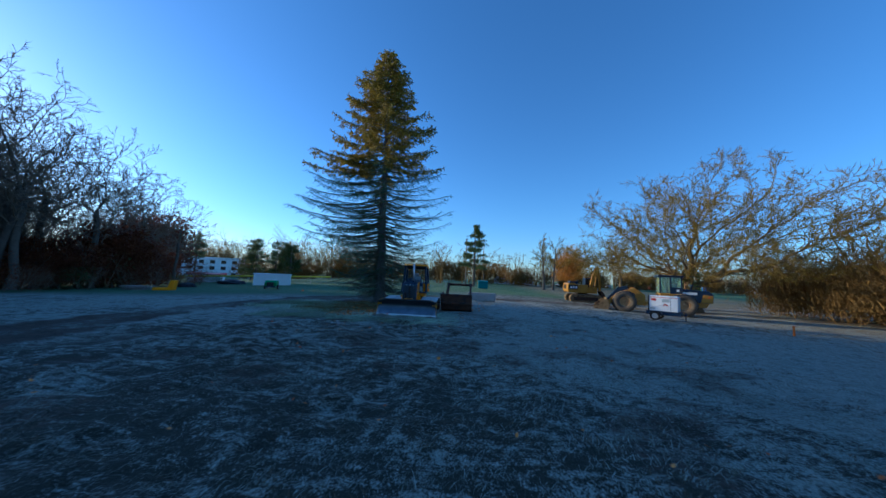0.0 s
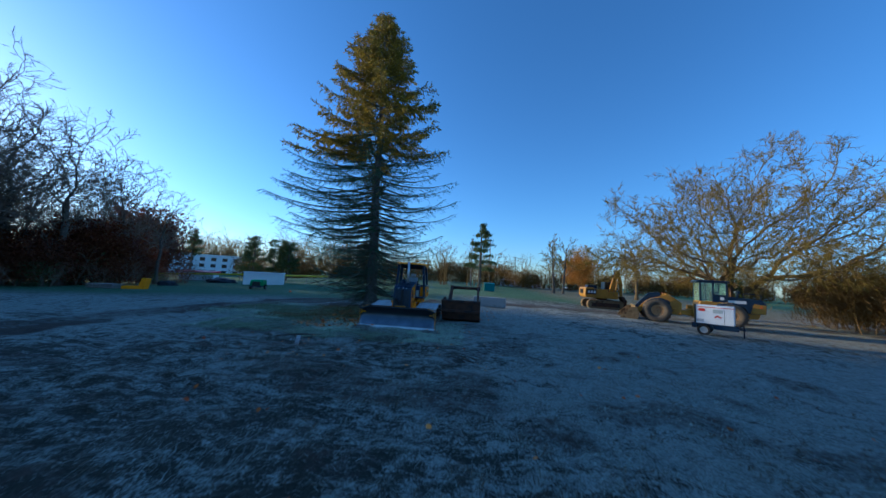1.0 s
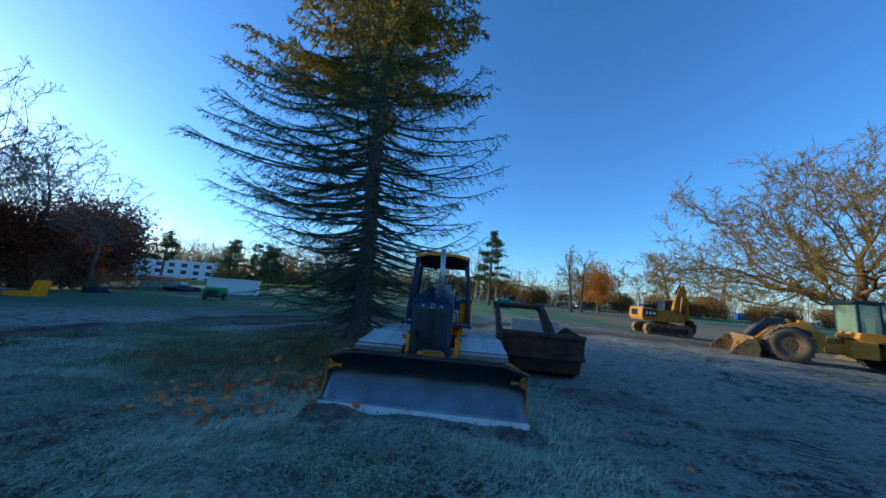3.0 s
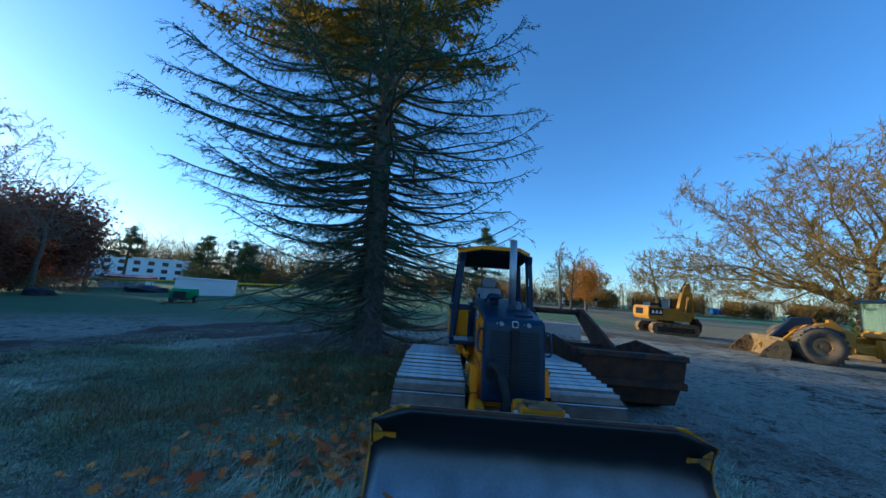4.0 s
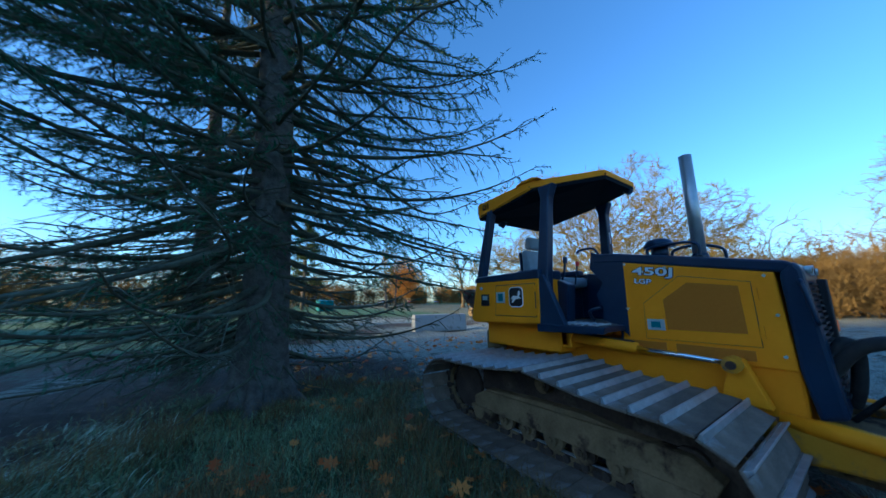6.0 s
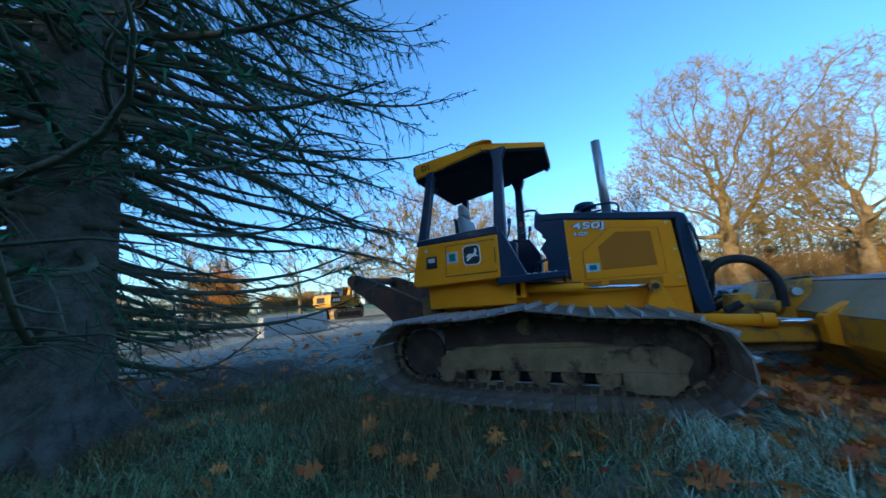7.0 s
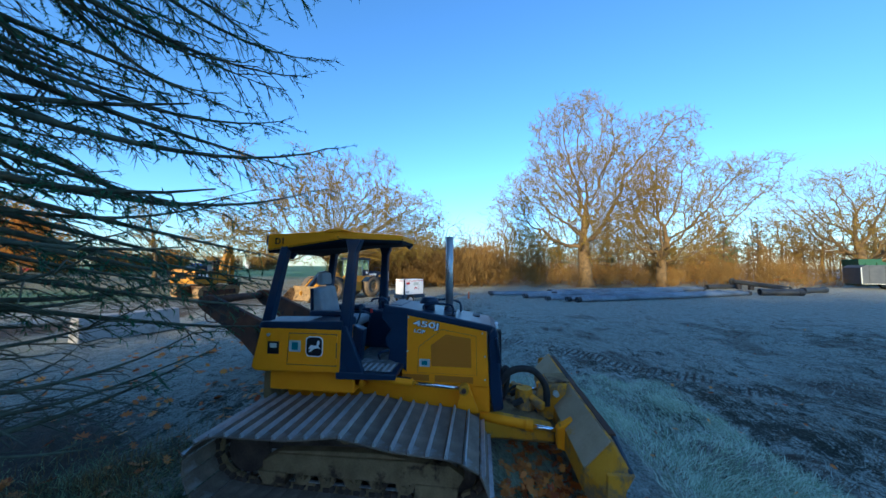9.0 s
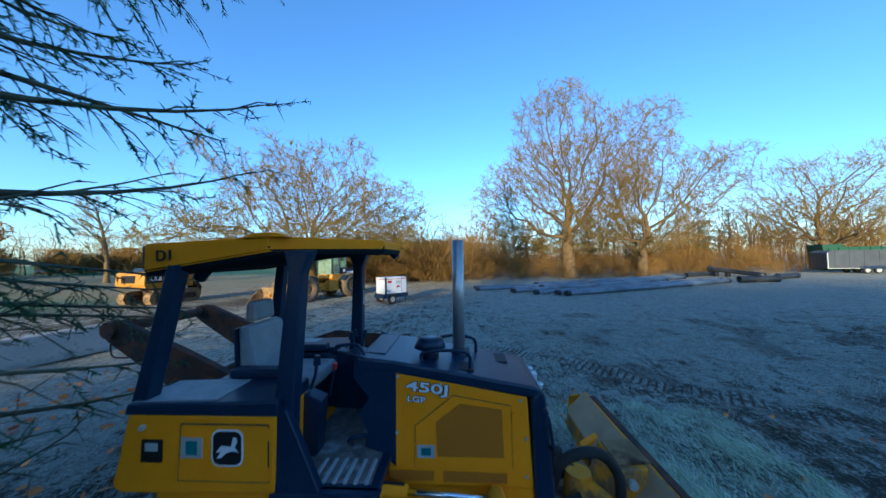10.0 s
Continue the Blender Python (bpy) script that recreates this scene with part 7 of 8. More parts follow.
def build_generator():
    e = thing("generator_trailer", pose(14.95, 20.42, gz(14.9, 20.4), 0, 0, -41), "white towable generator box on a small black trailer", "generator")
    body = part("cabinet", box(-0.80, 0.80, -0.52, 0.52, 0.62, 1.62, 0.03), M_WHITE, e)
    part("corner_strip", box(-0.822, -0.745, -0.545, -0.46, 0.60, 1.63, 0.006), M_DECALB, body)
    part("red_stripe", box(-0.72, 0.78, -0.526, -0.518, 1.50, 1.53), M_DECALR, body)
    part("end_stripe", box(-0.806, -0.798, -0.42, 0.5, 1.50, 1.53), M_DECALR, body)
    part("end_mark", prism(rounded_rect(0.28, 0.26, 0.1), -0.808, -0.80, "x", 0, None, Matrix.Translation((0, 0.05, 1.25))), M_DECALW, body)
    part("side_badge", prism(rounded_rect(0.3, 0.15, 0.06), -0.530, -0.52, "y", 0, None, Matrix.Translation((-0.5, 0, 1.36))), M_DECALR, body)
    part("control_window", box(-0.05, 0.35, -0.53, -0.52, 1.22, 1.42, 0.004), M_LATCH, body)
    part("louvre", box(-0.72, -0.42, -0.53, -0.52, 0.72, 0.86, 0.004), M_GREYP, body)
    part("side_mark", prism([(0.0, 1.0), (0.12, 1.12), (0.3, 1.02), (0.26, 0.96), (0.12, 1.04), (0.05, 0.95)], -0.529, -0.52, "y"), M_DECALR, body)
    part("door_seam", box(0.40, 0.41, -0.528, -0.52, 0.66, 1.58), M_GRIL, body)
    part("chassis", box(-0.95, 0.95, -0.5, 0.5, 0.36, 0.62, 0.02), M_BLK, e)
    part("drawbar", prism([(0.9, -0.06), (0.9, 0.06), (1.2, 0.04), (1.2, -0.04)], 0.42, 0.5, "z", 0.005), M_BLK, e)
    part("jack", rod((1.12, 0, 0.0), (1.12, 0, 0.6), 0.03), M_BLK, e)
    for sy in (-1, 1):
        wheel(e, -0.42, sy * 0.62, 0.30, 0.30, 0.18, 0.17, M_RUB, M_GREYP)
        part("mudguard", prism([(-0.82, 0.42), (-0.72, 0.64), (-0.12, 0.64), (-0.02, 0.42), (-0.07, 0.42), (-0.17, 0.60), (-0.67, 0.60), (-0.77, 0.42)], sy * 0.62 - 0.12, sy * 0.62 + 0.12, "y"), M_BLK, e)


def build_barrier():
    e = thing("concrete_block", pose(3.2, 27.0, gz(3.2, 27), 0, 0, -14), "long grey weathered concrete barrier block", "concrete block")
    part("block", prism([(-0.30, 0), (-0.30, 0.15), (-0.20, 0.75), (0.20, 0.75), (0.30, 0.15), (0.30, 0)], -1.25, 1.25, "x", 0.03), M_CONC, e)
    part("lifting_loop", tube_bm(hose([(-0.3, 0, 0.72), (-0.25, 0, 0.84), (-0.1, 0, 0.84), (-0.05, 0, 0.72)], 0.012)), M_RUST, e)


def tube_bm(line):
    V, F = tube_arrays([line])
    bm = bmesh.new()
    vs = [bm.verts.new(v) for v in V]
    for f in F:
        bm.faces.new([vs[i] for i in f])
    return bm


def build_shed():
    e = thing("white_shed", pose(-27.2, 43.4, gz(-27, 43) - 0.1, 0, 0, 28), "long low white storage shed with flat roof", "shed")
    part("wall_box", box(-2.4, 2.4, -1.2, 1.2, 0, 1.70, 0.01), M_WHITE, e)
    part("roof_panel", box(-2.5, 2.5, -1.3, 1.3, 1.70, 1.80, 0.01), M_WHITE, e)
    for x in np.linspace(-2.0, 2.0, 6):
        part("wall_rib", box(x - 0.02, x + 0.02, -1.215, -1.20, 0.05, 1.68), M_WHITE, e)


def build_house():
    e = thing("apartment_house", pose(-112, 124, -2.6, 0, 0, 22), "long pale three-storey apartment house behind trees", "house")
    wall = part("wall", box(-28, 16, -6, 6, 0, 8.3, 0.02), M_SIDING, e)
    part("roof", box(-28.4, 16.4, -6.4, 6.4, 8.3, 8.7, 0.05), M_WHITE, e)
    for fl in range(3):
        for i in range(11):
            x = -26.0 + i * 4.0
            w = part("window", box(x - 0.9, x + 0.9, -6.10, -5.9, 0.9 + fl * 2.6, 2.3 + fl * 2.6), M_WINDOW, e)
            part("frame", box(x - 1.0, x + 1.0, -6.06, -5.95, 0.8 + fl * 2.6, 2.4 + fl * 2.6), M_SIDING, w)
    for fl in range(3):
        part("band", box(-28.05, 16.05, -6.05, -6.0, 0.1 + fl * 2.6, 0.3 + fl * 2.6), M_WHITE, wall)


def build_store():
    e = thing("store_building", pose(21.0, 116, gz(21, 116), 0, 0, -6), "low white store building with a grey roof", "building")
    part("wall", box(-7, 7, -3, 3, 0, 2.6, 0.01), M_WHITE, e)
    part("roof", box(-7.2, 7.2, -3.2, 3.2, 2.6, 2.9, 0.03), M_SIDING, e)
    for x, w in ((-4.5, 1.2), (-0.2, 0.4), (0.8, 0.4), (3.2, 0.8)):
        part("window", box(x - w, x + w, -3.04, -2.98, 0.9, 1.9), M_WINDOW, e)


def build_green_machine():
    e = thing("green_compressor", pose(-20.6, 33.0, gz(-20.6, 33) - 0.05, 0, 0, 112) @ Matrix.Scale(0.9, 4), "small green towable compressor on two wheels", "machine")
    part("hood", prism([(-0.9, 0.45), (-0.95, 0.9), (-0.6, 1.15), (0.7, 1.15), (0.95, 0.85), (0.95, 0.45)], -0.65, 0.65, "x" if False else "y", 0.06), M_GREEN, e)
    part("dark_intake", box(-0.98, -0.88, -0.4, 0.4, 0.4, 0.95, 0.02), M_DECALB, e)
    part("frame", box(-1.0, 1.0, -0.6, 0.6, 0.30, 0.46, 0.02), M_BLK, e)
    part("drawbar", box(-2.2, -0.9, -0.05, 0.05, 0.3, 0.38, 0.01), M_BLK, e)
    for sy in (-1, 1):
        wheel(e, 0.0, sy * 0.74, 0.32, 0.32, 0.2, 0.18, M_RUB, M_GREYP)


def build_small_things():
    e = thing("yellow_steel_blade", pose(-26.9, 26.4, gz(-26, 26) - 0.12, 0, 0, 12) @ Matrix.Scale(0.78, 4), "yellow L-shaped steel plough part lying on the field", "machine part")
    part("base_plate", prism([(-1.1, 0.0), (-1.1, 0.42), (0.7, 0.5), (1.0, 0.0)], -0.4, 0.4, "y", 0.06), M_YEL, e)
    part("upright", prism([(0.45, 0.3), (0.75, 1.35), (1.25, 1.35), (1.05, 0.1)], -0.35, 0.35, "y", 0.05), M_YEL, e)
    e = thing("pallet_stack", pose(-29.4, 26.2, gz(-29, 26), 0, 0, 5), "low stack of pale boards and pallets", "pallet")
    for k in range(3):
        for j in range(4):
            part("board", box(-1.1, 1.1, -0.6 + j * 0.33, -0.38 + j * 0.33, 0.04 + k * 0.14, 0.08 + k * 0.14, 0.004), M_WOOD, e)
        part("bearer", box(-1.0, 1.0, -0.5, -0.42, 0.08 + k * 0.14 - 0.08, 0.04 + k * 0.14), M_WOOD, e)
    for x, y, r, h in ((-31.2, 33.2, 1.0, 0.55), (-34.5, 44.5, 2.2, 0.75)):
        e = thing("tarp_heap", pose(x, y, gz(x, y) - 0.03), "dark crumpled tarpaulin over a low heap", "heap")
        bm = bmesh.new()
        bmesh.ops.create_icosphere(bm, subdivisions=4, radius=1)
        for v in bm.verts:
            d = 1 + 0.28 * noise.noise(v.co * 2.3 + Vector((x, y, 0))) + 0.1 * noise.noise(v.co * 6)
            v.co = Vector((v.co.x * r * d, v.co.y * r * 0.6 * d, max(-0.05, v.co.z * h * d)))
        part("cover", bm, M_DARK, e, "", True)
    e = thing("litter_bin", pose(5.4, 57, gz(5.4, 57)), "square teal litter bin", "bin")
    part("body", box(-0.9, 0.9, -0.8, 0.8, 0, 1.25, 0.05), M_TEAL, e)
    part("lid", prism([(-0.85, 1.25), (-0.85, 1.35), (0.85, 1.5), (0.85, 1.25)], -0.95, 0.95, "x", 0.02), M_TEAL, e)
    e = thing("timber_post", pose(-3.63, 11.3, gz(-3.6, 11.3) + 0.01, 0, 0, 26), "frosted square timber post lying in the grass", "post")
    part("beam", box(-0.055, 0.055, -0.50, 0.50, 0.0, 0.10, 0.008), M_WOOD, e)
    for k in range(4):
        part("bolt_hole", box(-0.02, 0.02, -0.38 + k * 0.22, -0.35 + k * 0.22, 0.099, 0.103), M_DECALB, e)
    e = thing("fallen_branch", pose(-4.05, 11.85, gz(-4, 11.85)), "long fallen bare branch beside the post", "branch")
    tubes("stick", [hose([(-0.75, -0.42, 0.03), (-0.35, -0.22, 0.06), (0.0, -0.02, 0.09), (0.35, 0.22, 0.07), (0.68, 0.40, 0.04)], 0.022)], M_BARKD, e)
    e = thing("paper_scrap", pose(-3.97, 11.51, gz(-3.97, 11.51) + 0.02), "crumpled white paper scrap on the grass", "litter")
    bm = bmesh.new()
    bmesh.ops.create_icosphere(bm, subdivisions=2, radius=0.045)
    for v in bm.verts:
        v.co *= 0.7 + 0.5 * noise.noise(v.co * 40)
        v.co.z *= 0.6
    part("crumple", bm, M_WHITE, e)
    e = thing("orange_marker", pose(-15.5, 30.5, gz(-15.5, 30.5)), "small orange ground marker", "marker")
    part("flag", rod((0, 0, 0), (0, 0, 0.16), 0.14, 0.03, 10), M_ORANGE, e)
    e = thing("orange_marker", pose(19.0, 16.5, gz(19, 16.5)), "small orange utility marker post", "marker")
    part("post", rod((0, 0, 0), (0, 0, 0.55), 0.05, 0.05, 8), M_ORANGE, e)


def build_pipes():
    rng = np.random.default_rng(12)
    ends = [((18.3, 8.4), (25.4, -8.8), 0.19), ((18.7, 9.0), (26.7, -9.1), 0.18), ((22.2, 9.2), (31.0, -8.8), 0.2),
            ((25.5, 8.9), (32.9, -9.4), 0.18), ((19.3, 10.4), (27.0, -7.5), 0.17), ((20.2, 12.0), (28.2, -5.1), 0.17),
            ((24.0, 14.8), (25.7, 5.5), 0.14), ((22.4, 14.7), (23.6, 8.2), 0.14), ((25.3, -9.6), (24.8, -12.5), 0.3),
            ((27.2, -14.8), (27.9, -17.3), 0.27), ((32.7, -10.2), (34.0, -14.2), 0.26)]
    for i, ((x0, y0), (x1, y1), r) in enumerate(ends):
        z0, z1 = gz(x0, y0) + r, gz(x1, y1) + r
        pm = M_PIPEB if r > 0.24 else M_PIPE
        L = math.dist((x0, y0), (x1, y1))
        e = thing("site_pipe", look(((x0 + x1) / 2, (y0 + y1) / 2, (z0 + z1) / 2), (x1, y1, z1)), "long frosted dark plastic pipe lying on the field", "pipe", "stack of pipes")
        part("pipe_wall", ring((0, 0, -L / 2), (0, 0, L / 2), r, r * 0.86, 20), pm, e, "", True)
        for q in (-1, 1):
            part("collar", ring((0, 0, q * (L / 2 + 0.02)), (0, 0, q * (L / 2 - 0.3)), r * 1.12, r * 0.86, 20), M_PIPEB, e)
    # a pipe propped on the stack
    pa, pb = Vector((33.3, -13.3, 0.75)), Vector((28.7, -15.1, 0.22))
    L = (pb - pa).length
    e = thing("site_pipe", look((pa + pb) / 2, pa), "thick black pipe propped on the stack", "pipe", "stack of pipes")
    part("pipe_wall", ring((0, 0, -L / 2), (0, 0, L / 2), 0.24, 0.2, 22), M_PIPEB, e, "", True)
    part("flange", ring((0, 0, -L / 2 - 0.05), (0, 0, -L / 2 + 0.18), 0.36, 0.2, 22), M_PIPEB, e)
    for q in (0.13, 0.36):
        c = pa + (pb - pa) * q
        g = gz(c.x, c.y)
        e = thing("pipe_support", pose(c.x, c.y, g), "dark timber prop under the pipe", "block")
        part("block", box(-0.16, 0.16, -0.2, 0.2, 0, c.z - 0.22 - g, 0.02), M_DARK, e)


def build_cargo_trailer():
    e = thing("cargo_trailer", pose(31.8, -28.1, gz(31.8, -28.1), 0, 0, 77), "enclosed charcoal cargo trailer on two axles", "trailer")
    body = part("box_body", prism([(-3.6, 0.55), (-3.6, 2.55), (3.2, 2.55), (3.6, 2.3), (3.6, 0.55)], -1.1, 1.1, "y", 0.04), M_TRAIL, e)
    for x in np.linspace(-3.0, 3.0, 6):
        part("panel_seam", box(x - 0.015, x + 0.015, 1.098, 1.108, 0.6, 2.5), M_GRIL, body)
    part("bottom_trim", box(-3.6, 3.6, 1.10, 1.115, 0.55, 0.60), M_LATCH, body)
    part("corner_trim", box(3.54, 3.62, 1.04, 1.12, 0.55, 2.3), M_LATCH, body)
    part("tongue", prism([(-3.6, -0.5), (-3.6, 0.5), (-4.8, 0.05), (-4.8, -0.05)], 0.45, 0.56, "z", 0.01), M_BLK, e)
    for x in (-0.45, 0.45):
        for sy in (-1, 1):
            wheel(e, x, sy * 1.12, 0.36, 0.36, 0.22, 0.22, M_RUB, M_GREYP)
    part("mudguard", prism([(-1.0, 0.5), (-0.9, 0.82), (0.9, 0.82), (1.0, 0.5)], 1.10, 1.24, "y", 0.02), M_BLK, e)
    e = thing("green_container", pose(38.0, -34.5, gz(38, -34.5), 0, 0, 77), "dark green steel container behind the trailer", "container")
    part("hull", prism([(-3.5, 0.1), (-3.7, 3.0), (1.5, 3.0), (1.6, 3.35), (3.6, 3.35), (3.4, 0.1)], -1.2, 1.2, "y", 0.03), M_DKGREEN, e)
    for x in np.linspace(-3.0, 3.0, 7):
        part("rib", box(x - 0.06, x + 0.06, 1.2, 1.28, 0.2, 2.95, 0.01), M_DKGREEN, e)
    e = thing("orange_mini_excavator", pose(51, -36, gz(51, -36), 0, 0, 200), "small orange mini excavator parked by the woods", "excavator")
    part("undercarriage", box(-1.1, 1.1, -0.9, 0.9, 0, 0.5, 0.1), M_RUB, e)
    part("upper_body", prism([(-1.2, 0.5), (-1.2, 1.3), (-0.3, 1.5), (0.8, 1.2), (0.9, 0.5)], -0.8, 0.8, "y", 0.1), M_ORANGE, e)
    part("dozer_blade", box(-2.4, -2.2, -1.0, 1.0, 0.05, 0.5, 0.03), M_ORANGE, e)
    part("boom", prism([(-0.6, 1.2), (-0.2, 2.9), (0.1, 2.9), (0.1, 1.2)], -0.12, 0.12, "y", 0.03), M_YEL, e)


def build_fence():
    e = thing("ballpark_fence", pose(0, 0, 0), "chain-link ballpark fence with a bright yellow top cap", "fence")
    pts = [(-70, 44), (-56, 48), (-35, 48.5), (-22, 52), (-8, 56), (8, 58)]
    wires = []
    for (x0, y0), (x1, y1) in zip(pts[:-1], pts[1:]):
        L = math.dist((x0, y0), (x1, y1))
        n = int(L / 3)
        for i in range(n):
            x, y = x0 + (x1 - x0) * i / n, y0 + (y1 - y0) * i / n
            part("post", rod((x, y, gz(x, y) - 0.1), (x, y, gz(x, y) + 1.25), 0.03, seg=8), M_GALV, e)
        for k in range(7):
            wires.append(([(x0, y0, gz(x0, y0) + 0.1 + k * 0.17), (x1, y1, gz(x1, y1) + 0.1 + k * 0.17)], [0.008, 0.008], 3))
        if x0 < -30:
            part("yellow_cap", rod((x0, y0, gz(x0, y0) + 1.25), (x1, y1, gz(x1, y1) + 1.25), 0.13, seg=10), M_FENCE, e, "bright yellow top cap")
    tubes("fence_wire", wires, M_GALV, e)["kind"] = "stuff"
    d = thing("dugout_shelter", pose(-49, 56, gz(-49, 56), 0, 0, 10), "low white dugout with a dark red roof", "shelter")
    part("wall", box(-3, 3, -0.8, 0.8, 0, 1.5, 0.02), M_WHITE, d)
    part("roof", prism([(-1.2, 1.5), (-1.2, 1.62), (1.0, 1.9), (1.0, 1.5)], -3.2, 3.2, "x", 0.01), M_DECALR, d)


def build_poles():
    for x, y, h, arms in ((2.4, 78, 11.6, 0), (7.4, 85, 12.4, 0), (23.0, 140, 13.0, 2)):
        e = thing("utility_pole", pose(x, y, gz(x, y)), "tall weathered wooden utility pole", "pole", "utility poles")
        part("shaft", rod((0, 0, -0.3), (0, 0, h), 0.17, 0.11, 10), M_POLE, e)
        for k in range(arms):
            part("cross_arm", box(-1.3, 1.3, -0.07, 0.07, h - 0.6 - k * 1.1, h - 0.42 - k * 1.1, 0.01), M_POLE, e)
        if not arms:
            part("lamp_head", box(-0.35, 0.35, -0.2, 0.2, h, h + 0.3, 0.05), M_LATCH, e)


def build_cars():
    base = None
    rng = np.random.default_rng(3)
    for i in range(9):
        x, y = 34 + i * 4.6 + rng.normal(), 116 + rng.normal() * 3
        m = (M_WHITE, M_BLUE, M_GREYP, M_DECALR, M_DARK)[i % 5]
        e = thing("parked_car", pose(x, y, gz(x, y), 0, 0, 80 + rng.normal() * 15), ("white", "blue", "silver", "red", "black")[i % 5] + " saloon car parked far off", "car", "cars at the far lot")
        part("body", prism([(-2.1, 0.35), (-2.15, 0.8), (-1.2, 0.95), (1.2, 0.92), (2.1, 0.75), (2.15, 0.35)], -0.85, 0.85, "y", 0.08), m, e)
        part("cabin", prism([(-1.3, 0.9), (-0.8, 1.42), (0.5, 1.42), (1.1, 0.9)], -0.72, 0.72, "y", 0.06), M_WINDOW, e)
        for wx in (-1.3, 1.3):
            for wy in (-0.8, 0.8):
                part("wheel", rod((wx, wy - 0.1, 0.32), (wx, wy + 0.1, 0.32), 0.32, seg=14), M_RUB, e)
    for i, (x, y, m, lab) in enumerate(((104, 130, M_BLUE, "blue"), (114, 127, M_WHITE, "white"), (126, 123, M_WHITE, "white"))):
        e = thing("box_trailer", pose(x, y, gz(x, y), 0, 0, -14), lab + " box trailer parked along the far lawn", "trailer", "far box trailers")
        part("box_body", box(-2.9, 2.9, -1.2, 1.2, 0.5, 2.6, 0.03), m, e)
        part("chassis", box(-2.8, 2.8, -1.0, 1.0, 0.3, 0.5), M_BLK, e)
        for wx in (-1.9, 1.9):
            part("wheel", rod((wx, -1.2, 0.4), (wx, 1.2, 0.4), 0.4, seg=14), M_RUB, e)


build_loader()
build_excavator()
build_generator()
build_barrier()
build_shed()
build_house()
build_store()
build_green_machine()
build_small_things()
build_pipes()
build_cargo_trailer()
build_fence()
build_poles()
build_cars()


# ---- grass and fallen leaves ----
def grass_patch(name, seed, n, area, h0, h1, w, material, label, weight, lean=0.7):
    rng = np.random.default_rng(seed)
    x = area[0] + (area[1] - area[0]) * rng.random(n * 4)
    y = area[2] + (area[3] - area[2]) * rng.random(n * 4)
    keep = np.nonzero(rng.random(n * 4) < weight(x, y))[0][:n]
    x, y = x[keep], y[keep]
    k = len(x)
    z = ground_z(x, y) - 0.01
    # long blades stand every way; short ones lie combed towards the east
    a = rng.random(k) * 6.283 if lean < 1.4 else 3.4 * (value_noise(x * 0.55, y * 0.55, 61) - 0.5) + rng.normal(size=k) * 0.7
    tilt = lean * (0.4 + rng.random(k))
    d = np.stack([np.cos(a) * tilt, np.sin(a) * tilt, np.ones(k)], 1)
    d /= np.linalg.norm(d, axis=1)[:, None]
    L = h0 + (h1 - h0) * rng.random(k)
    side = np.stack([-np.sin(a), np.cos(a), np.zeros(k)], 1) * (w * (0.6 + 0.8 * rng.random(k)))[:, None] / 2
    b = np.stack([x, y, z], 1)
    mid = b + d * (L * 0.55)[:, None]
    end = b + d * L[:, None] + np.stack([np.cos(a) * L * 0.22, np.sin(a) * L * 0.22, -0.18 * L], 1)
    V = np.stack([b - side, b + side, mid + side * 0.8, mid - side * 0.8, end], 1).reshape(-1, 3)
    o = np.arange(k)[:, None] * 5
    F = np.concatenate([o + np.array([[0, 1, 2]]), o + np.array([[0, 2, 3]]), o + np.array([[3, 2, 4]])])
    ob = finish(name, raw_mesh(name, V, F), material)
    return tagged(ob, label, "grass", kind="stuff")


def clumps(x, y, s, seed):
    return smooth01(0.42, 0.68, value_noise(x * s, y * s, seed))


def mound(x, y):
    """Uncut grass round the spruce and along the bulldozer's flank."""
    a = np.exp(-(((x + 4.3) / 2.3) ** 2 + ((y - 18.3) / 2.6) ** 2) ** 2)
    b = np.exp(-(((x + 3.8) / 1.5) ** 2 + ((y - 16.7) / 2.0) ** 2) ** 2)
    c = np.exp(-(((x + 5.4) / 2.6) ** 2 + ((y - 16.4) / 1.6) ** 2) ** 2) * 0.7
    return np.clip(np.maximum(np.maximum(a, b), c), 0, 1)


def off_dozer(x, y):
    return ~((np.abs(x + 1.45) < 1.5) & (y > 15.4) & (y < 18.5)) & ~((np.abs(x + 1.38) < 1.65) & (y > 13.75) & (y < 14.75))


grass_patch("short_grass", 1, 60000, (-6, 8, 0.6, 16), 0.05, 0.16, 0.0065, M_GRASS, "short frosted winter turf", lambda x, y: (0.28 + 0.6 * clumps(x * 0.6, y * 1.5, 3.1, 31)) * off_dozer(x, y) * (1 - track_print(x, y)), 2.6)
grass_patch("dead_grass", 5, 20000, (-5, 10, 1.0, 15), 0.04, 0.13, 0.010, M_STRAW, "dark dead grass tufts in the frosty turf", lambda x, y: 0.03 + 0.9 * smooth01(0.60, 0.78, value_noise(x * 2.3, y * 3.4, 71)), 2.2)
grass_patch("frosted_grass", 4, 62000, (-8.5, 1.2, 12.0, 16.6), 0.07, 0.22, 0.006, M_FROSTG, "pale frosted grass lying before the blade", lambda x, y: (0.25 + 0.75 * clumps(x, y, 1.6, 35)) * off_dozer(x, y) * (1 - smooth01(15.4, 16.6, y) * smooth01(-6.5, -5.0, x)), 1.8)
grass_patch("long_grass", 2, 44000, (-8, -1, 13, 22), 0.08, 0.30, 0.0042, M_TALL, "long tan winter grass round the spruce", lambda x, y: mound(x, y) * (0.2 + 0.8 * clumps(x, y, 1.9, 32)) * off_dozer(x, y) * (1 - 0.75 * np.exp(-(((x + 4.4) / 1.3) ** 2 + ((y - 21.2) / 1.5) ** 2))), 0.55)
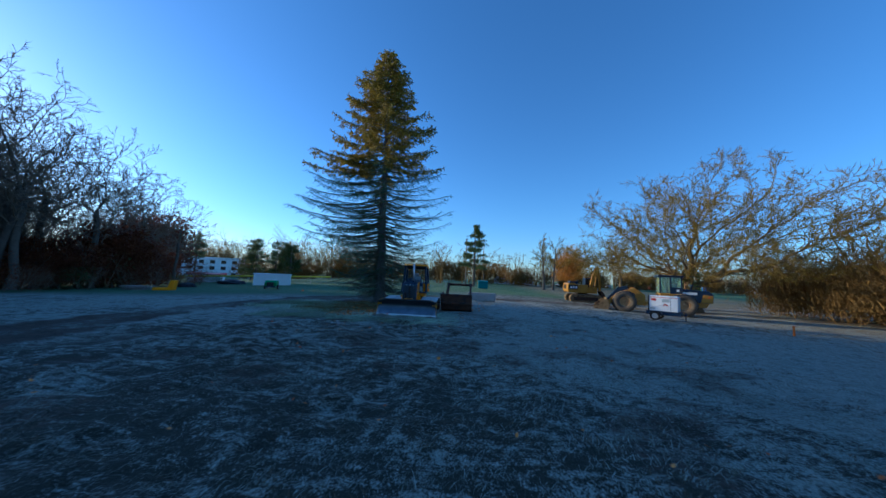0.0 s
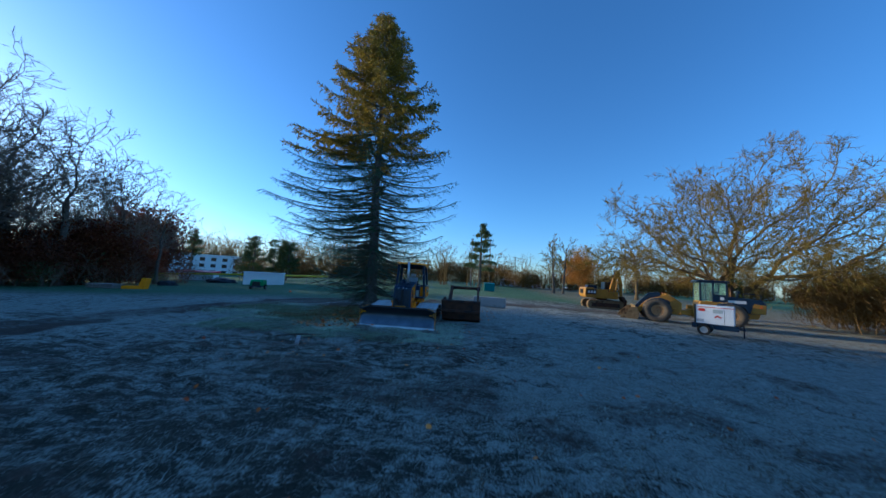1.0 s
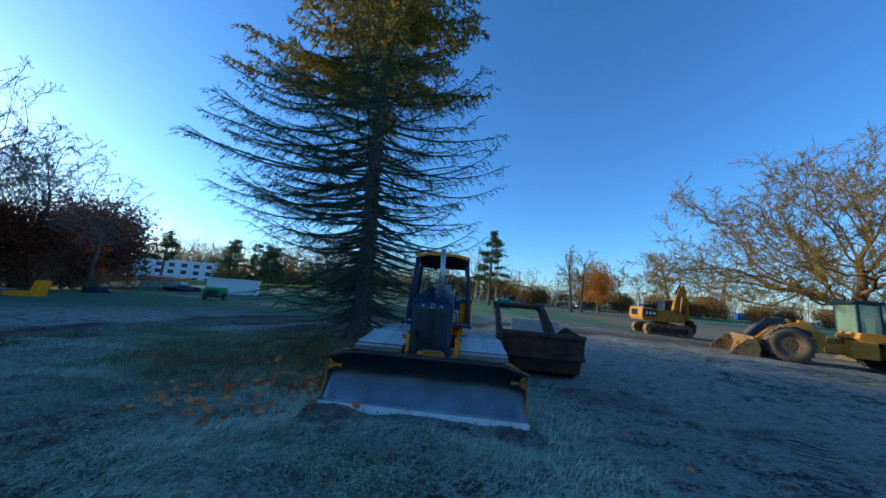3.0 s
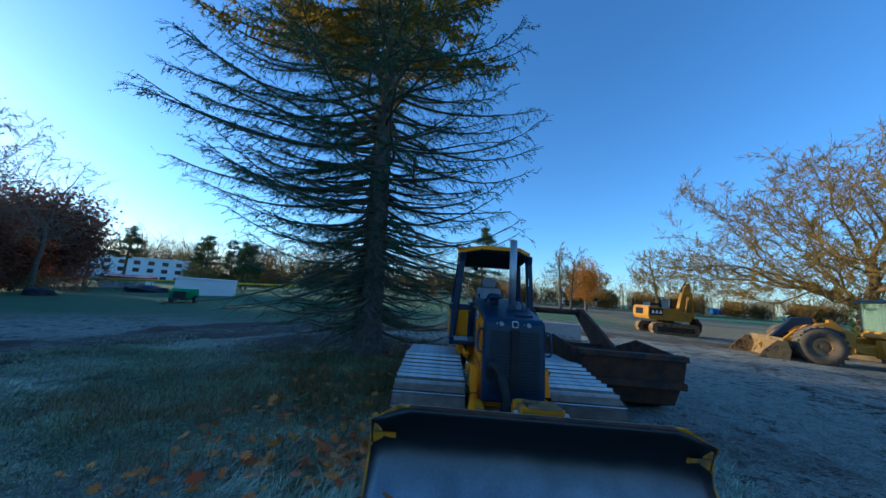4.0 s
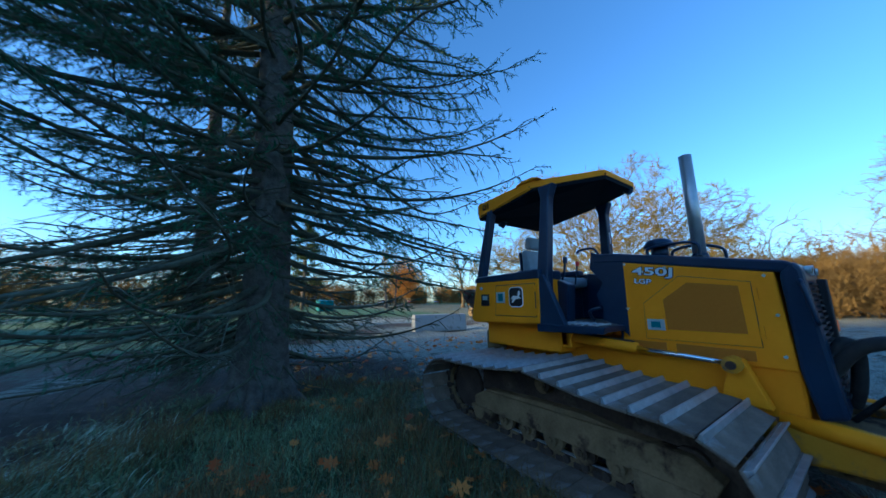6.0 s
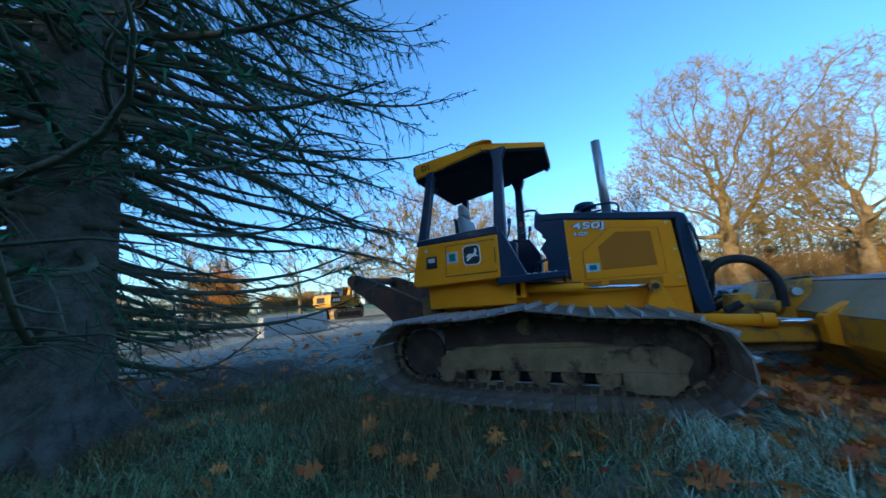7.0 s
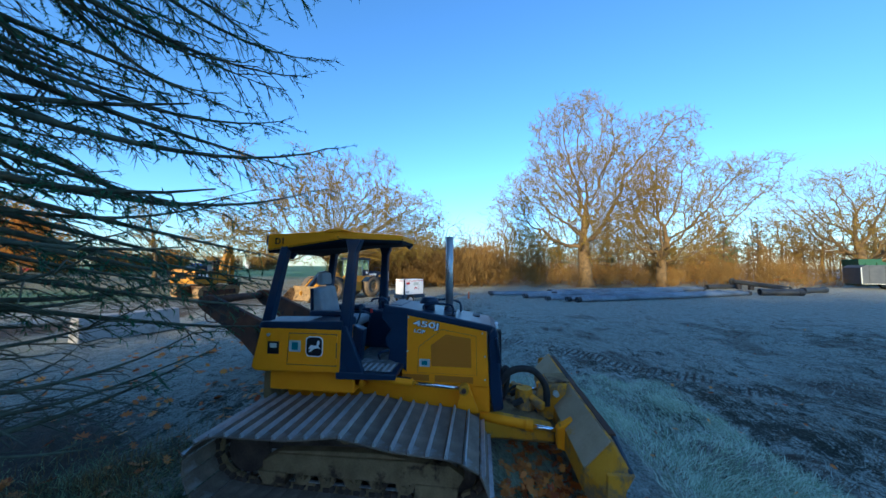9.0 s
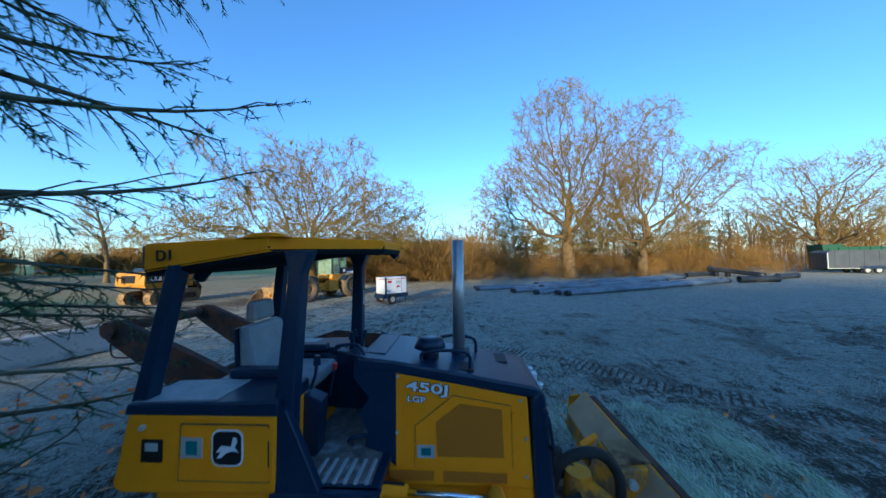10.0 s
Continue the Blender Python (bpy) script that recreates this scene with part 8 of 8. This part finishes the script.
grass_patch("green_grass", 3, 64000, (-8, 0, 13, 22), 0.05, 0.19, 0.0052, M_GREENG, "frosted green grass by the bulldozer", lambda x, y: mound(x, y) * (0.3 + 0.7 * clumps(x, y, 1.2, 33)) * off_dozer(x, y), 1.1)


grass_patch("mound_grass", 7, 42000, (-11.5, -5.2, 15.0, 21.0), 0.06, 0.20, 0.010, M_FROSTG, "pale green frosted grass on the low mound", lambda x, y: (0.25 + 0.75 * clumps(x, y, 1.1, 37)) * np.exp(-(((x + 8.2) / 2.9) ** 2 + ((y - 17.6) / 2.6) ** 2) ** 2), 1.5)


def build_leaves():
    """Fallen lobed oak leaves, curled, thickest round the blade."""
    rng = np.random.default_rng(6)
    lobes = [(0.0, -0.5), (0.10, -0.30), (0.34, -0.28), (0.16, -0.08), (0.44, 0.06), (0.17, 0.14), (0.30, 0.36), (0.08, 0.32), (0.0, 0.55)]
    out = np.array(lobes + [(-x, y) for x, y in lobes[-2:0:-1]])
    V, F = [], []
    n = 1250
    for i in range(n):
        u = rng.random()
        if u < 0.28:
            x, y = -4.5 + 7.5 * rng.random(), 19.0 + 5.5 * rng.random() ** 1.2
        elif u < 0.52:
            x, y = rng.normal(-2.4, 0.7), rng.normal(14.95, 0.32)
        elif u < 0.86:
            x, y = -5.2 + 2.3 * rng.random(), 13.4 + 5.0 * rng.random()
        elif u < 0.93:
            x, y = -6 + 8 * rng.random(), 9 + 6 * rng.random()
        else:
            x, y = -7 + 15 * rng.random(), 1 + 15 * rng.random()
        s = (0.08 + 0.11 * rng.random()) * (1.0 if u < 0.68 else 0.6)
        m = np.array(Euler((rng.normal() * 0.45, rng.normal() * 0.45, rng.random() * 6.283)).to_matrix())
        curl = 0.5 * rng.random()
        p = np.concatenate([[(0, 0)], out]) * s
        q = np.stack([p[:, 0], p[:, 1], curl * (p[:, 0] ** 2 + 0.5 * p[:, 1] ** 2) / s], 1) @ m.T
        lift = 0.035 + (0.06 * rng.random() if 0.28 < u < 0.62 else 0.0)
        q += np.array((x, y, gz(x, y) + lift))
        b = len(V) * (len(out) + 1)
        V.append(q)
        k = len(out)
        F += [(b, b + 1 + j, b + 1 + (j + 1) % k) for j in range(k)]
    ob = finish("fallen_leaves", raw_mesh("fallen_leaves", np.concatenate(V), np.array(F)), M_LEAF)
    tagged(ob, "fallen russet oak leaves scattered on the frosty grass", "leaves", kind="stuff")


build_leaves()
